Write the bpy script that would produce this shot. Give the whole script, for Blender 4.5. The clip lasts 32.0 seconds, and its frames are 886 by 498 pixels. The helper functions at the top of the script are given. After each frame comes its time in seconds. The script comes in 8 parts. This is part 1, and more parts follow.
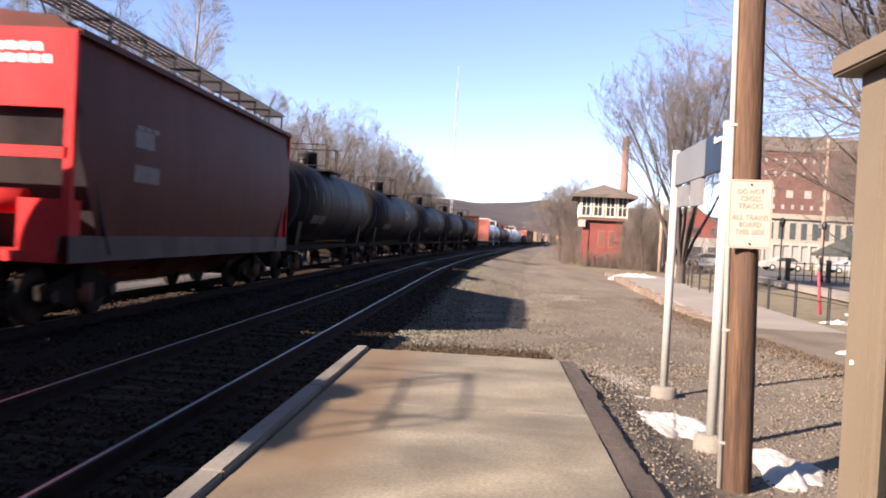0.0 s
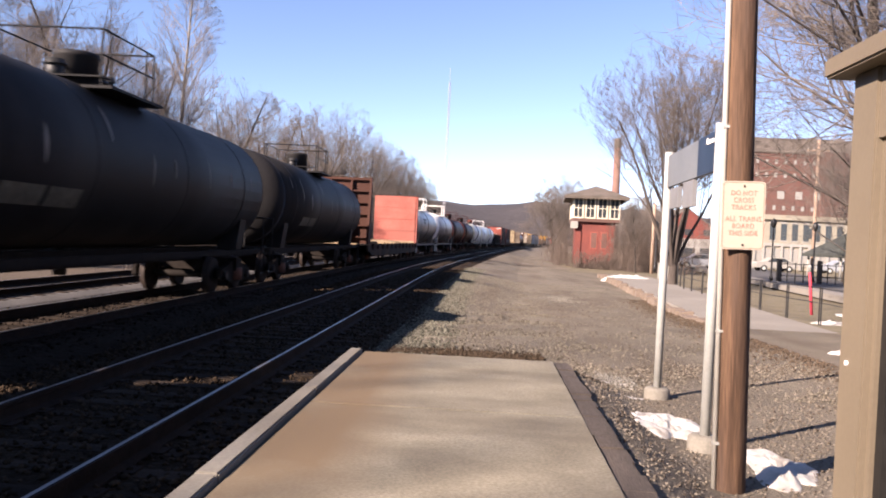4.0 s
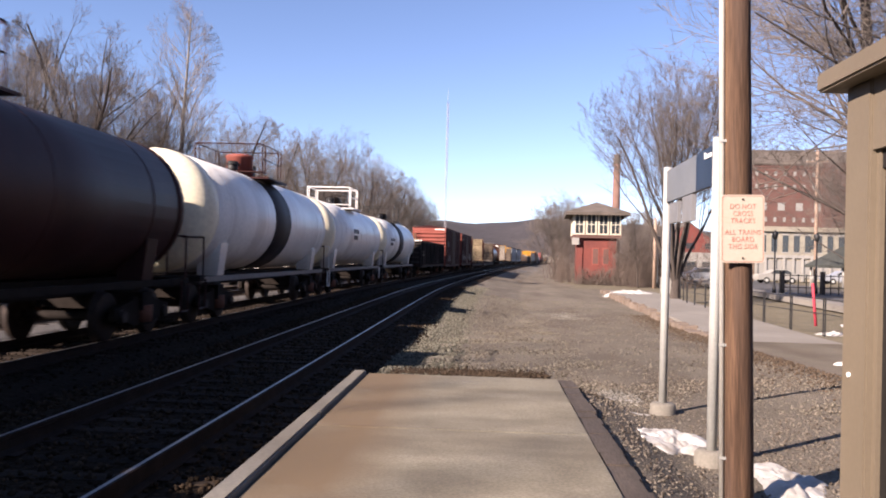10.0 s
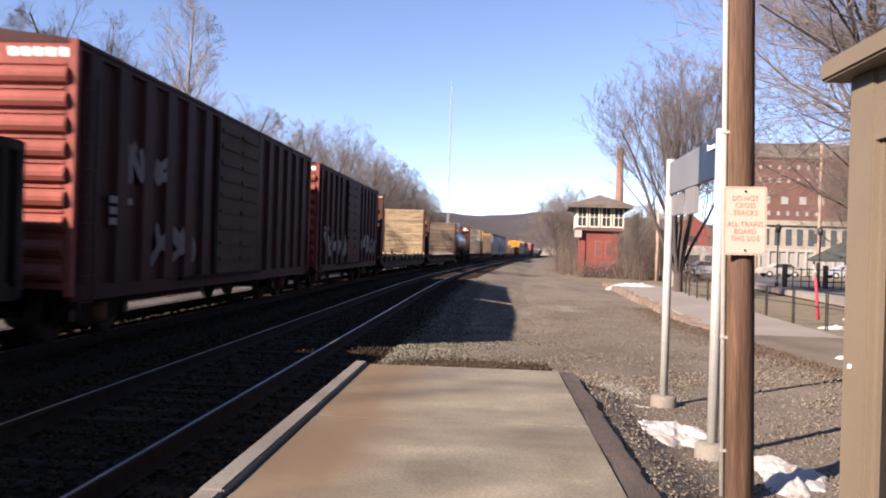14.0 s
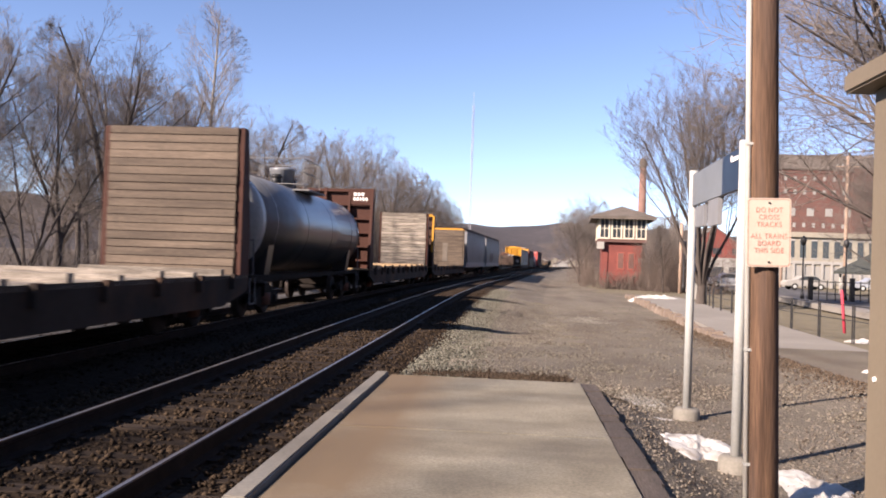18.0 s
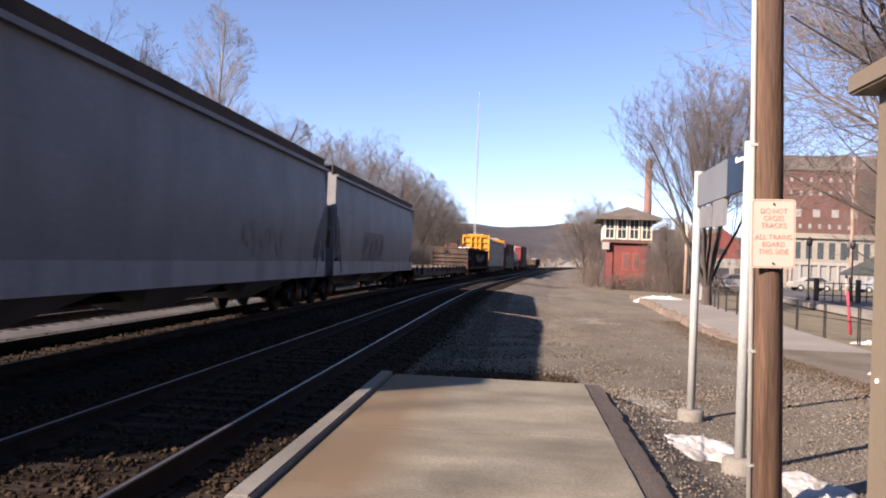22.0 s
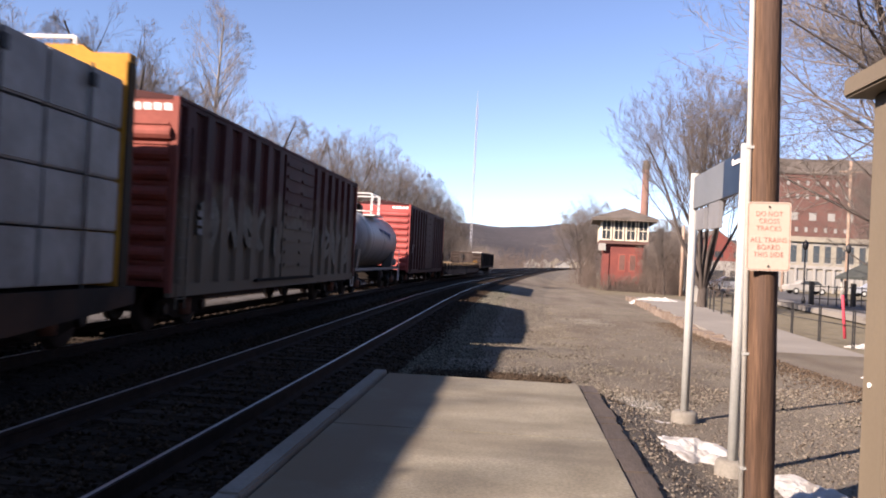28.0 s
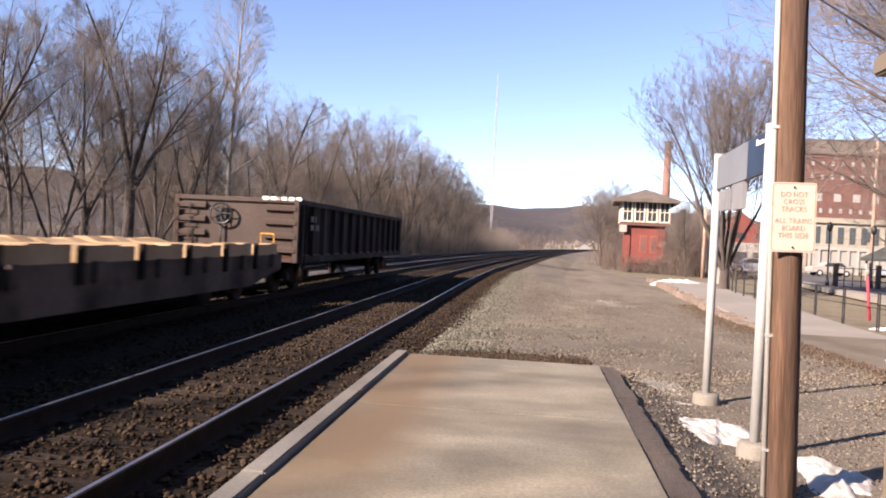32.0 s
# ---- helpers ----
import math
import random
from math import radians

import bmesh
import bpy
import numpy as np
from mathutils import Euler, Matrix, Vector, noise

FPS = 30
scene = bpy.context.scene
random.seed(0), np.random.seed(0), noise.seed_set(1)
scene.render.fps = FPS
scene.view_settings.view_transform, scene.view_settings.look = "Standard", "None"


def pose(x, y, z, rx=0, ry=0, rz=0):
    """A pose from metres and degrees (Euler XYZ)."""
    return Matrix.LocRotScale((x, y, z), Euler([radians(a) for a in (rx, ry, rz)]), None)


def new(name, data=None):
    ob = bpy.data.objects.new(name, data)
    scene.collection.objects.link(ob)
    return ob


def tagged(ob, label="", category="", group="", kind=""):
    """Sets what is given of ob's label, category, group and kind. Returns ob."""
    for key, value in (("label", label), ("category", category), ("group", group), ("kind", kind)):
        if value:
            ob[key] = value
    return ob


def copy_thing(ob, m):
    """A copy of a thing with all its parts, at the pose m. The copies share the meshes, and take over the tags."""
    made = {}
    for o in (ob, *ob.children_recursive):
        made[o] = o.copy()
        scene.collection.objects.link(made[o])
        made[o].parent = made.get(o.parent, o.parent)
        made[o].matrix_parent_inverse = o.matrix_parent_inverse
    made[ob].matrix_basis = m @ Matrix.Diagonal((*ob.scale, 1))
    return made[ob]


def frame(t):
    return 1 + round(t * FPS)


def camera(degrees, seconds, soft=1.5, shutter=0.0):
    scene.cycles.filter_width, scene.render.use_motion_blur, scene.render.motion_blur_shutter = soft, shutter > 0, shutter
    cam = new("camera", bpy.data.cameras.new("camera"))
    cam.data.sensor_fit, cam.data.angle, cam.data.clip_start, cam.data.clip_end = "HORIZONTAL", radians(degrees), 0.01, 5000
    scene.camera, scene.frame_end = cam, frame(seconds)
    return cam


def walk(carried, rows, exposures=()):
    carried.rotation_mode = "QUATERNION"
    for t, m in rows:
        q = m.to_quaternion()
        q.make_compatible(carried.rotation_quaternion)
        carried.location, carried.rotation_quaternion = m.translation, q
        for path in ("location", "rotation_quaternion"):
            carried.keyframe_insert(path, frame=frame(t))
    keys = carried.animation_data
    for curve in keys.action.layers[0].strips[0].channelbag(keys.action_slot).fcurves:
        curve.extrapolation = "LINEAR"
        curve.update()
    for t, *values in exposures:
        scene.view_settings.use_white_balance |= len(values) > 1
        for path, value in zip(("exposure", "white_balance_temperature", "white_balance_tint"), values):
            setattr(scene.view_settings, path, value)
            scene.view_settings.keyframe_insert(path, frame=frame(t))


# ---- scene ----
# ---------------------------------------------------------------- camera
cam = camera(56.8, 32.0, soft=1.9, shutter=0.25)
EYE = (0.0, 0.0, 1.58)
PATH = [
    (0, -0.007, 0.013, 0.003, 3.606, -0.963, -2.986),
    (0.5, -0.005, 0.035, 0.005, 3.924, -0.493, -2.057),
    (1, -0.008, 0.000, 0.004, 4.941, 0.148, -1.736),
    (1.5, -0.007, -0.006, -0.003, 4.897, 0.491, -1.623),
    (2, -0.010, -0.003, -0.003, 4.433, 0.112, -2.017),
    (2.5, -0.016, -0.006, 0.003, 3.563, -0.373, -1.683),
    (3, -0.024, 0.021, 0.005, 2.620, -1.007, -2.220),
    (3.5, -0.025, 0.038, 0.001, 2.500, -1.320, -2.429),
    (4, -0.019, 0.009, 0.004, 3.079, -0.801, -2.797),
    (4.5, -0.011, 0.011, 0.007, 2.835, -0.560, -1.462),
    (6.5, -0.020, 0.013, 0.000, 3.057, -0.236, -2.608),
    (7, -0.012, 0.014, 0.001, 2.827, -0.284, -2.391),
    (7.5, -0.014, 0.014, -0.000, 3.050, -0.343, -2.966),
    (8, -0.014, 0.001, 0.000, 3.636, -0.892, -2.333),
    (8.5, -0.014, 0.016, 0.001, 3.489, -0.980, -2.489),
    (9, -0.015, 0.004, 0.004, 3.507, -0.578, -1.776),
    (9.5, -0.015, 0.002, 0.012, 3.779, -0.251, -2.532),
    (10, -0.012, -0.005, 0.010, 3.204, 0.561, -1.450),
    (10.5, -0.010, 0.009, -0.000, 3.269, 0.436, -1.972),
    (11, -0.008, 0.004, -0.001, 3.714, -0.036, -2.074),
    (11.5, -0.008, 0.008, 0.002, 3.834, -0.743, -1.292),
    (12, -0.001, 0.003, 0.003, 4.369, -0.520, -1.455),
    (12.5, -0.004, -0.014, -0.000, 4.027, -0.462, -1.480),
    (13, -0.001, -0.004, 0.002, 3.682, -0.709, -1.433),
    (13.5, 0.002, 0.014, 0.001, 3.302, -0.288, -1.789),
    (15.5, -0.010, 0.010, -0.001, 3.930, 0.261, -1.454),
    (16, -0.003, 0.026, -0.002, 3.877, 0.469, -1.336),
    (16.5, -0.007, 0.011, 0.000, 4.178, 0.627, -1.316),
    (17, -0.008, 0.006, -0.002, 4.250, 0.592, -1.436),
    (17.5, 0.001, 0.006, -0.001, 4.685, 0.594, -1.431),
    (18, -0.000, -0.007, -0.002, 4.901, 0.719, -1.971),
    (18.5, -0.000, -0.005, -0.002, 4.886, 0.778, -1.977),
    (19, -0.001, -0.005, -0.002, 4.678, 0.807, -1.875),
    (19.5, -0.003, 0.003, -0.004, 4.635, 0.800, -1.911),
    (20, 0.002, 0.008, -0.004, 4.888, 0.750, -2.012),
    (20.5, 0.003, -0.007, 0.000, 4.802, 0.755, -2.499),
    (21, 0.005, 0.003, -0.002, 4.516, 0.961, -2.960),
    (21.5, 0.010, 0.008, -0.001, 4.975, 0.908, -2.564),
    (22, 0.008, -0.013, -0.001, 5.255, 0.706, -2.163),
    (22.5, 0.015, -0.001, -0.005, 5.027, 0.653, -2.209),
    (23, 0.010, 0.003, 0.002, 4.503, -0.031, -2.841),
    (23.5, 0.012, 0.018, 0.001, 4.314, -0.099, -2.780),
    (24, 0.017, 0.013, 0.000, 4.327, 0.423, -2.796),
    (24.5, 0.015, 0.003, -0.002, 4.535, 0.832, -2.754),
    (25, 0.019, -0.008, -0.002, 4.865, 1.304, -2.744),
    (25.5, 0.015, -0.007, -0.006, 4.812, 1.437, -2.989),
    (27.5, 0.017, -0.011, -0.003, 4.623, 1.146, -2.810),
    (28, 0.019, 0.001, -0.001, 5.009, 0.660, -2.816),
    (28.5, 0.018, -0.014, -0.002, 5.432, 0.205, -2.522),
    (29, 0.025, -0.042, 0.000, 5.985, -0.058, -2.327),
    (29.5, 0.027, -0.056, -0.002, 7.004, -0.282, -1.973),
    (30, 0.024, -0.040, 0.001, 7.023, -0.783, -2.444),
    (30.5, 0.023, -0.034, -0.003, 7.177, -0.575, -2.185),
    (31, 0.011, -0.038, -0.007, 6.767, -0.696, -2.649),
    (31.5, 0.010, -0.021, -0.004, 6.282, -0.739, -2.103),
    (32, 0.009, -0.005, -0.005, 6.409, -0.695, -2.811),
]
walk(cam, [(t, pose(EYE[0] + x, EYE[1] + y, EYE[2] + z, 90 + p, r, a)) for t, x, y, z, a, p, r in PATH],
     [(0.0, 2.12, 6700, 23), (3.0, 2.06, 6700, 24), (4.0, 1.99, 6630, 24), (7.0, 1.74, 6470, 24), (12.0, 1.76, 6500, 24), (15.0, 1.91, 6650, 23), (16.0, 1.98, 6710, 22), (17.0, 1.78, 6530, 22), (22.0, 1.76, 6440, 23), (23.5, 1.91, 6650, 23), (25.0, 1.83, 6450, 23), (28.0, 1.8, 6530, 23), (29.5, 1.9, 6700, 23), (32.0, 2.02, 6630, 24)])

# ---------------------------------------------------------------- light
TO_SUN = Vector((-1.38, -1.2, 1.0)).normalized()
world = bpy.data.worlds.new("sky")
scene.world = world
world.use_nodes = True
wn = world.node_tree
sky = wn.nodes.new("ShaderNodeTexSky")
sky.sky_type = "NISHITA"
sky.sun_disc = False
sky.sun_elevation = math.asin(TO_SUN.z)
sky.sun_rotation = math.atan2(TO_SUN.x, TO_SUN.y)
sky.air_density, sky.dust_density, sky.ozone_density = 0.68, 0.0, 1.4
sky.altitude = 1000
wn.links.new(sky.outputs[0], wn.nodes["Background"].inputs[0])
wn.nodes["Background"].inputs[1].default_value = 0.067
sun = new("sun", bpy.data.lights.new("sun", "SUN"))
sun.data.energy, sun.data.angle, sun.data.color = 5.0, radians(0.6), (1.0, 0.88, 0.72)
sun.matrix_world = TO_SUN.to_track_quat("Z", "Y").to_matrix().to_4x4()


# ---------------------------------------------------------------- materials
def rgb(c):
    return (*c, 1.0)


# base colours lowered to deepen shade against the sky; listed names keep more
COLOUR_SCALE = 0.66
NEAR_FULL = ("snow", "sign_white", "sign_red", "galv", "white_pipe", "rail_top", "letter_white", "taupe", "concrete", "sign_grey", "gravel", "tank_white", "tank_cream", "tank_soiled")


def mat(name, a, b, scale=2.0, rough=0.75, metal=0.0, bump=0.15, fine=30.0, stretch=(1, 1, 1), rnd=0.0, fine_amt=0.25, dirt=None, dirt_amt=0.5, dirt_scale=0.8, dirt_stretch=(1, 1, 1), spec=0.3, bdist=0.01):
    """Two-scale mottled surface with relief; dirt: a third colour in patches or streaks; rnd: change from piece to piece."""
    k = 0.9 if name in NEAR_FULL else COLOUR_SCALE
    a, b = [c * k for c in a], [c * k for c in b]
    dirt = [c * k for c in dirt] if dirt else None
    m = bpy.data.materials.new(name)
    m.use_nodes = True
    n, l = m.node_tree.nodes, m.node_tree.links
    bs = n["Principled BSDF"]
    tc = n.new("ShaderNodeTexCoord")
    mp = n.new("ShaderNodeMapping")
    mp.inputs["Scale"].default_value = stretch
    l.new(tc.outputs["Object"], mp.inputs["Vector"])
    big, small = n.new("ShaderNodeTexNoise"), n.new("ShaderNodeTexNoise")
    big.inputs["Scale"].default_value, big.inputs["Detail"].default_value = scale, 6
    small.inputs["Scale"].default_value, small.inputs["Detail"].default_value = fine, 4
    l.new(mp.outputs[0], big.inputs["Vector"])
    l.new(mp.outputs[0], small.inputs["Vector"])
    ramp = n.new("ShaderNodeValToRGB")
    ramp.color_ramp.elements[0].position, ramp.color_ramp.elements[1].position = 0.3, 0.7
    ramp.color_ramp.elements[0].color, ramp.color_ramp.elements[1].color = rgb(a), rgb(b)
    l.new(big.outputs["Fac"], ramp.inputs[0])
    col = ramp.outputs[0]
    mul = n.new("ShaderNodeMapRange")
    mul.inputs["From Min"].default_value, mul.inputs["From Max"].default_value = 0.25, 0.75
    mul.inputs["To Min"].default_value, mul.inputs["To Max"].default_value = 1 - fine_amt, 1 + fine_amt
    l.new(small.outputs["Fac"], mul.inputs["Value"])
    hsv = n.new("ShaderNodeHueSaturation")
    l.new(mul.outputs[0], hsv.inputs["Value"])
    l.new(col, hsv.inputs["Color"])
    col = hsv.outputs[0]
    if dirt:
        mp2 = n.new("ShaderNodeMapping")
        mp2.inputs["Scale"].default_value = dirt_stretch
        mp2.inputs["Location"].default_value = (3.7, 1.3, 8.1)
        l.new(tc.outputs["Object"], mp2.inputs["Vector"])
        dn = n.new("ShaderNodeTexNoise")
        dn.inputs["Scale"].default_value, dn.inputs["Detail"].default_value = dirt_scale, 7
        l.new(mp2.outputs[0], dn.inputs["Vector"])
        dr = n.new("ShaderNodeMapRange")
        dr.inputs["From Min"].default_value, dr.inputs["From Max"].default_value = 0.45, 0.68
        dr.inputs["To Max"].default_value = dirt_amt
        l.new(dn.outputs["Fac"], dr.inputs["Value"])
        mx = n.new("ShaderNodeMix")
        mx.data_type = "RGBA"
        l.new(dr.outputs[0], mx.inputs["Factor"])
        l.new(col, mx.inputs[6])
        mx.inputs[7].default_value = rgb(dirt)
        col = mx.outputs[2]
    if rnd:
        oi = n.new("ShaderNodeObjectInfo")
        rr = n.new("ShaderNodeMapRange")
        rr.inputs["To Min"].default_value, rr.inputs["To Max"].default_value = 1 - rnd, 1 + rnd
        l.new(oi.outputs["Random"], rr.inputs["Value"])
        h2 = n.new("ShaderNodeHueSaturation")
        l.new(rr.outputs[0], h2.inputs["Value"])
        l.new(col, h2.inputs["Color"])
        col = h2.outputs[0]
    l.new(col, bs.inputs["Base Color"])
    bs.inputs["Roughness"].default_value, bs.inputs["Metallic"].default_value = rough, metal
    bs.inputs["Specular IOR Level"].default_value = spec
    if bump:
        bp = n.new("ShaderNodeBump")
        bp.inputs["Strength"].default_value, bp.inputs["Distance"].default_value = bump, bdist
        l.new(small.outputs["Fac"], bp.inputs["Height"])
        l.new(bp.outputs[0], bs.inputs["Normal"])
    return m


M = {}
M["gravel"] = mat("gravel", (0.108, 0.091, 0.069), (0.168, 0.143, 0.11), 0.5, 0.95, bump=0.9, fine=34, fine_amt=0.45, dirt=(0.08, 0.06, 0.043), dirt_amt=0.75, dirt_scale=0.7, dirt_stretch=(1.0, 0.16, 1.0), bdist=0.03)
M["siding_dirt"] = mat("siding_dirt", (0.082, 0.076, 0.072), (0.145, 0.134, 0.126), 0.6, 0.95, bump=0.8, fine=24, fine_amt=0.4, dirt=(0.07, 0.06, 0.052), dirt_amt=0.7, dirt_scale=0.5, bdist=0.03)
M["ballast"] = mat("ballast", (0.0240, 0.0168, 0.0116), (0.0424, 0.0304, 0.0208), 0.9, 0.95, bump=1.0, fine=16, fine_amt=0.5, bdist=0.05, dirt=(0.04, 0.027, 0.019), dirt_amt=0.6, spec=0.05)
# darker ballast copy: the shade beneath the train is in the colour
M["ballast_shaded"] = mat("ballast_shaded", (0.019, 0.0145, 0.0115), (0.034, 0.026, 0.02), 0.9, 0.95, bump=1.0, fine=16, fine_amt=0.5, bdist=0.05, dirt=(0.027, 0.02, 0.016), dirt_amt=0.6, spec=0.05)
M["concrete"] = mat("concrete", (0.158, 0.138, 0.1), (0.262, 0.236, 0.176), 1.7, 0.85, bump=0.3, fine=46, fine_amt=0.28, dirt=(0.12, 0.1, 0.072), dirt_amt=0.7, dirt_scale=0.9, dirt_stretch=(0.7, 1.6, 1), bdist=0.004)
def stained(m, lo, hi, colour):
    """Rust washed from the rails: a band between two x, broken up by noise."""
    n, l = m.node_tree.nodes, m.node_tree.links
    bs = n["Principled BSDF"]
    src = bs.inputs["Base Color"].links[0].from_socket
    tc, sp, mr, nz, ml, mx = (n.new("ShaderNode" + k) for k in ("TexCoord", "SeparateXYZ", "MapRange", "TexNoise", "Math", "Mix"))
    l.new(tc.outputs["Object"], sp.inputs[0])
    l.new(sp.outputs[0], mr.inputs["Value"])
    mr.inputs["From Min"].default_value, mr.inputs["From Max"].default_value = lo, hi
    mr.inputs["To Min"].default_value, mr.inputs["To Max"].default_value = 1.0, 0.0
    nz.inputs["Scale"].default_value, nz.inputs["Detail"].default_value = 1.1, 6
    l.new(tc.outputs["Object"], nz.inputs["Vector"])
    nr = n.new("ShaderNodeMapRange")
    nr.inputs["From Min"].default_value, nr.inputs["From Max"].default_value = 0.12, 0.5
    l.new(nz.outputs["Fac"], nr.inputs["Value"])
    ml.operation = "MULTIPLY"
    l.new(mr.outputs[0], ml.inputs[0])
    l.new(nr.outputs[0], ml.inputs[1])
    mx.data_type = "RGBA"
    l.new(ml.outputs[0], mx.inputs["Factor"])
    l.new(src, mx.inputs[6])
    mx.inputs[7].default_value = rgb(colour)
    l.new(mx.outputs[2], bs.inputs["Base Color"])


stained(M["concrete"], -0.98, -0.55, (0.138, 0.098, 0.058))
M["concrete_edge"] = mat("concrete_edge", (0.230, 0.210, 0.175), (0.290, 0.270, 0.230), 1.3, 0.85, bump=0.15, fine=40, fine_amt=0.15, dirt=(0.15, 0.12, 0.085), dirt_amt=0.5)
M["timber"] = mat("timber", (0.072, 0.057, 0.047), (0.13, 0.104, 0.086), 2, 0.9, bump=0.5, fine=30, stretch=(4, 0.35, 4), fine_amt=0.4)
M["tie"] = mat("tie", (0.0285, 0.0218, 0.0180), (0.0525, 0.0405, 0.0323), 2, 0.95, bump=0.6, fine=25, stretch=(0.35, 4, 4), fine_amt=0.45, rnd=0.25, spec=0.05)
M["rail_side"] = mat("rail_side", (0.018, 0.012, 0.01), (0.034, 0.022, 0.017), 5, 0.85, bump=0.3, fine=50, spec=0.1)
M["rail_top"] = mat("rail_top", (0.33, 0.325, 0.32), (0.42, 0.415, 0.41), 3, 0.36, metal=0.9, bump=0.03, fine=40, fine_amt=0.08)
M["asphalt"] = mat("asphalt", (0.24, 0.218, 0.19), (0.32, 0.295, 0.26), 0.4, 0.9, bump=0.2, fine=60, fine_amt=0.15, dirt=(0.25, 0.23, 0.2), dirt_amt=0.5)
M["road"] = mat("road", (0.0720, 0.0672, 0.0660), (0.1080, 0.1020, 0.0990), 0.4, 0.85, bump=0.2, fine=50, fine_amt=0.15, dirt=(0.2, 0.2, 0.2), dirt_amt=0.4)
M["kerb"] = mat("kerb", (0.17, 0.125, 0.098), (0.27, 0.215, 0.17), 3, 0.9, bump=0.4, fine=25, fine_amt=0.3)
M["grass"] = mat("grass", (0.15, 0.125, 0.08), (0.22, 0.188, 0.125), 1.2, 0.95, bump=0.6, fine=30, fine_amt=0.4, bdist=0.03)
M["leaf_litter"] = mat("leaf_litter", (0.07, 0.053, 0.038), (0.12, 0.09, 0.064), 0.3, 0.95, bump=0.8, fine=8, fine_amt=0.4, bdist=0.05)
M["snow"] = mat("snow", (0.43, 0.415, 0.385), (0.56, 0.545, 0.52), 3, 0.6, bump=0.5, fine=18, fine_amt=0.05, dirt=(0.25, 0.21, 0.165), dirt_amt=0.75, dirt_scale=5)
M["pole_wood"] = mat("pole_wood", (0.066, 0.035, 0.02), (0.165, 0.094, 0.055), 2.5, 0.85, bump=0.6, fine=14, stretch=(7, 7, 0.35), fine_amt=0.4, dirt=(0.10, 0.065, 0.05), dirt_amt=0.7, dirt_scale=1.2, dirt_stretch=(5, 5, 0.5))
M["galv"] = mat("galv", (0.33, 0.335, 0.315), (0.385, 0.385, 0.36), 6, 0.45, metal=0.1, bump=0.05, fine=60, fine_amt=0.08)
M["white_pipe"] = mat("white_pipe", (0.420, 0.396, 0.348), (0.480, 0.462, 0.420), 4, 0.5, bump=0.05, fine=40, fine_amt=0.06)
M["sign_white"] = mat("sign_white", (0.40, 0.345, 0.275), (0.425, 0.372, 0.305), 3, 0.45, bump=0.02, fine=40, fine_amt=0.03)
M["sign_red"] = mat("sign_red", (0.42, 0.17, 0.13), (0.47, 0.22, 0.17), 8, 0.5, bump=0.02, fine=40)
M["sign_grey"] = mat("sign_grey", (0.120, 0.130, 0.140), (0.150, 0.160, 0.170), 2, 0.5, bump=0.02, fine=40, fine_amt=0.08)
M["sign_blue"] = mat("sign_blue", (0.021, 0.036, 0.066), (0.030, 0.048, 0.084), 3, 0.45, bump=0.02, fine=30, fine_amt=0.1)
M["taupe"] = mat("taupe", (0.127, 0.102, 0.072), (0.149, 0.121, 0.085), 1.5, 0.6, bump=0.03, fine=60, fine_amt=0.05)
M["dark"] = mat("dark", (0.012, 0.011, 0.01), (0.025, 0.022, 0.02), 3, 0.6, bump=0.1, fine=30)
M["black_metal"] = mat("black_metal", (0.015, 0.015, 0.016), (0.035, 0.035, 0.036), 5, 0.5, bump=0.05, fine=50)
M["wheel"] = mat("wheel", (0.025, 0.018, 0.015), (0.05, 0.035, 0.028), 6, 0.7, metal=0.4, bump=0.1, fine=40)
M["truck"] = mat("truck", (0.012, 0.01, 0.009), (0.026, 0.021, 0.018), 4, 0.85, bump=0.2, fine=30, dirt=(0.04, 0.028, 0.02), dirt_amt=0.4, spec=0.08)


def paint(name, a, b, dirt, amt=0.6, rough=0.55, dscale=1.1, ds=(1.0, 1.0, 0.18), spec=0.08):
    """Weathered rolling-stock paint with rust and road dirt running down the sides."""
    return mat(name, a, b, 0.8, rough, bump=0.12, fine=12, fine_amt=0.12, dirt=dirt, dirt_amt=amt, dirt_scale=dscale, dirt_stretch=ds, bdist=0.006, spec=spec)


M["tank_black"] = paint("tank_black", (0.018, 0.0172, 0.0185), (0.03, 0.029, 0.0305), (0.047, 0.044, 0.042), 0.5, 0.55)
M["tank_white"] = paint("tank_white", (0.8, 0.785, 0.74), (0.88, 0.865, 0.82), (0.36, 0.32, 0.28), 0.5, 0.35, spec=0.4)
M["tank_soiled"] = paint("tank_soiled", (0.72, 0.705, 0.65), (0.81, 0.795, 0.745), (0.36, 0.32, 0.28), 0.5, 0.35, spec=0.4)
M["tank_cream"] = paint("tank_cream", (0.74, 0.68, 0.51), (0.82, 0.76, 0.58), (0.42, 0.34, 0.22), 0.35, 0.4)
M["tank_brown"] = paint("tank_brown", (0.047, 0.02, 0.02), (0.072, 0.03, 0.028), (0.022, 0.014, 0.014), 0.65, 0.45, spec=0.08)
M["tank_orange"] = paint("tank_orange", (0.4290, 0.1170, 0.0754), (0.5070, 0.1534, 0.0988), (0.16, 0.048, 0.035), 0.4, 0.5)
M["tank_grey"] = paint("tank_grey", (0.2, 0.21, 0.225), (0.26, 0.27, 0.285), (0.1, 0.1, 0.1), 0.5, 0.28, spec=0.4)
# paler copy of the tank grey, holding the sunlight on the near head
M["tank_grey_lit"] = paint("tank_grey_lit", (0.3, 0.31, 0.305), (0.38, 0.39, 0.385), (0.2, 0.2, 0.19), 0.5, 0.4, spec=0.2)
M["band_black"] = paint("band_black", (0.03, 0.026, 0.03), (0.05, 0.045, 0.05), (0.12, 0.1, 0.09), 0.4)
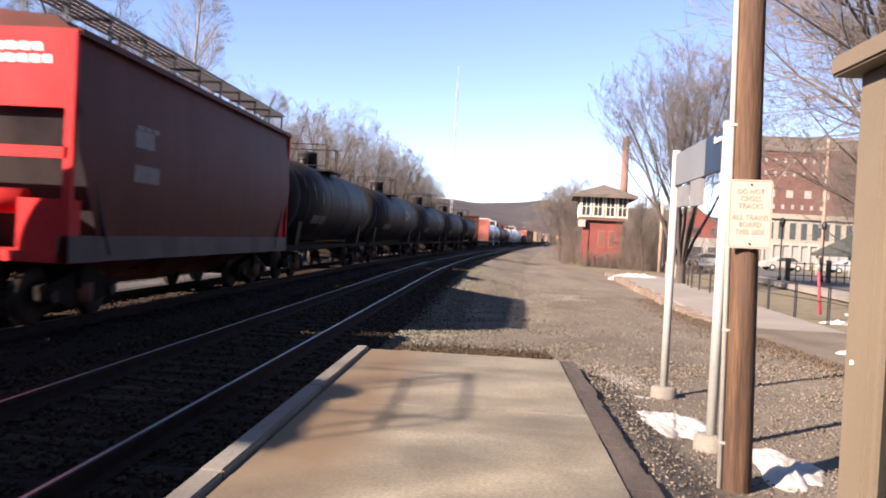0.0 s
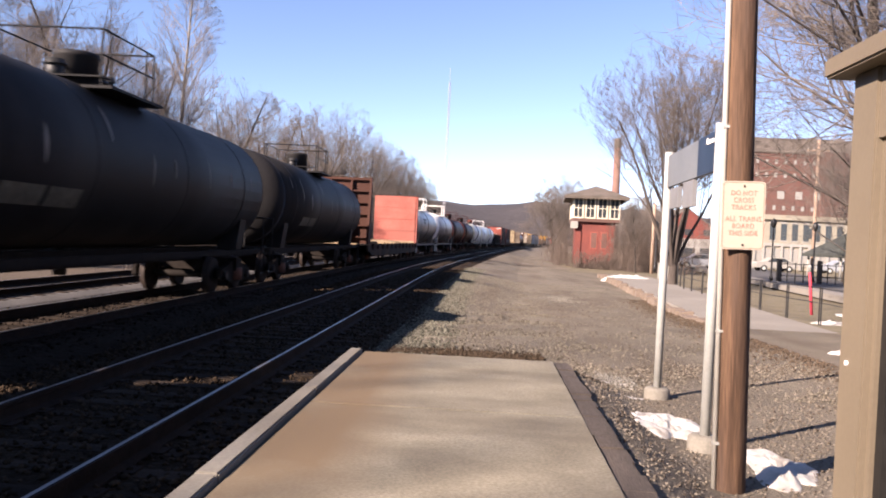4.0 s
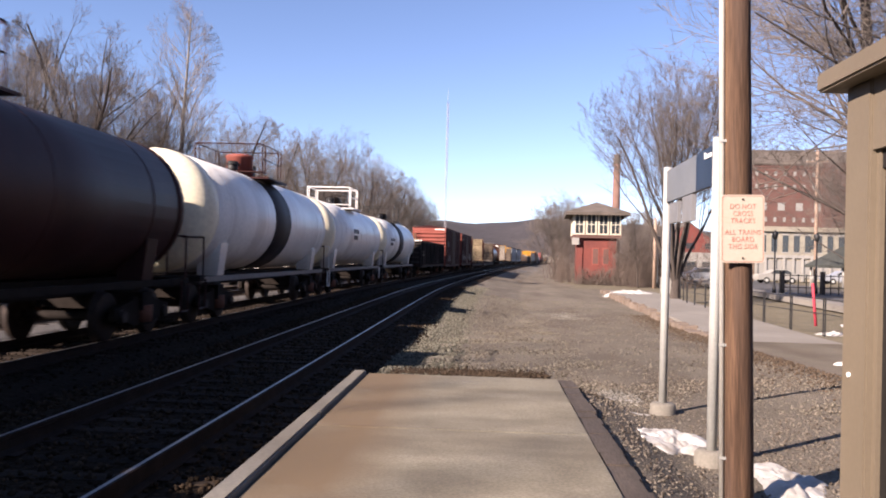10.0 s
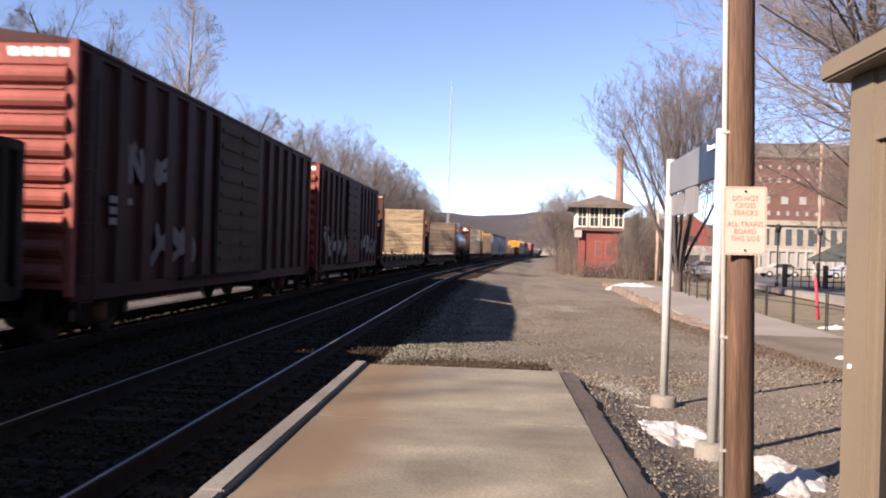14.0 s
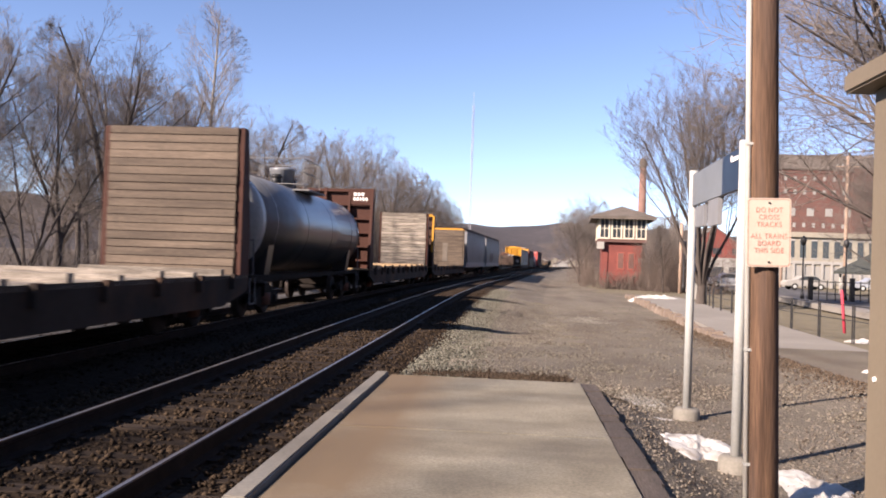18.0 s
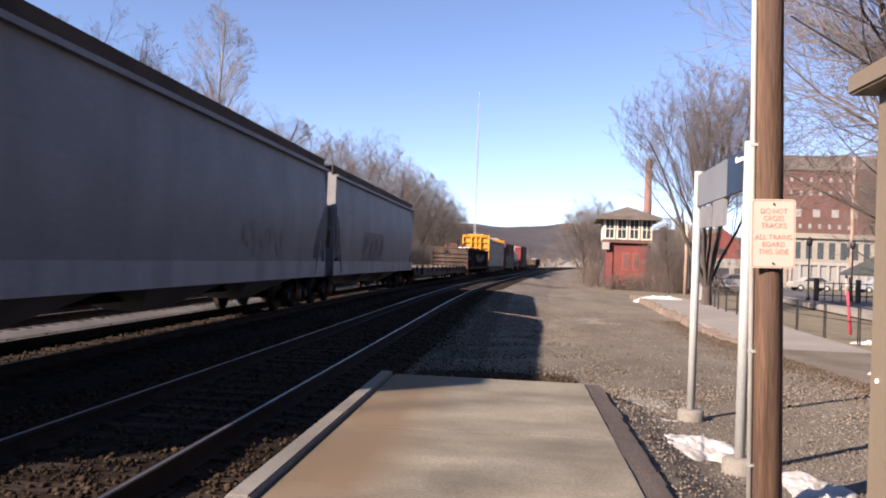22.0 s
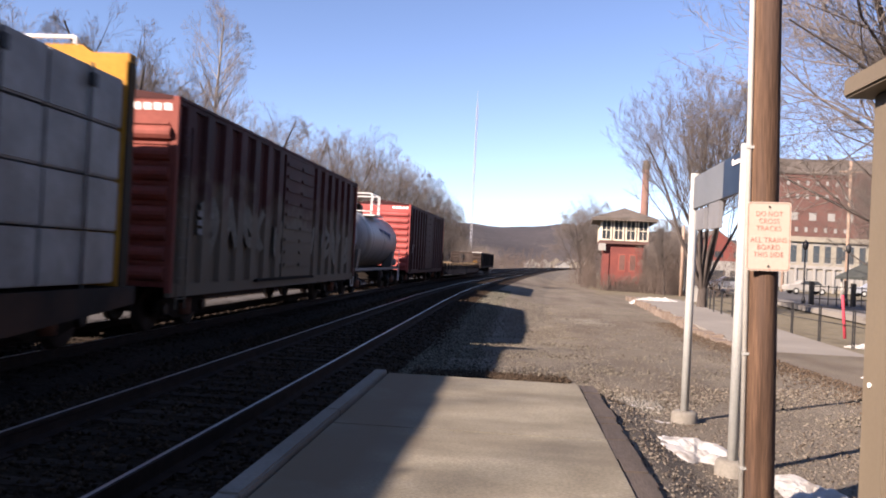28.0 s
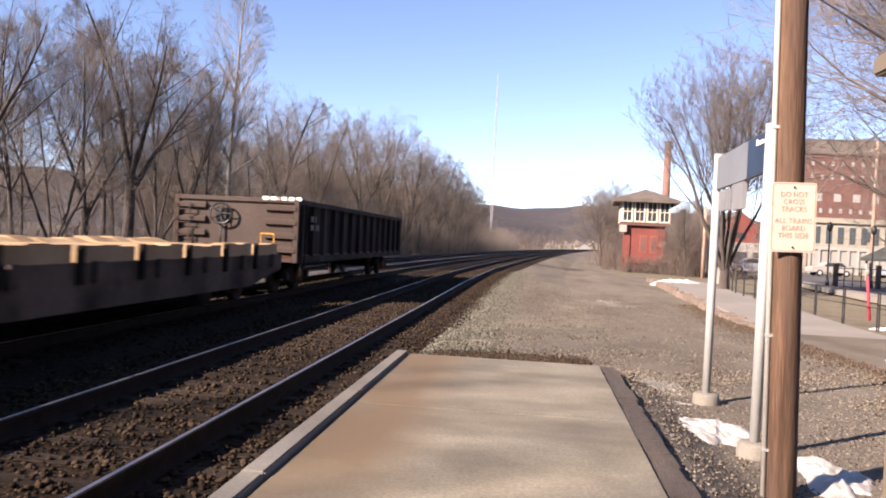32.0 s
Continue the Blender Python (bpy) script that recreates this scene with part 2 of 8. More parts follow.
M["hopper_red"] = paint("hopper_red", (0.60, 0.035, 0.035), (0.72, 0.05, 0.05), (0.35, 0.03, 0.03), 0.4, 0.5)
# brown lowered for the shaded hopper side; the red end keeps its lit colour
M["hopper_brown_shaded"] = paint("hopper_brown_shaded", (0.115, 0.034, 0.027), (0.15, 0.048, 0.038), (0.07, 0.03, 0.026), 0.5, 0.5, ds=(1.0, 1.6, 0.1), spec=0.06)
M["hopper_sill"] = paint("hopper_sill", (0.1, 0.088, 0.085), (0.15, 0.132, 0.126), (0.06, 0.045, 0.04), 0.6, 0.55)
M["hopper_label"] = mat("hopper_label", (0.17, 0.15, 0.148), (0.23, 0.21, 0.205), 5, 0.6, bump=0.02, fine=25, fine_amt=0.3)
M["hopper_white"] = paint("hopper_white", (0.25, 0.25, 0.262), (0.31, 0.31, 0.322), (0.19, 0.18, 0.165), 0.4, 0.5)
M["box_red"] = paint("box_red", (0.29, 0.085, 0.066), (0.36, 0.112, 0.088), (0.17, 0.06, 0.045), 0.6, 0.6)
# darker copy of box_red: the shade on the car sides is in the colour
M["box_red_shaded"] = paint("box_red_shaded", (0.047, 0.016, 0.017), (0.07, 0.024, 0.024), (0.04, 0.025, 0.024), 0.6, 0.6)
# near-black carries the shade of the gondola sides; grey streaks are weathering
M["gon_shaded"] = paint("gon_shaded", (0.014, 0.012, 0.012), (0.026, 0.022, 0.021), (0.075, 0.062, 0.056), 0.65, 0.7, dscale=2.2, ds=(1.0, 1.0, 0.12))
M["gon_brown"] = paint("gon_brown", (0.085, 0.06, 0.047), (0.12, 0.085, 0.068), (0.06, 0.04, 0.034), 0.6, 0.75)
M["bulk_brown"] = paint("bulk_brown", (0.062, 0.029, 0.022), (0.088, 0.04, 0.03), (0.07, 0.034, 0.026), 0.6, 0.65)
M["bulk_red"] = paint("bulk_red", (0.40, 0.12, 0.095), (0.48, 0.165, 0.13), (0.26, 0.11, 0.09), 0.5, 0.65, ds=(0.5, 1, 1.5))
M["yellow"] = paint("yellow", (0.58, 0.28, 0.035), (0.66, 0.34, 0.05), (0.3, 0.16, 0.04), 0.45, 0.55)
M["plank_tan"] = mat("plank_tan", (0.2736, 0.2090, 0.1254), (0.3800, 0.3002, 0.1900), 1.8, 0.85, bump=0.3, fine=18, stretch=(0.5, 1, 5), fine_amt=0.3, rnd=0.2, dirt=(0.15, 0.105, 0.065), dirt_amt=0.75, dirt_scale=2.0, dirt_stretch=(0.5, 1, 4))
M["plank_brown"] = mat("plank_brown", (0.1, 0.075, 0.055), (0.175, 0.132, 0.096), 1.2, 0.85, bump=0.3, fine=14, stretch=(0.5, 1, 5), fine_amt=0.3, rnd=0.22)
M["plank_grey"] = mat("plank_grey", (0.18, 0.155, 0.125), (0.42, 0.365, 0.3), 2.2, 0.85, bump=0.4, fine=20, stretch=(0.6, 1, 6), fine_amt=0.4, rnd=0.3, dirt=(0.09, 0.07, 0.055), dirt_amt=0.6, dirt_scale=2.5, dirt_stretch=(0.5, 1, 5))
M["flat_worn"] = paint("flat_worn", (0.085, 0.062, 0.05), (0.17, 0.128, 0.1), (0.028, 0.02, 0.017), 0.9, 0.75, dscale=1.4, ds=(1.0, 0.6, 0.9))
M["plank_worn"] = mat("plank_worn", (0.19, 0.145, 0.105), (0.36, 0.285, 0.21), 1.6, 0.85, bump=0.4, fine=16, stretch=(0.4, 3, 1), fine_amt=0.4, rnd=0.3, dirt=(0.1, 0.07, 0.05), dirt_amt=0.6, dirt_scale=1.5)
M["deck"] = mat("deck", (0.29, 0.205, 0.125), (0.4, 0.3, 0.195), 1.5, 0.85, bump=0.3, fine=12, stretch=(0.4, 3, 1), fine_amt=0.3)
M["deck_yellow"] = paint("deck_yellow", (0.4290, 0.2925, 0.1625), (0.5460, 0.4030, 0.2470), (0.22, 0.13, 0.07), 0.5, 0.7)
M["flat_side"] = paint("flat_side", (0.03, 0.023, 0.02), (0.055, 0.043, 0.036), (0.13, 0.07, 0.043), 0.8, 0.75, ds=(1.0, 0.6, 0.7))
M["wrap"] = mat("wrap", (0.2688, 0.2688, 0.2632), (0.3472, 0.3472, 0.3360), 1.0, 0.45, bump=0.35, fine=5, fine_amt=0.1, dirt=(0.17, 0.155, 0.14), dirt_amt=0.6, dirt_scale=1.4, bdist=0.03)
M["stain_grey"] = mat("stain_grey", (0.16, 0.14, 0.125), (0.3, 0.275, 0.25), 2, 0.7, bump=0.05, fine=9, fine_amt=0.3)
M["mast"] = mat("mast", (0.4160, 0.4160, 0.4320), (0.5440, 0.5440, 0.5600), 2, 0.6, bump=0, fine=9)
M["letter_white"] = mat("letter_white", (0.72, 0.70, 0.66), (0.8, 0.78, 0.74), 6, 0.6, bump=0.03, fine=40, fine_amt=0.12)
M["letter_grey"] = mat("letter_grey", (0.16, 0.155, 0.155), (0.24, 0.235, 0.23), 6, 0.6, bump=0.03, fine=40, fine_amt=0.15)
def low_tinted(m, lo, hi, colour, amount=0.6, ragged=2.6):
    """Mixes a colour, such as pale dried mud, over the lower part of a side, with a ragged upper edge."""
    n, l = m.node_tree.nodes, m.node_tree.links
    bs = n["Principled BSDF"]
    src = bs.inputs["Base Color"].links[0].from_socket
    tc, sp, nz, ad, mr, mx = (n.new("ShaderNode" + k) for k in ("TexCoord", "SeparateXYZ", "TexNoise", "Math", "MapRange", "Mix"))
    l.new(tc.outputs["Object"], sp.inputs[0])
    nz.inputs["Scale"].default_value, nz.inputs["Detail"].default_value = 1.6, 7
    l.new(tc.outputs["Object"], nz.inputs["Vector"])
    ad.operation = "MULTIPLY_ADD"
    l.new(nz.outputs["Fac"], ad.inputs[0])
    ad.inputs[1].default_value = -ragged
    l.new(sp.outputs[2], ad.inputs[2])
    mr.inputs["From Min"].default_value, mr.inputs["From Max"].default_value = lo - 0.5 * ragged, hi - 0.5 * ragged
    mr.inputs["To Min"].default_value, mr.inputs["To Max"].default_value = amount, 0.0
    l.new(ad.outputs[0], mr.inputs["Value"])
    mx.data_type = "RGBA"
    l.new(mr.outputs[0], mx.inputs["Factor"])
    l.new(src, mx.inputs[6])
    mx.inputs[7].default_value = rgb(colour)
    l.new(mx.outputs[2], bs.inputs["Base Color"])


# base darkened for the shaded side, with pale mud over its lower part
M["box_shaded_muddy"] = paint("box_shaded_muddy", (0.06, 0.018, 0.018), (0.09, 0.028, 0.026), (0.04, 0.025, 0.024), 0.6, 0.6)
low_tinted(M["box_shaded_muddy"], 2.1, 3.0, (0.13, 0.115, 0.085), 0.75)
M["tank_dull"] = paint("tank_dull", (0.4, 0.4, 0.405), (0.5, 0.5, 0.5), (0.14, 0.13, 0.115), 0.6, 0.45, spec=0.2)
# these tanks take another colour towards the bottom
low_tinted(M["tank_grey"], 1.9, 2.9, (0.022, 0.021, 0.021), 0.95, 0.5)
low_tinted(M["tank_dull"], 1.2, 2.8, (0.05, 0.045, 0.04), 0.85, 0.9)
low_tinted(M["tank_white"], 1.0, 1.7, (0.2, 0.175, 0.15), 0.6, 0.8)
low_tinted(M["tank_soiled"], 1.75, 3.3, (0.07, 0.057, 0.05), 0.97, 0.7)
# darker yellow carrying the shade of the far ribs, dirtier lower down
M["yellow_shade_soiled"] = paint("yellow_shade_soiled", (0.07, 0.044, 0.013), (0.115, 0.07, 0.018), (0.04, 0.026, 0.016), 0.9, 0.6, dscale=2.0)
low_tinted(M["yellow_shade_soiled"], 2.6, 4.2, (0.022, 0.016, 0.012), 0.95, 0.8)
M["patch_brown"] = mat("patch_brown", (0.13, 0.108, 0.085), (0.18, 0.15, 0.12), 2, 0.8, bump=0.1, fine=20)
M["plate_pale"] = mat("plate_pale", (0.2, 0.2, 0.205), (0.26, 0.26, 0.265), 3, 0.5, bump=0.02, fine=30, fine_amt=0.08)
M["letter_dim"] = mat("letter_dim", (0.085, 0.08, 0.062), (0.14, 0.13, 0.10), 6, 0.6, bump=0.03, fine=9, fine_amt=0.4)
M["hopper_pale"] = paint("hopper_pale", (0.35, 0.35, 0.36), (0.43, 0.43, 0.44), (0.16, 0.15, 0.14), 0.5, 0.5)
M["tag_grey"] = mat("tag_grey", (0.085, 0.075, 0.078), (0.14, 0.13, 0.132), 3, 0.6, bump=0.03, fine=14, fine_amt=0.35)
M["emblem"] = mat("emblem", (0.02, 0.023, 0.034), (0.045, 0.05, 0.065), 3, 0.6, bump=0.03, fine=14, fine_amt=0.3)
M["tag_maroon"] = mat("tag_maroon", (0.12, 0.105, 0.112), (0.2, 0.18, 0.19), 2, 0.6, bump=0.03, fine=9, fine_amt=0.3)
M["tag_pale"] = mat("tag_pale", (0.19, 0.19, 0.195), (0.24, 0.24, 0.245), 2, 0.6, bump=0.03, fine=9, fine_amt=0.2)
M["tag_khaki"] = mat("tag_khaki", (0.12, 0.108, 0.082), (0.175, 0.16, 0.125), 3, 0.7, bump=0.03, fine=12, fine_amt=0.3)
M["letter_blue"] = mat("letter_blue", (0.10, 0.13, 0.3), (0.14, 0.17, 0.36), 6, 0.6, bump=0.03, fine=40, fine_amt=0.15)
M["letter_dark"] = mat("letter_dark", (0.06, 0.055, 0.06), (0.10, 0.09, 0.1), 6, 0.6, bump=0.03, fine=40, fine_amt=0.15)
M["rust"] = mat("rust", (0.13, 0.052, 0.032), (0.2, 0.085, 0.052), 3, 0.85, bump=0.3, fine=25)
M["rust_dark"] = mat("rust_dark", (0.055, 0.026, 0.02), (0.1, 0.046, 0.033), 3, 0.85, bump=0.4, fine=20, fine_amt=0.35)
M["bark"] = mat("bark", (0.052, 0.042, 0.036), (0.1, 0.081, 0.07), 2, 0.95, bump=0.6, fine=12, stretch=(2, 2, 0.4), fine_amt=0.3, rnd=0.2)
M["bark_pale"] = mat("bark_pale", (0.24, 0.215, 0.185), (0.42, 0.39, 0.345), 1.5, 0.9, bump=0.4, fine=10, stretch=(2, 2, 0.5), fine_amt=0.25)
M["twig"] = mat("twig", (0.15, 0.126, 0.108), (0.24, 0.202, 0.176), 0.4, 0.95, bump=0.0, fine=6, fine_amt=0.2, rnd=0.22)
M["twig_brown"] = mat("twig_brown", (0.1, 0.078, 0.06), (0.17, 0.134, 0.104), 0.4, 0.95, bump=0.0, fine=6, fine_amt=0.2)
M["twig_dark"] = mat("twig_dark", (0.098, 0.074, 0.061), (0.172, 0.132, 0.109), 0.4, 0.95, bump=0.0, fine=6, fine_amt=0.2)
M["twig_pale"] = mat("twig_pale", (0.2, 0.17, 0.16), (0.28, 0.245, 0.23), 0.4, 0.95, bump=0.0, fine=6, fine_amt=0.15)
M["brick"] = mat("brick", (0.125, 0.068, 0.057), (0.165, 0.09, 0.076), 0.5, 0.9, bump=0.4, fine=10, fine_amt=0.2, dirt=(0.2, 0.08, 0.06), dirt_amt=0.4)
M["brick_red"] = mat("brick_red", (0.165, 0.048, 0.04), (0.215, 0.064, 0.052), 0.6, 0.85, bump=0.3, fine=12, fine_amt=0.2, dirt=(0.28, 0.07, 0.05), dirt_amt=0.4)
M["cream"] = mat("cream", (0.3, 0.275, 0.215), (0.37, 0.34, 0.275), 1, 0.8, bump=0.1, fine=20, fine_amt=0.12, dirt=(0.4, 0.34, 0.25), dirt_amt=0.4)
M["white"] = mat("white", (0.32, 0.31, 0.28), (0.38, 0.365, 0.34), 1, 0.7, bump=0.05, fine=20, fine_amt=0.06, dirt=(0.5, 0.46, 0.4), dirt_amt=0.3)
M["roof_dark"] = mat("roof_dark", (0.10, 0.085, 0.07), (0.17, 0.14, 0.12), 1, 0.9, bump=0.4, fine=15, fine_amt=0.3)
M["awning"] = mat("awning", (0.05, 0.055, 0.048), (0.075, 0.08, 0.07), 1, 0.8, bump=0.1, fine=15)
M["hill"] = mat("hill", (0.045, 0.04, 0.043), (0.068, 0.06, 0.063), 0.012, 1.0, bump=0.0, fine=0.12, fine_amt=0.25)
M["red_plastic"] = mat("red_plastic", (0.62, 0.06, 0.1), (0.72, 0.1, 0.14), 4, 0.5, bump=0.02, fine=30, fine_amt=0.1)
M["car_silver"] = mat("car_silver", (0.5, 0.52, 0.55), (0.56, 0.58, 0.6), 2, 0.3, metal=0.4, bump=0.0, fine=20, fine_amt=0.03)
M["tyre"] = mat("tyre", (0.02, 0.02, 0.02), (0.035, 0.035, 0.035), 5, 0.8, bump=0.1, fine=40)


def glass(name, tint, rough=0.06):
    m = bpy.data.materials.new(name)
    m.use_nodes = True
    b = m.node_tree.nodes["Principled BSDF"]
    b.inputs["Base Color"].default_value = rgb(tint)
    b.inputs["Roughness"].default_value = rough
    b.inputs["Specular IOR Level"].default_value = 0.6
    return m


M["window"] = glass("window", (0.03, 0.035, 0.04))
M["window_pale"] = glass("window_pale", (0.22, 0.21, 0.19), 0.25)


# ---------------------------------------------------------------- mesh helpers
def bx(bm, x0, x1, y0, y1, z0, z1):
    v = [bm.verts.new(p) for p in ((x0, y0, z0), (x1, y0, z0), (x1, y1, z0), (x0, y1, z0), (x0, y0, z1), (x1, y0, z1), (x1, y1, z1), (x0, y1, z1))]
    for f in ((0, 3, 2, 1), (4, 5, 6, 7), (0, 1, 5, 4), (1, 2, 6, 5), (2, 3, 7, 6), (3, 0, 4, 7)):
        bm.faces.new([v[i] for i in f])


def cy(bm, p, q, r0, r1=None, n=10, caps=True):
    r1 = r0 if r1 is None else r1
    p, q = Vector(p), Vector(q)
    d = (q - p).normalized()
    u = d.orthogonal().normalized()
    w = d.cross(u)
    ring = lambda c, r: [bm.verts.new(c + (u * math.cos(2 * math.pi * i / n) + w * math.sin(2 * math.pi * i / n)) * r) for i in range(n)]
    a, b = ring(p, r0), ring(q, r1)
    for i in range(n):
        f = bm.faces.new((a[i], a[(i + 1) % n], b[(i + 1) % n], b[i]))
        f.smooth = n > 6
    if caps:
        bm.faces.new(a[::-1])
        bm.faces.new(b)


def path_tube(bm, pts, r, n=6):
    for a, b in zip(pts, pts[1:]):
        cy(bm, a, b, r, r, n)


def prism(bm, outline, a, b, axis="y"):
    """Extrudes an outline; axis y: outline in (x, z); axis x: in (y, z); axis z: in (x, y)."""
    put = {"y": lambda o, k: (o[0], k, o[1]), "x": lambda o, k: (k, o[0], o[1]), "z": lambda o, k: (o[0], o[1], k)}[axis]
    va, vb = [bm.verts.new(put(o, a)) for o in outline], [bm.verts.new(put(o, b)) for o in outline]
    bm.faces.new(va)
    bm.faces.new(vb[::-1])
    k = len(outline)
    for i in range(k):
        bm.faces.new((va[i], vb[i], vb[(i + 1) % k], va[(i + 1) % k]))


def lathe(bm, prof, n=28, axis="y", cx=0.0, cz=0.0):
    """prof: (position along the axis, radius)."""
    rings = []
    for p, r in prof:
        ring = []
        for i in range(n):
            a = 2 * math.pi * i / n
            if axis == "y":
                c = (cx + r * math.cos(a), p, cz + r * math.sin(a))
            elif axis == "x":
                c = (p, cx + r * math.cos(a), cz + r * math.sin(a))
            else:
                c = (cx + r * math.cos(a), cz + r * math.sin(a), p)
            ring.append(bm.verts.new(c))
        rings.append(ring)
    for a, b in zip(rings, rings[1:]):
        for i in range(n):
            f = bm.faces.new((a[i], a[(i + 1) % n], b[(i + 1) % n], b[i]))
            f.smooth = True
    bm.faces.new(rings[0][::-1])
    bm.faces.new(rings[-1])


def finish(bm, name, material, bevel=0.0):
    if bevel:
        bmesh.ops.bevel(bm, geom=bm.edges[:], offset=bevel, segments=2, affect="EDGES", clamp_overlap=True)
    bmesh.ops.recalc_face_normals(bm, faces=bm.faces[:])
    me = bpy.data.meshes.new(name)
    bm.to_mesh(me)
    bm.free()
    me.materials.append(material)
    return me


def part(name, bm, material, parent=None, label="", at=None, bevel=0.0):
    """One mesh object under a thing or a part (or a thing of its own)."""
    me = bm if isinstance(bm, bpy.types.Mesh) else finish(bm, name, material, bevel)
    ob = new(name, me)
    ob.parent = parent
    if at is not None:
        ob.matrix_basis = at
    if label:
        tagged(ob, label)
    return ob


def made(build, *args, **kw):
    bm = bmesh.new()
    build(bm, *args, **kw)
    return bm


def box_part(name, material, parent, x0, x1, y0, y1, z0, z1, label="", bevel=0.0):
    return part(name, made(bx, x0, x1, y0, y1, z0, z1), material, parent, label, bevel=bevel)


def tube_part(name, material, parent, p, q, r, r1=None, n=10, label=""):
    return part(name, made(cy, p, q, r, r1, n), material, parent, label)


def thing(name, label, category, at=None, group="", kind=""):
    ob = new(name)
    ob.empty_display_size = 0.3
    if at is not None:
        ob.matrix_basis = at
    return tagged(ob, label, category, group, kind)


def raw_mesh(name, verts, faces, material, smooth=False):
    me = bpy.data.meshes.new(name)
    me.from_pydata(verts, [], faces)
    me.materials.append(material)
    if smooth:
        me.polygons.foreach_set("use_smooth", [True] * len(me.polygons))
    me.update()
    return me


def text_part(name, body, size, material, parent, at, sx=1.0, extrude=0.002):
    cu = bpy.data.curves.new(name, "FONT")
    cu.body, cu.size, cu.align_x, cu.align_y, cu.extrude, cu.space_character = body, size, "CENTER", "CENTER", extrude, 1.1
    tmp = bpy.data.objects.new(name, cu)
    me = bpy.data.meshes.new_from_object(tmp)
    bpy.data.objects.remove(tmp)
    me.materials.clear()
    me.materials.append(material)
    ob = new(name, me)
    ob.parent = parent
    ob.matrix_basis = at @ Matrix.Diagonal((sx, 1, 1, 1))
    return ob


# ---------------------------------------------------------------- the line of the tracks
CURVE_AT, CURVE_LEN, CURVE_TURN, CURVE_ON = 24.6, 37.6, 0.0521, 0.0003
_S = np.linspace(-200, 1400, 3201)
_H = np.clip((_S - CURVE_AT) / CURVE_LEN, 0, 1)
_PHI = CURVE_TURN * _H * _H * (3 - 2 * _H) + CURVE_ON * np.clip(_S - CURVE_AT - CURVE_LEN, 0, 260)
_X = np.concatenate([[0], np.cumsum(np.sin((_PHI[1:] + _PHI[:-1]) / 2) * 0.5)])
_Y = -200 + np.concatenate([[0], np.cumsum(np.cos((_PHI[1:] + _PHI[:-1]) / 2) * 0.5)])


def along(s, off=0.0):
    """Point and heading at s metres along the line, off metres to its right."""
    x, y, p = np.interp(s, _S, _X), np.interp(s, _S, _Y), np.interp(s, _S, _PHI)
    return float(x + off * math.cos(p)), float(y - off * math.sin(p)), float(p)


def line_offset(x, y):
    """How far (x, y) lies to the right of the line."""
    s = np.interp(y, _Y, _S)
    return x - np.interp(s, _S, _X)


def sweep(profile, stations, off, zbase=0.0):
    """A profile (right, up) carried along the line."""
    verts, faces, k = [], [], len(profile)
    for s in stations:
        x, y, p = along(s)
        for o, z in profile:
            verts.append((x + (off + o) * math.cos(p), y - (off + o) * math.sin(p), zbase + z))
    for i in range(len(stations) - 1):
        for j in range(k - 1):
            a = i * k + j
            faces.append((a, a + 1, a + k + 1, a + k))
    return verts, faces


STATIONS = [s for s in np.concatenate([np.arange(-60, 120, 3.0), np.arange(120, 400, 10.0), np.arange(400, 1300, 40.0)])]
T1, T2, T3 = -3.31, -7.35, -12.0
Z2, Z3 = 0.0, -0.12


def smooth(a, b, v):
    h = np.clip((v - a) / (b - a), 0, 1)
    return h * h * (3 - 2 * h)


def ground_z(x, y):
    o = line_offset(x, y)
    lot = -0.12 - 0.48 * smooth(9.5, 34, y)
    z = np.where(o > -1.6, lot, -0.62)
    z = np.where(o < -16, -0.62 - 1.6 * smooth(-20, -60, o) , z)
    z = z + 2.0 * smooth(120, 900, y) * smooth(4, 60, o)
    z = z + 0.35 * smooth(8.5, 40, o) * smooth(60, 20, y)
    return z + 0.25 * smooth(1.75, 1.0, x) * smooth(0.2, 0.9, x) * smooth(10.6, 9.4, y)


def surface_z(x, y):
    """The ground with the gravel slope beside the first track."""
    o = line_offset(x, y) - T1
    slope = np.interp(o, [1.7, 2.0, 3.2, 6.2], [-0.225, -0.22, -0.36, -0.8])
    g = ground_z(x, y)
    return np.where((y > 9) & (o > 1.6) & (o < 6.2), np.maximum(g, slope), g)


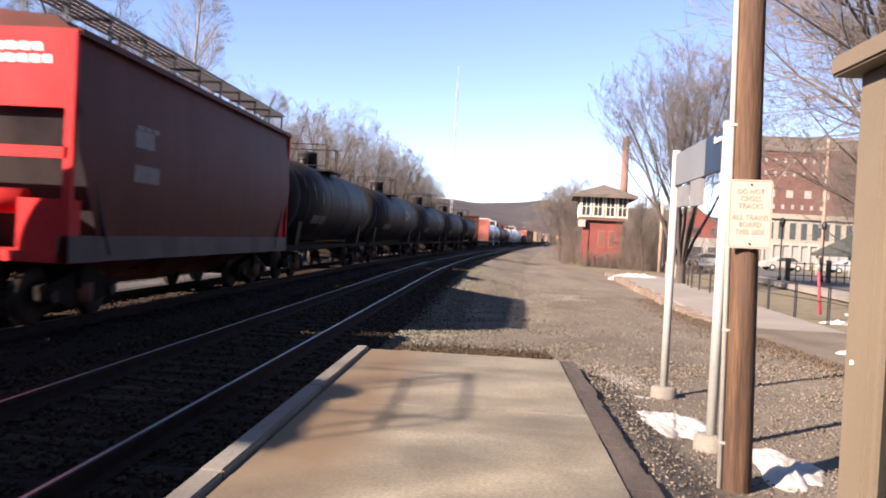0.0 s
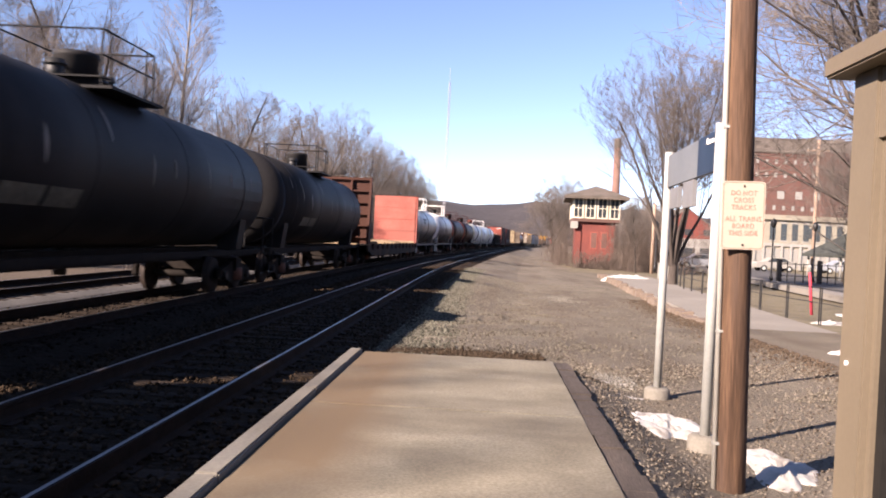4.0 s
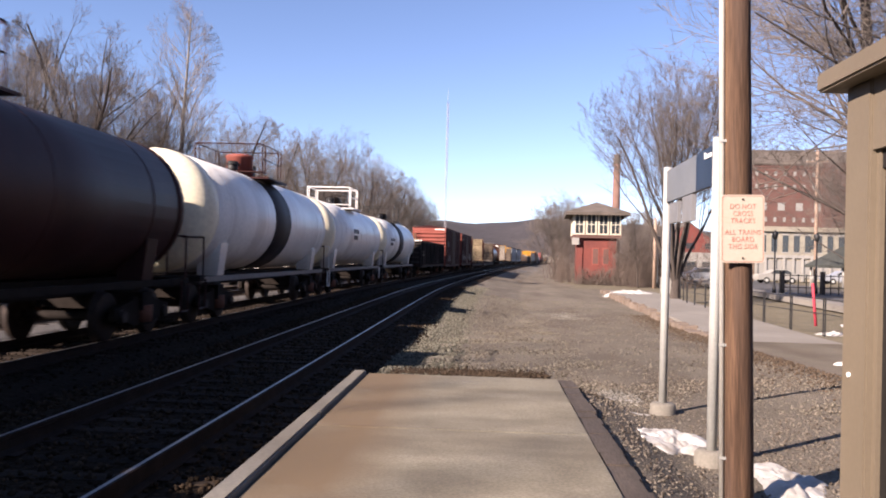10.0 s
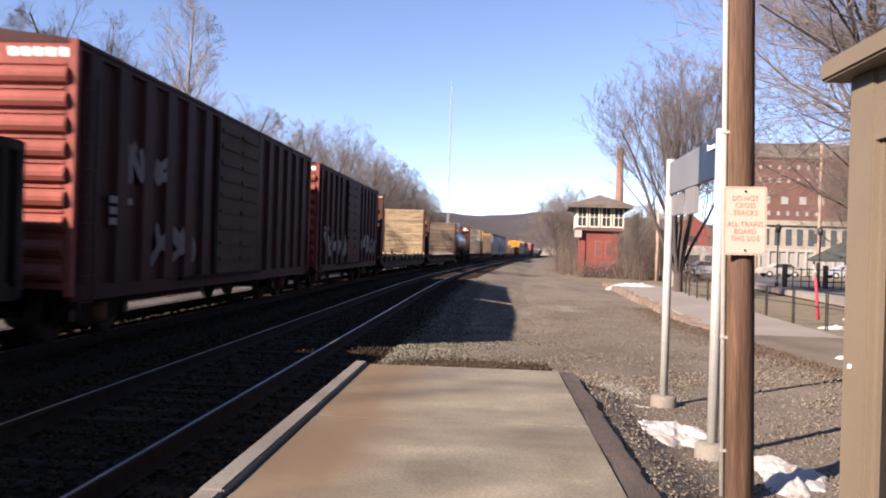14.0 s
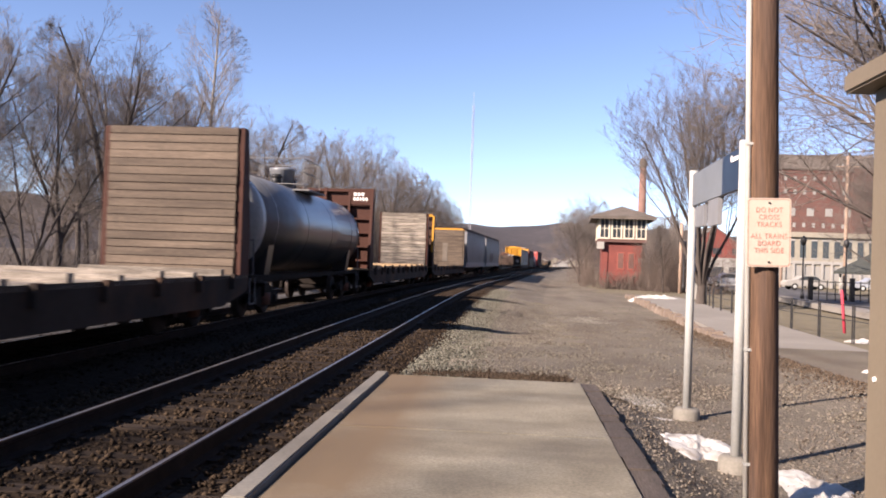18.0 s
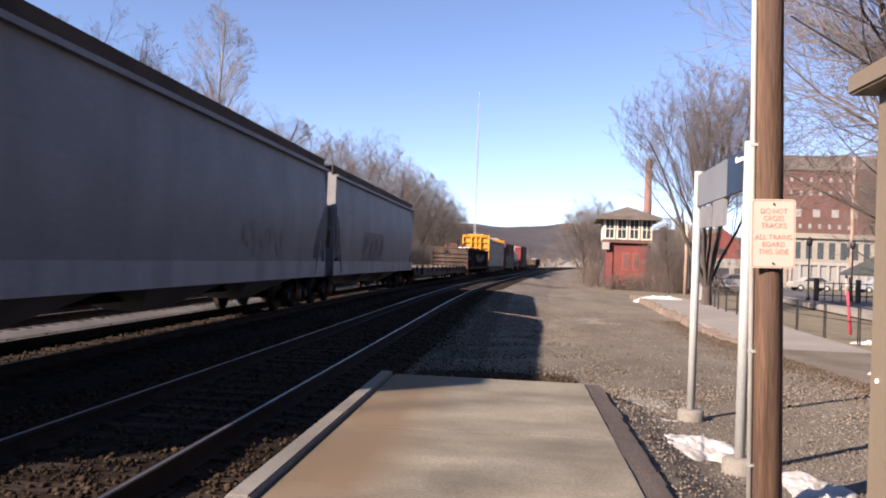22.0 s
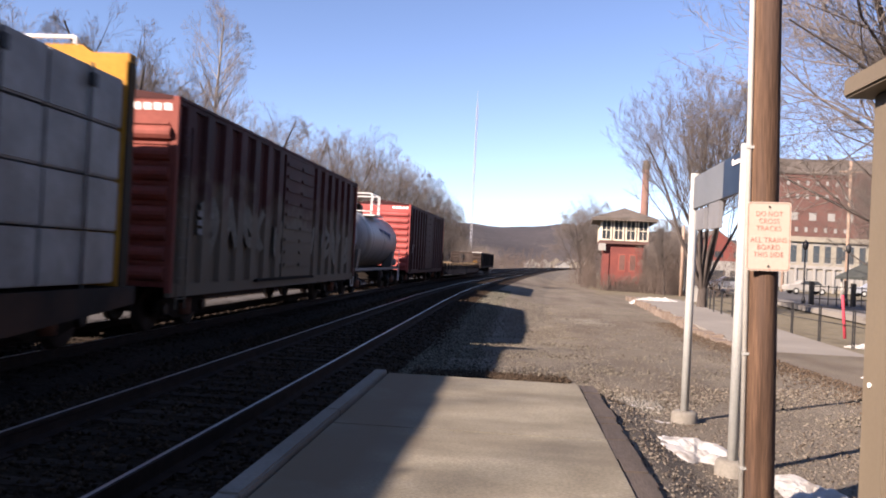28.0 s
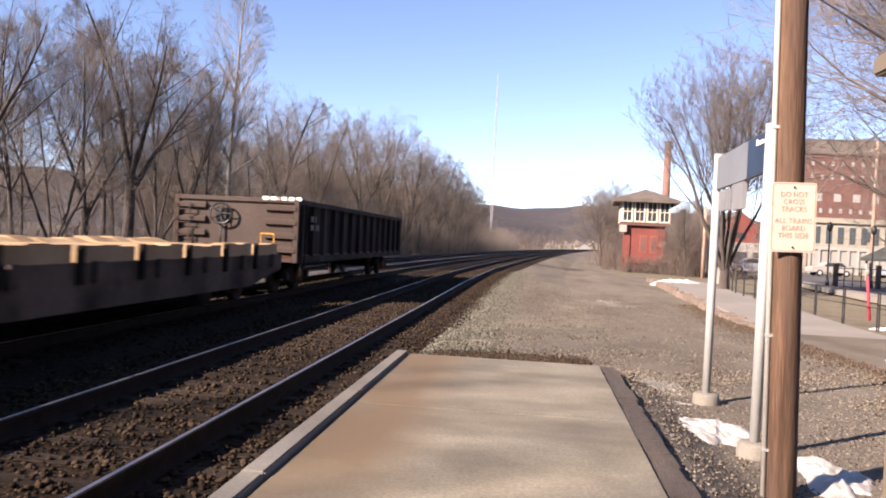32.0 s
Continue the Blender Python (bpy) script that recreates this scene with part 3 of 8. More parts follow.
# ---------------------------------------------------------------- ground
def build_ground():
    xs = np.concatenate([[-1500, -900, -500, -300, -200, -140], np.arange(-100, -16, 6.0), np.arange(-16, 0.5, 0.75), np.arange(0.5, 2.0, 0.15), np.arange(2.0, 14, 0.75), np.arange(14, 60, 4.0), [60, 80, 110, 160, 240, 400, 800, 1500]])
    ys = np.concatenate([[-400, -150, -80, -40, -20], np.arange(-10, 40, 1.0), np.arange(40, 120, 4.0), np.arange(120, 400, 20.0), [400, 500, 700, 1000, 1500, 2200, 3200]])
    gx, gy = np.meshgrid(xs, ys)
    gz = ground_z(gx.ravel(), gy.ravel()).reshape(gx.shape)
    gz = gz + np.where((gy > 9.8) & (gy < 60) & (gx > -1.2) & (gx < 5), 0.012 * np.sin(gx * 3.1 + gy * 1.7) + 0.015 * np.sin(gy * 2.3 - gx), 0)
    n = len(xs)
    verts = list(zip(gx.ravel().tolist(), gy.ravel().tolist(), gz.ravel().tolist()))
    faces = [(j * n + i, j * n + i + 1, (j + 1) * n + i + 1, (j + 1) * n + i) for j in range(len(ys) - 1) for i in range(n - 1)]
    me = raw_mesh("ground", verts, faces, M["gravel"], True)
    me.materials.append(M["leaf_litter"])
    me.materials.append(M["grass"])
    me.materials.append(M["siding_dirt"])
    for p in me.polygons:
        c = p.center
        o = float(line_offset(c.x, c.y))
        if -16 <= o < -8.4 and c.y < 260:
            p.material_index = 3
        elif o < -16 or c.y > 260:
            p.material_index = 1
        elif o > 8.4 or (o > 5.5 and c.y > 62):
            p.material_index = 2
    tagged(new("ground", me), "trodden grey-brown gravel lot with dry grass and leaf litter beyond", "ground", kind="structure")


build_ground()


def build_track(name, off, z, near, label):
    tr = thing(name, label, "railway track", kind="structure")
    v, f = sweep([(-2.6, -0.5), (-1.75, -0.24), (-1.4, -0.185), (1.4, -0.185), (1.9, -0.22), (2.4, -0.33)] if off == T1 else [(-2.6, -0.62), (-1.75, -0.24), (-1.4, -0.185), (1.4, -0.185), (1.75, -0.24), (2.6, -0.6)], STATIONS, off, z)
    part("ballast_bed", raw_mesh("ballast_bed", v, f, {T1: M["ballast"], T2: M["ballast_shaded"], T3: M["siding_dirt"]}[off]), None, tr)
    if off == T1:
        v, f = sweep([(1.7, -0.225), (2.0, -0.22), (3.2, -0.36), (6.2, -0.8)], [q for q in STATIONS if q > 9], off, z)
        part("shoulder", raw_mesh("shoulder", v, f, M["gravel"]), None, tr, "gravel slope from the track to the lot")
    w = 0.0735
    head = [(-0.016, -0.001), (-0.014, 0.0), (0.014, 0.0), (0.016, -0.001)]
    web = [(-w, -0.17), (-w, -0.155), (-0.012, -0.135), (-0.012, -0.05), (-0.037, -0.035), (-0.037, -0.004), (-0.03, -0.0006), (0.03, -0.0006), (0.037, -0.004), (0.037, -0.035), (0.012, -0.05), (0.012, -0.135), (w, -0.155), (w, -0.17)]
    for side in (-0.7535, 0.7535):
        v, f = sweep(web, STATIONS, off + side, z)
        rail = part("rail", raw_mesh("rail", v, f, M["rail_side"]), None, tr)
        v, f = sweep(head, STATIONS, off + side, z + 0.0005)
        part("running_surface", raw_mesh("running_surface", v, f, M["rail_top"]), None, rail, "polished steel top of the rail")
    bm = bmesh.new()
    bx(bm, -1.29, 1.29, -0.11, 0.11, -0.33, -0.168)
    tie = finish(bm, "tie", M["tie"], 0.012)
    plate = finish(made(bx, -0.16, 0.16, -0.09, 0.09, -0.172, -0.158), "tie_plate", M["rail_side"])
    rng = random.Random(5)
    s, count = -6.0, 0
    while count < near:
        x, y, p = along(s, off)
        part("tie", tie, None, tr, at=pose(x, y, z + rng.uniform(-0.012, 0.006), 0, 0, -math.degrees(p) + rng.uniform(-1, 1)))
        if off == T1 and count < 90:
            for side in (-0.7535, 0.7535):
                px, py, _ = along(s, off + side)
                part("tie_plate", plate, None, tr, at=pose(px, py, z, 0, 0, -math.degrees(p)))
        s += 0.53
        count += 1
    verts, faces = [], []
    while s < 260:
        x, y, p = along(s, off)
        c, q = math.cos(p), math.sin(p)
        b = len(verts)
        for zz in (z - 0.3, z - 0.17):
            for u, w2 in ((-1.29, -0.11), (1.29, -0.11), (1.29, 0.11), (-1.29, 0.11)):
                verts.append((x + u * c + w2 * q, y - u * q + w2 * c, zz))
        faces += [(b + 4, b + 5, b + 6, b + 7), (b, b + 1, b + 5, b + 4), (b + 1, b + 2, b + 6, b + 5), (b + 3, b, b + 4, b + 7)]
        s += 0.53
    tagged(part("far_ties", raw_mesh("far_ties", verts, faces, M["tie"]), None, tr), kind="stuff")
    return tr


build_track("track_1", T1, 0.0, 150, "main line track of worn steel rails on weathered timber ties in stone ballast")
build_track("track_2", T2, Z2, 110, "second track of steel rails on timber ties carrying the freight train")
build_track("track_3", T3, Z3, 70, "far siding track with rusty rails in pale ballast")


# ---------------------------------------------------------------- the station platform
def build_platform():
    pl = thing("platform", "low concrete station platform with rust-stained slab and pale edge strip", "platform", kind="structure")
    x0, x1, y0, y1, z = -1.56, 0.82, -6.0, 9.62, 0.2
    cuts = [y0, -2.4, 0.6, 3.6, 6.6, y1]
    for a, b in zip(cuts, cuts[1:]):
        bm = bmesh.new()
        bx(bm, x0 + 0.16, x1, a + 0.004, b - 0.004, -0.3, z)
        part("slab", bm, M["concrete"], pl, bevel=0.008)
    rng = random.Random(2)
    y = y0
    while y < y1 - 0.2:
        e = min(y + 2.6, y1)
        bm = bmesh.new()
        bx(bm, x0, x0 + 0.14, y + 0.003, e - 0.003, -0.3, z + 0.034 + rng.uniform(-0.004, 0.004))
        part("edge_strip", bm, M["concrete_edge"], pl, "pale worn concrete edging", bevel=0.012)
        y = e
    y = y0
    for ln in (4.2, 4.6, 3.9, 2.92):
        bm = bmesh.new()
        n = 12
        for k in range(n):
            ya, yb = y + ln * k / n, y + ln * (k + 1) / n
            wob = rng.uniform(-0.012, 0.012)
            bx(bm, x1 + 0.004 + wob, x1 + 0.19 + rng.uniform(-0.015, 0.015), ya, yb, -0.2, z - 0.012 + rng.uniform(-0.012, 0.008))
        part("side_timber", bm, M["timber"], pl, "dark weathered timber along the platform side")
        y += ln


build_platform()


# ---------------------------------------------------------------- posts, signs, shelter
def build_pole():
    x, y = 1.80, 5.95
    po = thing("utility_pole", "tall weathered brown timber utility pole with a white conduit", "utility pole", pose(x, y, -0.14, 0, -1.35, 0))
    bm = bmesh.new()
    n, hs = 16, np.linspace(-0.5, 9.5, 24)
    rings = []
    for h in hs:
        r = 0.106 - 0.0028 * h
        rings.append([bm.verts.new((r * math.cos(2 * math.pi * i / n) * (1 + 0.02 * math.sin(3 * i + h)), r * math.sin(2 * math.pi * i / n), h)) for i in range(n)])
    for a, b in zip(rings, rings[1:]):
        for i in range(n):
            bm.faces.new((a[i], a[(i + 1) % n], b[(i + 1) % n], b[i])).smooth = True
    part("shaft", bm, M["pole_wood"], po)
    tube_part("conduit", M["white_pipe"], po, (-0.118, -0.02, 0.0), (-0.092, -0.02, 9.4), 0.021, label="white plastic conduit")
    for h in (0.35, 1.15, 2.6, 4.0):
        bm = bmesh.new()
        bx(bm, -0.137 + 0.0028 * h, -0.08, -0.045, 0.005, h, h + 0.02)
        part("conduit_strap", bm, M["galv"], po)
    sg = thing("platform_sign", "cream metal sign with red border and lettering on the pole", "sign", pose(1.752, 5.82, 1.84, 0, -1.0, 0))
    w, h, r = 0.148, 0.238, 0.022
    def rounded(w, h, r):
        o = []
        for cx, cz, a0 in ((w - r, h - r, 0), (-w + r, h - r, 90), (-w + r, -h + r, 180), (w - r, -h + r, 270)):
            for k in range(5):
                a = radians(a0 + 22.5 * k)
                o.append((cx + r * math.cos(a), cz + r * math.sin(a)))
        return o
    bm = bmesh.new()
    prism(bm, rounded(w, h, r), 0.0, 0.004)
    part("plate", bm, M["sign_white"], sg)
    bm = bmesh.new()
    out, inn = rounded(w - 0.006, h - 0.006, r), rounded(w - 0.011, h - 0.011, r - 0.004)
    vo, vi = [bm.verts.new((a, -0.0015, b)) for a, b in out], [bm.verts.new((a, -0.0015, b)) for a, b in inn]
    for i in range(len(vo)):
        bm.faces.new((vo[i], vo[(i + 1) % len(vo)], vi[(i + 1) % len(vi)], vi[i]))
    part("border", bm, M["sign_red"], sg)
    for txt, zz in (("DO NOT", 0.155), ("CROSS", 0.105), ("TRACKS", 0.055), ("ALL TRAINS", -0.025), ("BOARD", -0.075), ("THIS SIDE", -0.125)):
        words = [text_part("lettering", w, 0.05, M["sign_red"], sg, Matrix.Identity(4), 0.86, 0.001) for w in txt.split()]
        widths = [max(v.co.x for v in o.data.vertices) - min(v.co.x for v in o.data.vertices) for o in words]
        at = -0.5 * (sum(widths) + 0.02 * (len(words) - 1)) * 0.86
        for o, wd in zip(words, widths):
            o.matrix_basis = pose(at + 0.43 * wd, -0.0022, zz, 90, 0, 0) @ Matrix.Diagonal((0.86, 1, 1, 1))
            at += (wd + 0.02) * 0.86
    for zz in (0.205, -0.205):
        bm = bmesh.new()
        cy(bm, (0, -0.008, zz), (0, 0.0, zz), 0.007, n=8)
        part("bolt", bm, M["black_metal"], sg)


build_pole()


def build_station_sign():
    sg = thing("station_sign", "grey and blue station name board between two galvanised posts", "sign")
    for x, y in ((1.99, 9.4), (1.92, 7.1)):
        z0 = -0.16
        tube_part("post", M["galv"], sg, (x, y, z0), (x, y, 2.67), 0.045, n=14)
        bm = bmesh.new()
        lathe(bm, [(z0 - 0.3, 0.15), (z0 + 0.14, 0.145), (z0 + 0.165, 0.12), (z0 + 0.17, 0.05)], 14, "z", x, y)
        part("footing", bm, M["concrete_edge"], sg, "round concrete footing")
    def panel(f0, f1, z0, z1, m, name, label=""):
        a, b = Vector((1.99, 9.35, 0)), Vector((1.92, 7.15, 0))
        p, q = a.lerp(b, f0), a.lerp(b, f1)
        bm = bmesh.new()
        v = []
        for off in (-0.02, 0.02):
            v += [(p.x + off, p.y, z0), (q.x + off, q.y, z0), (q.x + off, q.y, z1), (p.x + off, p.y, z1)]
        vs = [bm.verts.new(c) for c in v]
        for f in ((0, 1, 2, 3), (7, 6, 5, 4), (0, 4, 5, 1), (1, 5, 6, 2), (2, 6, 7, 3), (3, 7, 4, 0)):
            bm.faces.new([vs[i] for i in f])
        return part(name, bm, m, sg, label)
    panel(0.0, 0.68, 2.27, 2.62, M["sign_grey"], "board", "grey side of the name board")
    panel(0.682, 1.0, 2.27, 2.62, M["sign_blue"], "blue_board", "dark blue name panel with white writing")
    for k in range(5):
        bm = bmesh.new()
        bx(bm, 1.893, 1.9, 7.22 + 0.05 * k, 7.248 + 0.05 * k + 0.01 * (k % 2), 2.525, 2.56 + 0.02 * (k == 4))
        part("writing", bm, M["letter_white"], sg, "short unreadable white writing")
    panel(0.1, 0.3, 2.02, 2.24, M["plate_pale"], "small_sign")
    panel(0.4, 0.62, 2.0, 2.26, M["plate_pale"], "small_sign")


build_station_sign()


def build_shelter():
    sh = thing("shelter", "taupe painted metal waiting shelter with a sloping fascia and dark glazing", "shelter")
    X, Y = 1.17, 2.8
    box_part("corner_post", M["taupe"], sh, X, X + 0.16, Y - 0.17, Y, -0.15, 2.185, bevel=0.006)
    box_part("end_wall", M["taupe"], sh, X + 0.16, X + 1.9, Y - 0.1, Y - 0.02, -0.15, 2.185)
    box_part("back_wall", M["taupe"], sh, X + 1.82, X + 1.9, Y - 4.2, Y - 0.1, -0.15, 2.185)
    box_part("top_rail", M["taupe"], sh, X + 0.01, X + 0.12, Y - 4.2, Y - 0.17, 1.96, 2.185)
    box_part("jamb", M["taupe"], sh, X + 0.025, X + 0.1, Y - 0.195, Y - 0.17, -0.15, 1.96)
    box_part("header", M["dark"], sh, X + 0.03, X + 0.1, Y - 4.2, Y - 0.195, 1.9, 1.96)
    box_part("glazing", M["window"], sh, X + 0.06, X + 0.075, Y - 4.2, Y - 0.195, -0.1, 1.9)
    box_part("frame", M["dark"], sh, X + 0.04, X + 0.1, Y - 0.24, Y - 0.195, -0.15, 1.9)
    tube_part("bolt", M["letter_white"], sh, (X - 0.006, Y - 0.06, 1.24), (X + 0.01, Y - 0.06, 1.24), 0.008)
    bm = bmesh.new()
    prism(bm, [(X - 0.07, 2.185), (X - 0.07, 2.252), (X + 0.04, 2.268), (X + 2.0, 2.3), (X + 2.0, 2.185)], Y - 4.4, Y + 0.08)
    part("roof", bm, M["taupe"], sh, "sloping taupe roof with a folded fascia", bevel=0.008)


build_shelter()


# ---------------------------------------------------------------- rolling stock
CACHE = {}


def shared(key, build, material, bevel=0.0):
    if key not in CACHE:
        CACHE[key] = finish(made(build), key, material, bevel)
    return CACHE[key]


def _wheel(bm):
    lathe(bm, [(-0.07, 0.12), (-0.065, 0.40), (-0.05, 0.42), (0.05, 0.42), (0.055, 0.45), (0.075, 0.45), (0.08, 0.36), (0.03, 0.28), (0.03, 0.14), (0.09, 0.12)], 24, "x", 0, 0)


def _sideframe(bm):
    prism(bm, [(-1.15, 0.36), (-1.15, 0.58), (-0.7, 0.62), (-0.35, 0.74), (0.35, 0.74), (0.7, 0.62), (1.15, 0.58), (1.15, 0.36), (0.7, 0.34), (0.4, 0.22), (-0.4, 0.22), (-0.7, 0.34)], -0.06, 0.06, "x")


def _springs(bm):
    cy(bm, (0, 0, 0.28), (0, 0, 0.58), 0.19, n=10)


def _bolster(bm):
    bx(bm, -1.15, 1.15, -0.2, 0.2, 0.5, 0.82)
    for y in (-0.89, 0.89):
        cy(bm, (-0.95, y, 0.42), (0.95, y, 0.42), 0.08, n=8)


def _cap(bm):
    cy(bm, (0.0, 0, 0.42), (0.09, 0, 0.42), 0.13, 0.1, n=10)


def add_truck(car, y):
    t = part("truck", shared("truck_bolster", _bolster, M["truck"]), None, car, at=pose(0, y, 0))
    for sx in (-1, 1):
        part("side_frame", shared("truck_sideframe", _sideframe, M["truck"], 0.02), None, t, at=pose(sx * 1.02, 0, 0))
        part("spring_nest", shared("truck_spring", _springs, M["rust"]), None, t, at=pose(sx * 1.05, 0, 0))
        for yy in (-0.89, 0.89):
            part("wheel", shared("truck_wheel", _wheel, M["wheel"]), None, t, at=pose(sx * 0.76, yy, 0.42, 0, 0, 0 if sx < 0 else 180))
            part("bearing_cap", shared("truck_cap", _cap, M["wheel"]), None, t, at=pose(sx * 1.06, yy, 0, 0, 0, 0 if sx > 0 else 180))


def _coupler(bm):
    bx(bm, -0.12, 0.12, -0.55, 0.1, 0.72, 1.0)
    bx(bm, -0.18, 0.16, -0.78, -0.5, 0.7, 1.02)


def add_running_gear(car, L, inset=2.6):
    for sy in (-1, 1):
        add_truck(car, sy * (L / 2 - inset))
        part("coupler", shared("coupler", _coupler, M["truck"], 0.02), None, car, at=pose(0, sy * (L / 2 - 0.05), 0, 0, 0, 0 if sy < 0 else 180))


def ladder(car, x, y0, y1, z0, z1, n, m, name="ladder"):
    bm = bmesh.new()
    for y in (y0, y1):
        cy(bm, (x, y, z0), (x, y, z1), 0.018, n=5)
    for i in range(n):
        z = z0 + (z1 - z0) * (i + 0.5) / n
        cy(bm, (x, y0, z), (x, y1, z), 0.013, n=5)
    return part(name, bm, m, car)


def end_ladder(car, y, x0, x1, z0, z1, n, m):
    bm = bmesh.new()
    for x in (x0, x1):
        cy(bm, (x, y, z0), (x, y, z1), 0.018, n=5)
    for i in range(n):
        z = z0 + (z1 - z0) * (i + 0.5) / n
        cy(bm, (x0, y, z), (x1, y, z), 0.013, n=5)
    return part("end_ladder", bm, m, car)


def bars(car, x, y, z, w, h, rows, m, face="side", name="marking"):
    """Unreadable lettering as plain bars: rows of (height share, list of lengths)."""
    bm = bmesh.new()
    for k, lens in enumerate(rows):
        zz, c = z - k * h * 1.5, 0.0
        for ln in lens:
            if face == "side":
                bx(bm, x, x + 0.004, y + c * w, y + (c + ln) * w, zz, zz + h)
            else:
                bx(bm, x + c * w, x + (c + ln) * w, y - 0.004, y, zz, zz + h)
            c += ln + 0.06
    return part(name, bm, m, car, "painted marking too small to read")


def tag_blob(car, x, y, z, w, h, m, seed, name="graffiti", curve=None):
    """Spray-painted letters: closed wavering outlines with a slanting inner stroke, lying on the side."""
    rng = random.Random(seed)
    n = max(1, int(w / (0.85 * h)))
    cell = w / n
    wd = 0.045 + 0.05 * h
    def stroke(bm, pts, closed):
        k = len(pts)
        pairs = []
        for i in range(k):
            p, q = pts[(i - 1) % k] if closed or i else pts[0], pts[(i + 1) % k] if closed or i < k - 1 else pts[-1]
            dy, dz = q[0] - p[0], q[1] - p[1]
            ln = math.hypot(dy, dz) or 1.0
            oy, oz = -dz / ln * wd, dy / ln * wd
            pairs.append([bm.verts.new((x + 0.004 + (curve(z2) if curve else 0), y2, z2)) for y2, z2 in ((pts[i][0] + oy, pts[i][1] + oz), (pts[i][0] - oy, pts[i][1] - oz))])
        for i in range(k if closed else k - 1):
            (a, b), (c, d) = pairs[i], pairs[(i + 1) % k]
            bm.faces.new((a, c, d, b))
    for k in range(n):
        yc = y + (k + 0.5) * cell
        knots = [(yc + cell * rng.uniform(-0.5, 0.5), z + h * (0.08 + 0.84 * ((j * 0.62 + rng.random() * 0.3) % 1.0))) for j in range(8)]
        pts = []
        for j in range(1, len(knots) - 2):
            p0, p1, p2, p3 = knots[j - 1:j + 3]
            for i in range(5):
                f = i / 5
                pts.append(tuple(0.5 * (2 * p1[c] + (p2[c] - p0[c]) * f + (2 * p0[c] - 5 * p1[c] + 4 * p2[c] - p3[c]) * f * f + (3 * p1[c] - p0[c] - 3 * p2[c] + p3[c]) * f ** 3) for c in (0, 1)))
        bm = bmesh.new()
        stroke(bm, pts, False)
        letter = part(name, bm, m, car, "faint spray-painted tag")
    return letter


def head_profile(h, R, rz, n=7):
    """Elliptical tank head of depth rz."""
    return [(h - rz + rz * math.sin(math.pi / 2 * i / n), R * math.cos(math.pi / 2 * i / n) if i < n else 0.05) for i in range(1, n + 1)]


def tank_car(L, body, head=None, band=None, R=1.46, zc=2.62, rail_m=None, top="walk", label="", dome_m=None, gear=2.4, marks=None, graffiti=None, head_far=None, scuffs=0, band_w=0.95):
    car = thing("tank_car", label, "tank car", group="cars of the freight train")
    rail_m = rail_m or body
    h = L / 2 - (0.72 if body is M["tank_black"] else 0.72 if body is M["tank_dull"] else 0.34)
    dz = 0.62
    hh = head_profile(h, R, dz)
    bm = bmesh.new()
    lathe(bm, [(-(h - dz), R), (-(h - dz) / 3, R), ((h - dz) / 3, R), (h - dz, R)], 36, "y", 0, zc)
    part("barrel", bm, body, car)
    for sgn, hm in ((-1, head), (1, head_far or head)):
        bm = bmesh.new()
        lathe(bm, [(sgn * (h - dz - 0.3 * (hm is not None)), R + 0.004)] + [(sgn * (p), r + 0.004) for p, r in [(h - dz, R)] + hh], 36, "y", 0, zc)
        part("tank_head", bm, hm or body, car)
    for k in (-0.36, -0.12, 0.12, 0.36):
        bm = bmesh.new()
        y = k * 2 * h
        lathe(bm, [(y - 0.03, R + 0.001), (y - 0.02, R + 0.006), (y + 0.02, R + 0.006), (y + 0.03, R + 0.001)], 36, "y", 0, zc)
        part("weld_seam", bm, body, car)
    if band:
        bm = bmesh.new()
        lathe(bm, [(-band_w, R + 0.001), (-band_w + 0.01, R + 0.009), (band_w - 0.01, R + 0.009), (band_w, R + 0.001)], 36, "y", 0, zc)
        part("band", bm, band, car, "dark band round the middle of the tank")
    dm = dome_m or body
    bm = bmesh.new()
    zt = zc + R
    small = body in (M["tank_white"], M["tank_soiled"], M["tank_dull"]) and not dome_m
    q, e = (0.3, 0.3) if small else (0.4, 0.5)
    lathe(bm, [(zt - 0.12, q), (zt + e, q), (zt + e + 0.03, q + 0.03), (zt + e + 0.1, q + 0.02), (zt + e + 0.14, q - 0.1)], 20, "z", 0, 0)
    part("dome", bm, M["truck"] if small else dm, car, "cylindrical top fitting housing")
    for yy, r, e in ((-0.85, 0.16, 0.34), (0.75, 0.2, 0.26), (1.25, 0.1, 0.42)):
        bm = bmesh.new()
        cy(bm, (0.05, yy, zt - 0.1), (0.05, yy, zt + e), r, n=12)
        cy(bm, (0.05, yy, zt + e * 0.7), (0.05, yy, zt + e * 0.8), r * 1.3, n=12)
        part("valve", bm, M["black_metal"], car)
    if top:
        bm = bmesh.new()
        for sx in (-1, 1):
            bx(bm, sx * 0.95 - 0.28, sx * 0.95 + 0.28, -1.15, 1.15, zt - 0.19, zt - 0.14)
        bx(bm, -1.05, 1.05, -1.15, -0.8, zt + 0.005, zt + 0.03)
        part("platform_grating", bm, rail_m, car)
        rr = 0.025 if rail_m is M["letter_white"] else 0.018
        for sx in (-1.02, 1.02):
            rail = tube_part("railing", rail_m, car, (sx, -1.1, zt + 0.84), (sx, 1.1, zt + 0.84), rr, n=6, label="tubular safety railing of the top platform")
            tube_part("middle_rail", rail_m, rail, (sx, -1.1, zt + 0.4), (sx, 1.1, zt + 0.4), rr, n=6)
            for yy in (-1.1, -0.75, 0.75, 1.1):
                tube_part("railing_post", rail_m, rail, (sx, yy, zt - 0.17), (sx, yy, zt + 0.84), rr, n=6)
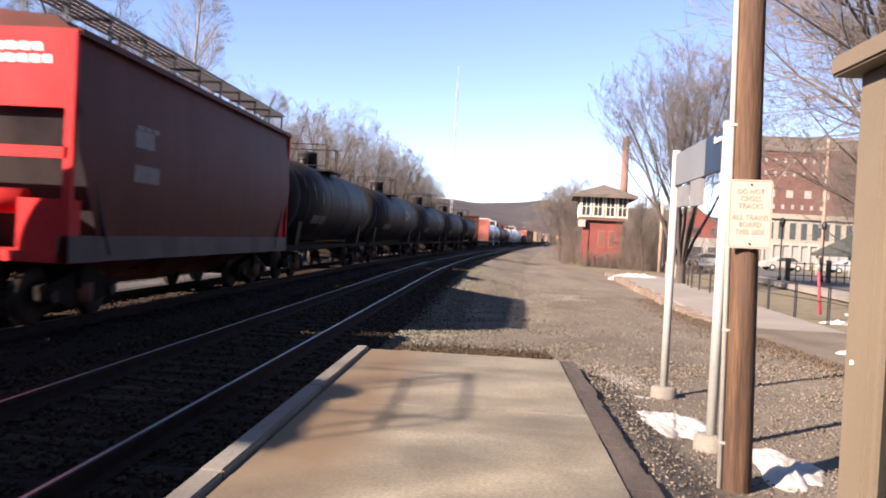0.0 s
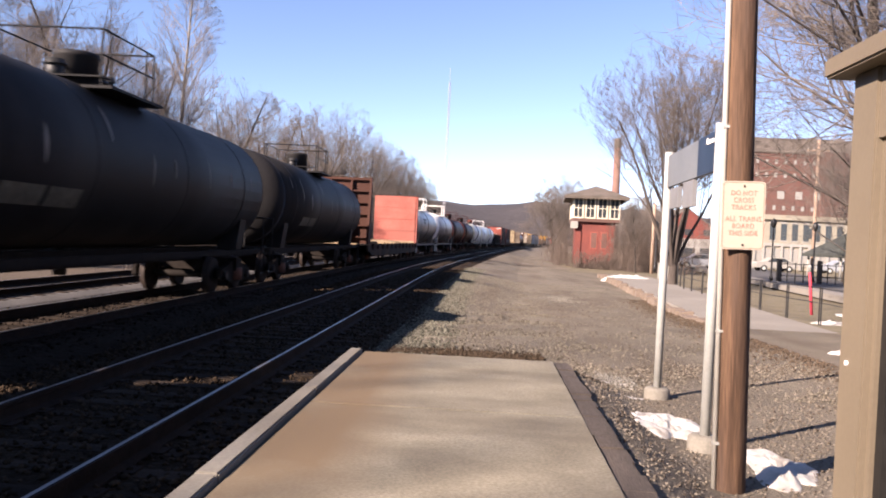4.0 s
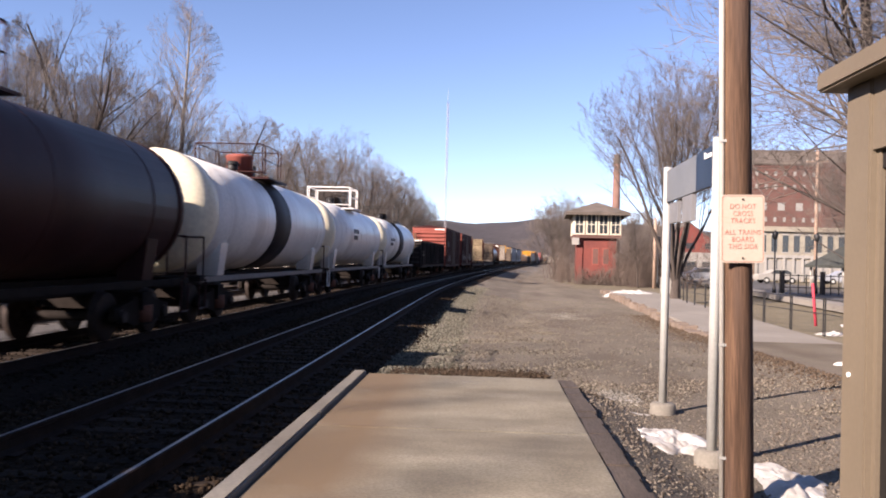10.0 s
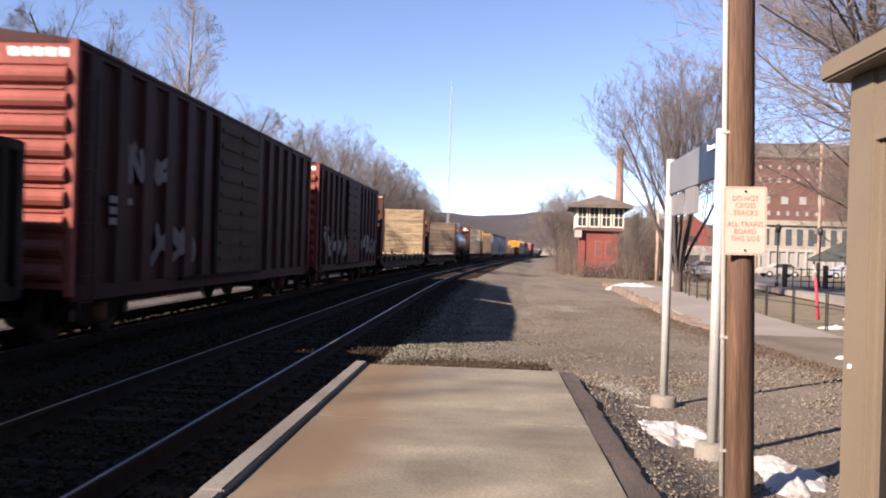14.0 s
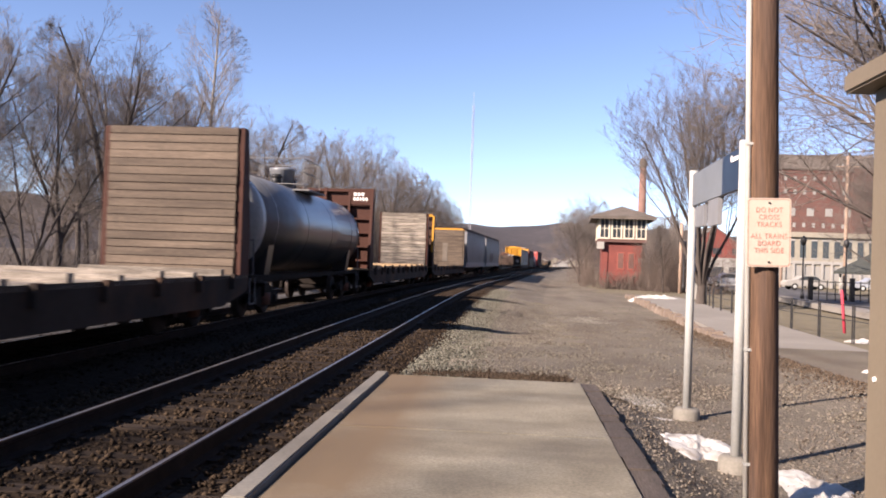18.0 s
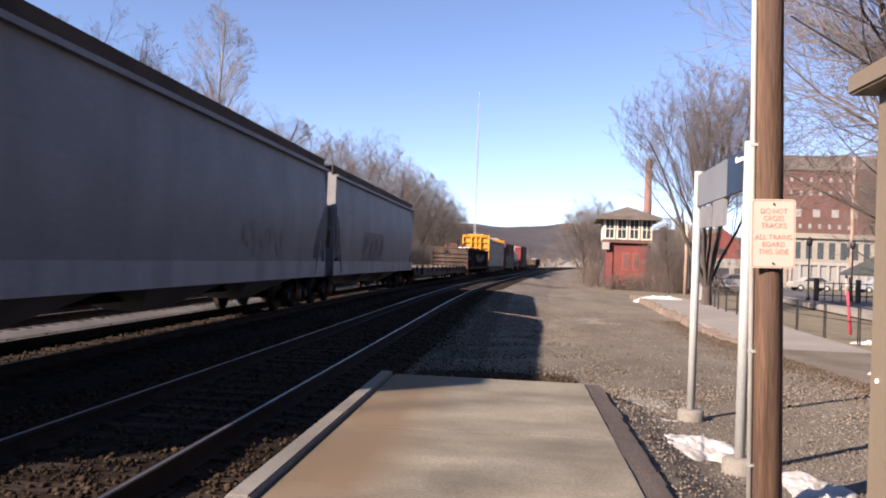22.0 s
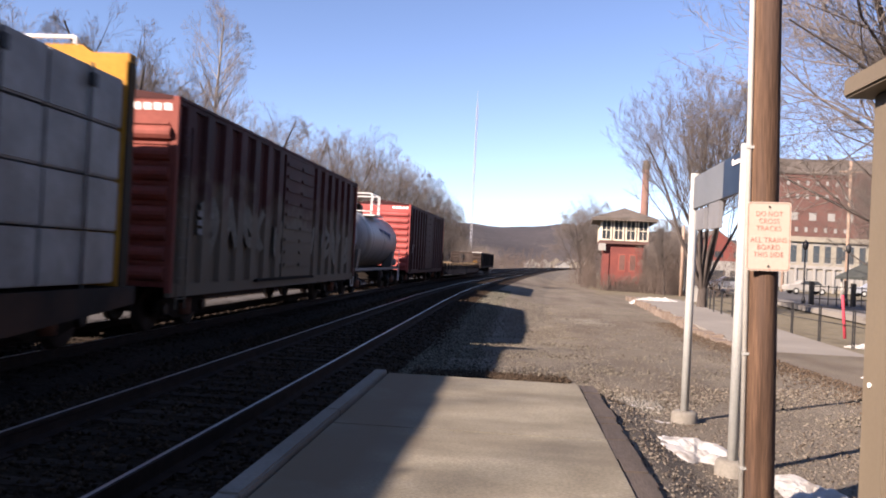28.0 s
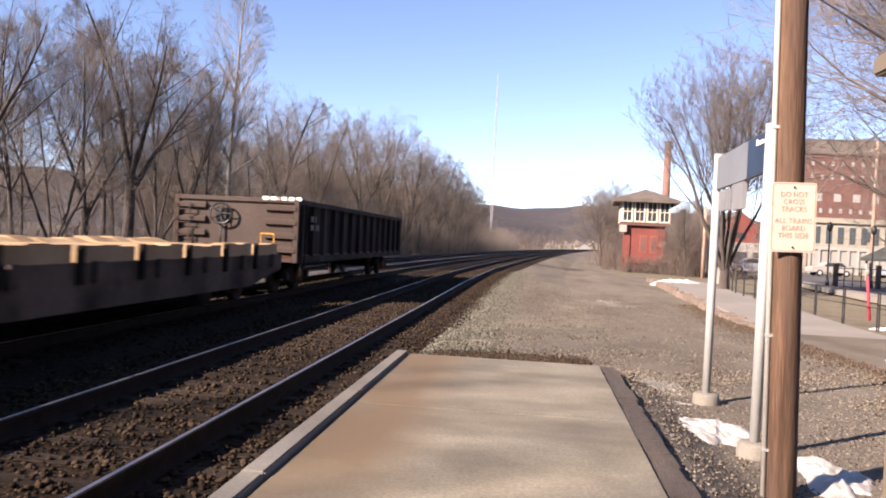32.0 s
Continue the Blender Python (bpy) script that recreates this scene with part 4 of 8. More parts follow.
        for yy in (-1.1, 1.1):
            tube_part("cross_rail", rail_m, car, (-1.02, yy, zt + 0.84), (1.02, yy, zt + 0.84), rr, n=6)
    for sx in (-1, 1):
        box_part("side_sill", M["truck"] if body not in (M["tank_white"], M["tank_soiled"], M["tank_dull"]) else M["letter_grey"], car, sx * 1.28 - 0.05, sx * 1.28 + 0.05, -L / 2 + 0.4, L / 2 - 0.4, 0.98, 1.1)
    box_part("centre_sill", M["truck"], car, -0.3, 0.3, -L / 2 + 0.35, L / 2 - 0.35, 0.8, 1.12)
    for sy in (-1, 1):
        bm = bmesh.new()
        bx(bm, -1.35, 1.35, sy * (L / 2 - 0.5) - 0.15, sy * (L / 2 - 0.5) + 0.15, 1.0, 1.12)
        part("end_sill", bm, M["truck"], car)
        bm = bmesh.new()
        prism(bm, [(-1.2, 1.1), (-0.7, 1.1), (-0.7, 1.35), (-1.1, 1.9), (-1.3, 1.9)], sy * (L / 2 - gear) - 0.25, sy * (L / 2 - gear) + 0.25)
        part("saddle", bm, body, car)
        bm = bmesh.new()
        prism(bm, [(1.2, 1.1), (1.3, 1.9), (1.1, 1.9), (0.7, 1.35), (0.7, 1.1)], sy * (L / 2 - gear) - 0.25, sy * (L / 2 - gear) + 0.25)
        part("saddle", bm, body, car)
        bm = bmesh.new()
        y = sy * (L / 2 - 0.55)
        path_tube(bm, [(1.34, y, 1.1), (1.34, y, 2.0), (-1.34, y, 2.0), (-1.34, y, 1.1)], 0.022)
        path_tube(bm, [(0.5, y, 1.1), (0.5, y, 2.0)], 0.02)
        part("handrail", bm, rail_m, car)
        if body is M["tank_dull"]:
            bm = bmesh.new()
            lathe(bm, [(0.55, 0.02), (0.58, 0.14), (0.66, 0.2), (1.1, 0.2), (1.18, 0.14), (1.21, 0.02)], 14, "x", sy * (L / 2 - 0.62), 1.36)
            part("air_reservoir", bm, M["plate_pale"], car, "small pale grey air reservoir")
        for sx in (-1, 1):
            bm = bmesh.new()
            path_tube(bm, [(sx * 1.34, y - 0.2, 1.05), (sx * 1.34, y - 0.2, 0.4), (sx * 1.34, y + 0.2, 0.4), (sx * 1.34, y + 0.2, 1.05)], 0.02)
            part("step", bm, rail_m, car)
    bm = bmesh.new()
    cy(bm, (0, -0.3, zc - R + 0.05), (0, -0.3, zc - R - 0.5), 0.18, 0.12, n=10)
    part("outlet", bm, M["black_metal"], car)
    if marks:
        for (y, z, w, hgt, rows) in marks:
            mm = M["letter_dim"] if body in (M["tank_black"], M["tank_brown"]) else M["letter_dark"]
            for k, lens in enumerate(rows):
                c = 0.0
                for ln in lens:
                    bm = bmesh.new()
                    ring = [[bm.verts.new((math.sqrt(R * R - (zz - zc) ** 2) + 0.007, yy, zz)) for yy in (y + c * w, y + (c + ln) * w)] for zz in (z - k * hgt * 1.5 + hgt * i / 4 for i in range(5))]
                    for r0, r1 in zip(ring, ring[1:]):
                        bm.faces.new((r0[0], r0[1], r1[1], r1[0]))
                    part("marking", bm, mm, car, "worn painted marking too small to read")
                    c += ln + 0.05
    for k in range(scuffs):
        rng = random.Random(scuffs * 31 + k)
        y, z, ln = (k + 0.5) * 2 * (h - 1) / scuffs - (h - 1) + rng.uniform(-0.4, 0.4), zc + rng.uniform(-0.1, 0.7), rng.uniform(0.35, 0.9)
        bm = bmesh.new()
        half = rng.uniform(0.02, 0.055)
        for i in range(6):
            za, zb = z - ln / 2 + ln * i / 6, z - ln / 2 + ln * (i + 1) / 6
            wa, wb = half * math.sin(math.pi * i / 6) + 0.005, half * math.sin(math.pi * (i + 1) / 6) + 0.005
            xa, xb = math.sqrt(R * R - (za - zc) ** 2) + 0.009, math.sqrt(R * R - (zb - zc) ** 2) + 0.009
            bm.faces.new([bm.verts.new(p) for p in ((xa, y - wa, za), (xa, y + wa, za), (xb, y + wb, zb), (xb, y - wb, zb))])
        part("scuff", bm, M["stain_grey"], car, "pale worn streak in the paint")
    if graffiti:
        y, z, w, hgt, gm, seed = graffiti
    if graffiti and gm is M["letter_white"]:
        bm = bmesh.new()
        skin = lambda q: math.sqrt(R * R - (q - zc) ** 2) + 0.008
        rows = [[bm.verts.new((skin(q), yy, q)) for yy in (y - w * 0.42 * (1 - f) - 0.03, y + w * 0.42 * (1 - f) + 0.03)] for f, q in ((i / 6, z + hgt * i / 6) for i in range(7))]
        for r0, r1 in zip(rows, rows[1:]):
            bm.faces.new((r0[0], r0[1], r1[1], r1[0]))
        part("painted_patch", bm, M["letter_grey"], car, "pale triangular patch of paint")
    elif graffiti:
        tag_blob(car, 0.008, y, z, w, hgt, gm, seed, curve=lambda q: math.sqrt(max(R * R - (q - zc) ** 2, 0.05)))
    add_running_gear(car, L, gear)
    return car


def boxcar(L, end_m, side_m, label, graffiti=None, number=True, h=4.45, roof_m=None, door_m=None):
    car = thing("boxcar", label, "boxcar", group="cars of the freight train")
    W, b = 1.5, 0.92
    l = L / 2 - 0.75
    box_part("body", side_m, car, -W + 0.06, W - 0.06, -l, l, b, h)
    prism_bm = bmesh.new()
    prism(prism_bm, [(-W - 0.03, h - 0.06), (-W - 0.03, h), (0, h + 0.2), (W + 0.03, h), (W + 0.03, h - 0.06)], -l - 0.04, l + 0.04)
    part("roof", prism_bm, roof_m or side_m, car)
    bm = bmesh.new()
    n = 11
    for k in range(1, n + 1):
        y = -l + 2 * l * k / (n + 1)
        cy(bm, (-W, y, h + 0.005), (0, y, h + 0.205), 0.03, n=5)
        cy(bm, (0, y, h + 0.205), (W, y, h + 0.005), 0.03, n=5)
    part("roof_ribs", bm, roof_m or side_m, car)
    door = 1.55
    for sx in (-1, 1):
        y = -l + 0.55
        while y < l - 0.3:
            if abs(y) > door + 0.25:
                bm = bmesh.new()
                xa = sx * (W - 0.06)
                prism(bm, [(xa, y - 0.27), (xa + sx * 0.085, y - 0.2), (xa + sx * 0.085, y + 0.2), (xa, y + 0.27)], b + 0.05, h - 0.12, "z")
                part("side_post", bm, side_m, car)
            y += 1.02
        box_part("side_sill", side_m, car, min(sx * (W - 0.1), sx * W), max(sx * (W - 0.1), sx * W), -l, l, b - 0.18, b + 0.06)
        box_part("top_plate", side_m, car, min(sx * (W - 0.1), sx * (W + 0.01)), max(sx * (W - 0.1), sx * (W + 0.01)), -l, l, h - 0.14, h)
        dr = box_part("sliding_door", door_m or side_m, car, min(sx * (W - 0.03), sx * (W + 0.04)), max(sx * (W - 0.03), sx * (W + 0.04)), -door, door, b + 0.08, h - 0.16, "corrugated sliding door")
        for k in range(9):
            z = b + 0.35 + k * (h - b - 0.8) / 8
            for ya, yb in ((-door + 0.12, -0.08), (0.08, door - 0.12)):
                box_part("door_rib", door_m or side_m, dr, min(sx * (W + 0.03), sx * (W + 0.075)), max(sx * (W + 0.03), sx * (W + 0.075)), ya, yb, z, z + 0.11, bevel=0.015)
        box_part("door_track", M["truck"], car, min(sx * W, sx * (W + 0.08)), max(sx * W, sx * (W + 0.08)), -2.4 * door, 1.2 * door, b, b + 0.07)
    for sy in (-1, 1):
        y = sy * l
        box_part("end_panel", end_m, car, -W, W, min(y, y + sy * 0.03), max(y, y + sy * 0.03), b, h - 0.01)
        bm = bmesh.new()
        prism(bm, [(-W, h - 0.02), (0, h + 0.17), (W, h - 0.02)], min(y, y + sy * 0.03), max(y, y + sy * 0.03))
        part("gable", bm, end_m, car)
        k, z = 0, b + 0.25
        while z < h - 0.35:
            bm = bmesh.new()
            a, c = y + sy * 0.028, y + sy * 0.14
            prism(bm, [(a, z - 0.14), (y + sy * 0.1, z - 0.1), (c, z - 0.03), (c, z + 0.03), (y + sy * 0.1, z + 0.1), (a, z + 0.14)], -W + 0.1, W - 0.1, "x")
            part("end_rib", bm, end_m, car)
            if z + 0.185 < h - 0.35:
                box_part("end_ridge", end_m, car, -W + 0.14, W - 0.14, min(y, y + sy * 0.055), max(y, y + sy * 0.055), z + 0.165, z + 0.205)
            z += 0.37
        for sx in (-1, 1):
            box_part("corner_post", end_m, car, min(sx * (W - 0.09), sx * (W + 0.012)), max(sx * (W - 0.09), sx * (W + 0.012)), min(y - sy * 0.06, y + sy * 0.05), max(y - sy * 0.06, y + sy * 0.05), b - 0.1, h)
        end_ladder(car, y + sy * 0.16, -W + 0.1, -W + 0.5, b - 0.2, h - 0.4, 9, end_m)
        bm = bmesh.new()
        cy(bm, (-0.5, y + sy * 0.2, 1.9), (-0.5, y + sy * 0.24, 1.9), 0.27, n=14)
        part("brake_wheel", bm, end_m, car)
        box_part("end_platform", M["truck"], car, -1.2, 0.6, min(y, y + sy * 0.4), max(y, y + sy * 0.4), 1.0, 1.04)
    ladder(car, W + 0.07, -l + 0.1, -l + 0.5, b - 0.4, h - 0.5, 9, side_m)
    ladder(car, W + 0.07, l - 0.5, l - 0.1, b - 0.4, b + 1.2, 4, side_m)
    box_part("centre_sill", M["truck"], car, -0.3, 0.3, -L / 2 + 0.35, L / 2 - 0.35, 0.62, 0.93)
    if number:
        bars(car, 0.55, -l - 0.032, h - 0.26, 0.8, 0.13, [[0.16, 0.16, 0.16, 0.16, 0.16]], M["letter_white"], "end")
    bars(car, W + 0.02, -l + 1.1, 2.3, 1.1, 0.12, [[0.3, 0.4], [0.5], [0.35, 0.2]], M["letter_grey"])
    if graffiti:
        for y, z, w, hg, gm, seed in graffiti:
            tag_blob(car, W + 0.02, y, z, w, hg, gm, seed)
    add_running_gear(car, L, 2.6)
    return car


def gondola(L, side_m, end_m, label, h=2.62, load=None, graffiti=None, ribs=13):
    car = thing("gondola_car", label, "gondola car", group="cars of the freight train")
    W, b = 1.52, 0.98
    l = L / 2 - 0.7
    box_part("floor", M["rust"], car, -W + 0.08, W - 0.08, -l, l, b, b + 0.1)
    box_part("centre_sill", M["truck"], car, -0.3, 0.3, -L / 2 + 0.35, L / 2 - 0.35, 0.62, 0.98)
    for sx in (-1, 1):
        s = lambda a: (min(sx * a[0], sx * a[1]), max(sx * a[0], sx * a[1]))
        box_part("side", side_m, car, *s((W - 0.14, W - 0.1)), -l, l, b - 0.1, h)
        box_part("top_chord", side_m, car, *s((W - 0.16, W + 0.02)), -l, l, h - 0.12, h + 0.02, bevel=0.015)
        box_part("bottom_chord", side_m, car, *s((W - 0.14, W)), -l, l, b - 0.12, b + 0.06)
        for k in range(ribs):
            y = -l + 0.35 + (2 * l - 0.7) * k / (ribs - 1)
            xa = sx * (W - 0.1)
            bm = bmesh.new()
            prism(bm, [(xa, y - 0.13), (xa + sx * 0.11, y - 0.07), (xa + sx * 0.11, y + 0.07), (xa, y + 0.13)], b, h - 0.1, "z")
            part("side_stake", bm, side_m, car)
    for sy in (-1, 1):
        y = sy * l
        bm = bmesh.new()
        bx(bm, -W, W, min(y, y - sy * 0.05), max(y, y - sy * 0.05), b - 0.1, h)
        part("end_panel", bm, end_m, car)
        for z0 in np.arange(b + 0.2, h - 0.2, 0.37):
            for xa, xb in ((-W + 0.04, -0.75), (0.75, W - 0.04)) if end_m is M["gon_brown2"] else ((-W + 0.06, W - 0.06),):
                bm = bmesh.new()
                a, c = y, y + sy * 0.1
                prism(bm, [(a, z0 - 0.1), (c, z0 - 0.04), (c, z0 + 0.06), (a, z0 + 0.12)], xa, xb, "x")
                part("end_rib", bm, end_m, car)
        box_part("end_chord", end_m, car, -W - 0.01, W + 0.01, min(y - sy * 0.07, y + sy * 0.07), max(y - sy * 0.07, y + sy * 0.07), h - 0.1, h + 0.022, bevel=0.012)
        for sx in (-1, 1):
            box_part("corner_post", end_m, car, min(sx * (W - 0.1), sx * (W + 0.015)), max(sx * (W - 0.1), sx * (W + 0.015)), min(y - sy * 0.06, y + sy * 0.08), max(y - sy * 0.06, y + sy * 0.08), b - 0.1, h)
        bm = bmesh.new()
        for r, n in ((0.27, 18),):
            for k in range(n):
                a0, a1 = 2 * math.pi * k / n, 2 * math.pi * (k + 1) / n
                cy(bm, (-0.35 + r * math.cos(a0), y + sy * 0.16, h - 0.45 + r * math.sin(a0)), (-0.35 + r * math.cos(a1), y + sy * 0.16, h - 0.45 + r * math.sin(a1)), 0.025, n=5)
            for k in range(5):
                a0 = 2 * math.pi * k / 5
                cy(bm, (-0.35, y + sy * 0.16, h - 0.45), (-0.35 + r * math.cos(a0), y + sy * 0.16, h - 0.45 + r * math.sin(a0)), 0.018, n=5)
        part("brake_wheel", bm, M["black_metal"], car, "spoked brake wheel")
        box_part("brake_housing", M["black_metal"], car, -0.5, -0.2, min(y, y + sy * 0.13), max(y, y + sy * 0.13), h - 0.62, h - 0.28, bevel=0.03)
        tube_part("brake_rod", M["black_metal"], car, (-0.35, y + sy * 0.1, h - 0.6), (-0.35, y + sy * 0.1, 1.0), 0.025)
        end_ladder(car, y + sy * 0.15, -W + 0.05, -W + 0.4, 0.6, h - 0.2, 5, end_m)
    ladder(car, W + 0.08, -l + 0.06, -l + 0.42, 0.55, h - 0.15, 5, side_m)
    bars(car, 0.65, -l - 0.075, h - 0.03, 0.75, 0.09, [[0.2, 0.2, 0.02, 0.18, 0.18, 0.18]], M["letter_white"], "end")
    bars(car, W + 0.004, -l + 1.2, 2.0, 1.5, 0.16, [[0.4], [0.3, 0.25]], M["letter_dim"])
    if load == "scrap":
        for k in range(5):
            y = -l + 1.8 + k * (2 * l - 3) / 5
            bm = bmesh.new()
            prism(bm, [(y - 0.14, h - 0.9), (y + 0.1, h - 0.9), (y + 0.12, h + 0.8), (y - 0.12, h + 0.95)], -0.72, -0.45, "x")
            prism(bm, [(y + 0.0, h + 0.68), (y + 0.12, h + 0.95), (y + 2.0, h - 0.6), (y + 1.62, h - 0.6)], -0.7, -0.47, "x")
            prism(bm, [(y + 0.12, h - 0.15), (y + 0.12, h + 0.0), (y + 0.62, h + 0.42), (y + 0.72, h + 0.3)], -0.66, -0.52, "x")
            part("load_frame", bm, M["rust"], car, "rusty angled steel frame in the load")
        box_part("load_beam", M["plank_tan"], car, -1.3, 1.3, -l + 0.3, -l + 0.62, h - 0.12, h + 0.14)
    if load == "stubs":
        for k in range(9):
            y = -l + 0.9 + k * (2 * l - 1.6) / 9
            box_part("load_post", M["rust"], car, -0.6 + 0.13 * (k % 3), -0.45 + 0.13 * (k % 3), y, y + 0.25, b + 0.1, h + 0.42 + 0.2 * (k % 2), "rusty steel upright in the load")
        for k, (xa, xb, ya, yb, top) in enumerate(((0.0, 0.55, 0.5, 1.7, 0.38), (0.45, 0.95, 1.2, 2.6, 0.26), (-0.3, 0.2, 1.9, 3.6, 0.3), (0.2, 0.9, 3.9, 5.0, 0.2))):
            bm = bmesh.new()
            prism(bm, [(-l + ya, h - 0.1), (-l + ya + 0.1, h + top), (-l + 0.5 * (ya + yb), h + top * 0.8), (-l + yb - 0.2, h + top * 0.45), (-l + yb, h - 0.1)], xa, xb, "x")
            part("load_heap", bm, M["rust_dark"], car, "dark rusty scrap showing over the rim")
        box_part("load_sheet", M["rust"], car, -1.2, 1.2, -l + 0.6, l - 0.6, b + 0.1, h - 0.05)
    if graffiti:
        for y, z, w, hg, gm, seed in graffiti:
            tag_blob(car, W + 0.02, y, z, w, hg, gm, seed)
    add_running_gear(car, L, 2.5)
    return car


def bulkhead_flat(L, near_m, far_face_m, frame_m, deck_m, label, hb=4.45, planks=17, top_m=None, far_h=None, number=True, patch=False, gable=False, boards=0.0, stakes=False):
    """Flatcar with an upright bulkhead at each end; the far one shows its plank face to whoever looks along the deck."""
    car = thing("bulkhead_flatcar", label, "flatcar", group="cars of the freight train")
    W, dk = 1.5, 1.18
    l = L / 2 - 0.75
    box_part("deck", deck_m, car, -W, W, -l, l, dk - 0.08, dk)
    rng = random.Random(int(L * 10))
    for k in range(14):
        y = -l + 1.6 + k * (2 * l - 3.2) / 13
        box_part("deck_riser", deck_m, car, -W + 0.05, W - 0.05, y - 0.09, y + 0.09, dk, dk + 0.09 + 0.05 * (k % 2))
    if boards:
        for sx in (-1, 1):
            for k in range(7):
                ya, yb = -l + 0.9 + k * (2 * l - 1.9) / 7, -l + 0.9 + (k + 1) * (2 * l - 1.9) / 7
                top = dk + boards * (0.8 + 0.2 * (k % 2))
                box_part("side_board", deck_m, car, min(sx * (W - 0.28), sx * (W - 0.02)), max(sx * (W - 0.28), sx * (W - 0.02)), ya + 0.03 + 0.5 * (k % 3 == 1), yb - 0.03, dk + 0.002, top, "long timber laid along the deck edge", bevel=0.01)
        for k in range(9):
            y = -l + 1.3 + k * (2 * l - 2.6) / 8
            for sx in (-1, 1):
                box_part("stake", deck_m if stakes else M["flat_side"], car, min(sx * (W + 0.002), sx * (W + 0.085)), max(sx * (W + 0.002), sx * (W + 0.085)), y - 0.055, y + 0.055, dk - 0.2, dk + boards + (0.28 if stakes and k % 2 else 0.05), "short timber stake in its pocket")
    for sx in (-1, 1):
        bm = bmesh.new()
        xa, xb = min(sx * (W - 0.08), sx * W), max(sx * (W - 0.08), sx * W)
        prism(bm, [(-l, dk), (l, dk), (l, dk - 0.36), (l * 0.86, dk - 0.66), (-l * 0.86, dk - 0.66), (-l, dk - 0.36)], xa, xb, "x")
        part("side_sill", bm, M["flat_side"], car)
        for k in range(12):
            y = -l + 1.2 + k * (2 * l - 2.4) / 11
            box_part("stake_pocket", M["flat_side"], car, min(sx * W, sx * (W + 0.09)), max(sx * W, sx * (W + 0.09)), y - 0.08, y + 0.08, dk - 0.3, dk + 0.03)
    box_part("centre_sill", M["truck"], car, -0.35, 0.35, -L / 2 + 0.35, L / 2 - 0.35, 0.62, dk - 0.08)
    far_h = far_h or hb
    for sy, top in ((-1, hb), (1, far_h)):
        y = sy * l
        inner = y - sy * 0.62
        frame = near_m if sy < 0 else frame_m
        for sx in (-1, 1):
            bm = bmesh.new()
            prism(bm, [(inner, dk), (y, dk), (y, dk + 1.0), (inner + sy * 0.28, top), (inner, top)], min(sx * (W - 0.12), sx * W), max(sx * (W - 0.12), sx * W), "x")
            part("bulkhead_side", bm, frame, car)
            if gable and sy < 0:
                # yellow strip painted where sun catches the front edge of the bulkhead
                bm = bmesh.new()
                prism(bm, [(y, dk + 1.0), (inner + sy * 0.28, top), (inner + sy * 0.32, top), (y + sy * 0.04, dk + 1.0)], min(sx * (W - 0.12), sx * W), max(sx * (W - 0.12), sx * W), "x")
                part("edge_flange", bm, M["yellow"], car, "yellow strip standing in for the sunlit edge of the bulkhead")
        for xx in (-0.5, 0.5):
            bm = bmesh.new()
            prism(bm, [(inner, dk), (y - sy * 0.1, dk), (y - sy * 0.1, dk + 0.9), (inner + sy * 0.2, top), (inner, top)], xx - 0.05, xx + 0.05, "x")
            part("bulkhead_post", bm, frame, car)
        for k in range(6):
            z = dk + 0.35 + k * (top - dk - 0.45) / 5
            box_part("bulkhead_shelf", frame, car, -W + 0.12, W - 0.12, min(inner, inner + sy * 0.24), max(inner, inner + sy * 0.24), z - 0.04, z + 0.04)
        box_part("bulkhead_back", frame, car, -W + 0.1, W - 0.1, min(inner, inner + sy * 0.05), max(inner, inner + sy * 0.05), dk, top)
        n = planks
        gap = min(0.016, 0.1 * (top - dk) / n)
        for k in range(n):
            z = dk + (top - dk) * k / n
            j = rng.uniform(-0.022, 0.018)
            box_part("plank", far_face_m, car, -W + 0.13 + rng.uniform(-0.012, 0.012), W - 0.13 + rng.uniform(-0.012, 0.012), min(inner - sy * (0.05 + j), inner - sy * 0.001), max(inner - sy * (0.05 + j), inner - sy * 0.001), z + gap * (0.6 + 0.4 * rng.random()), z + (top - dk) / n - 0.4 * gap)
        if top_m:
            bm = bmesh.new()
            if gable:
                prism(bm, [(-W, top), (-W + 0.2, top + 0.16), (W - 0.2, top + 0.16), (W, top)], min(inner - sy * 0.06, inner + sy * 0.3), max(inner - sy * 0.06, inner + sy * 0.3))
            else:
                bx(bm, -W + 0.05, W - 0.05, min(inner - sy * 0.06, inner + sy * 0.2), max(inner - sy * 0.06, inner + sy * 0.2), top, top + 0.08)
            part("bulkhead_cap", bm, top_m, car)
    if patch:
        box_part("patch_plate", M["patch_brown"], car, -0.32, 0.12, l - 0.70, l - 0.676, dk + 0.35, dk + 2.1, "lighter upright plate")
    if number:
        box_part("end_plate", near_m, car, 0.58, W - 0.12, -l + 0.345, -l + 0.375, hb - 0.72, hb)
        bars(car, 0.68, -l + 0.345, hb - 0.32, 0.8, 0.14, [[0.14, 0.13, 0.14], [0.09, 0.1, 0.08, 0.1, 0.09]], M["letter_white"], "end")
    end_ladder(car, -l - 0.03, -W + 0.05, -W + 0.42, 0.6, hb - 0.4, 9, near_m)
    add_running_gear(car, L, 2.9)
    return car


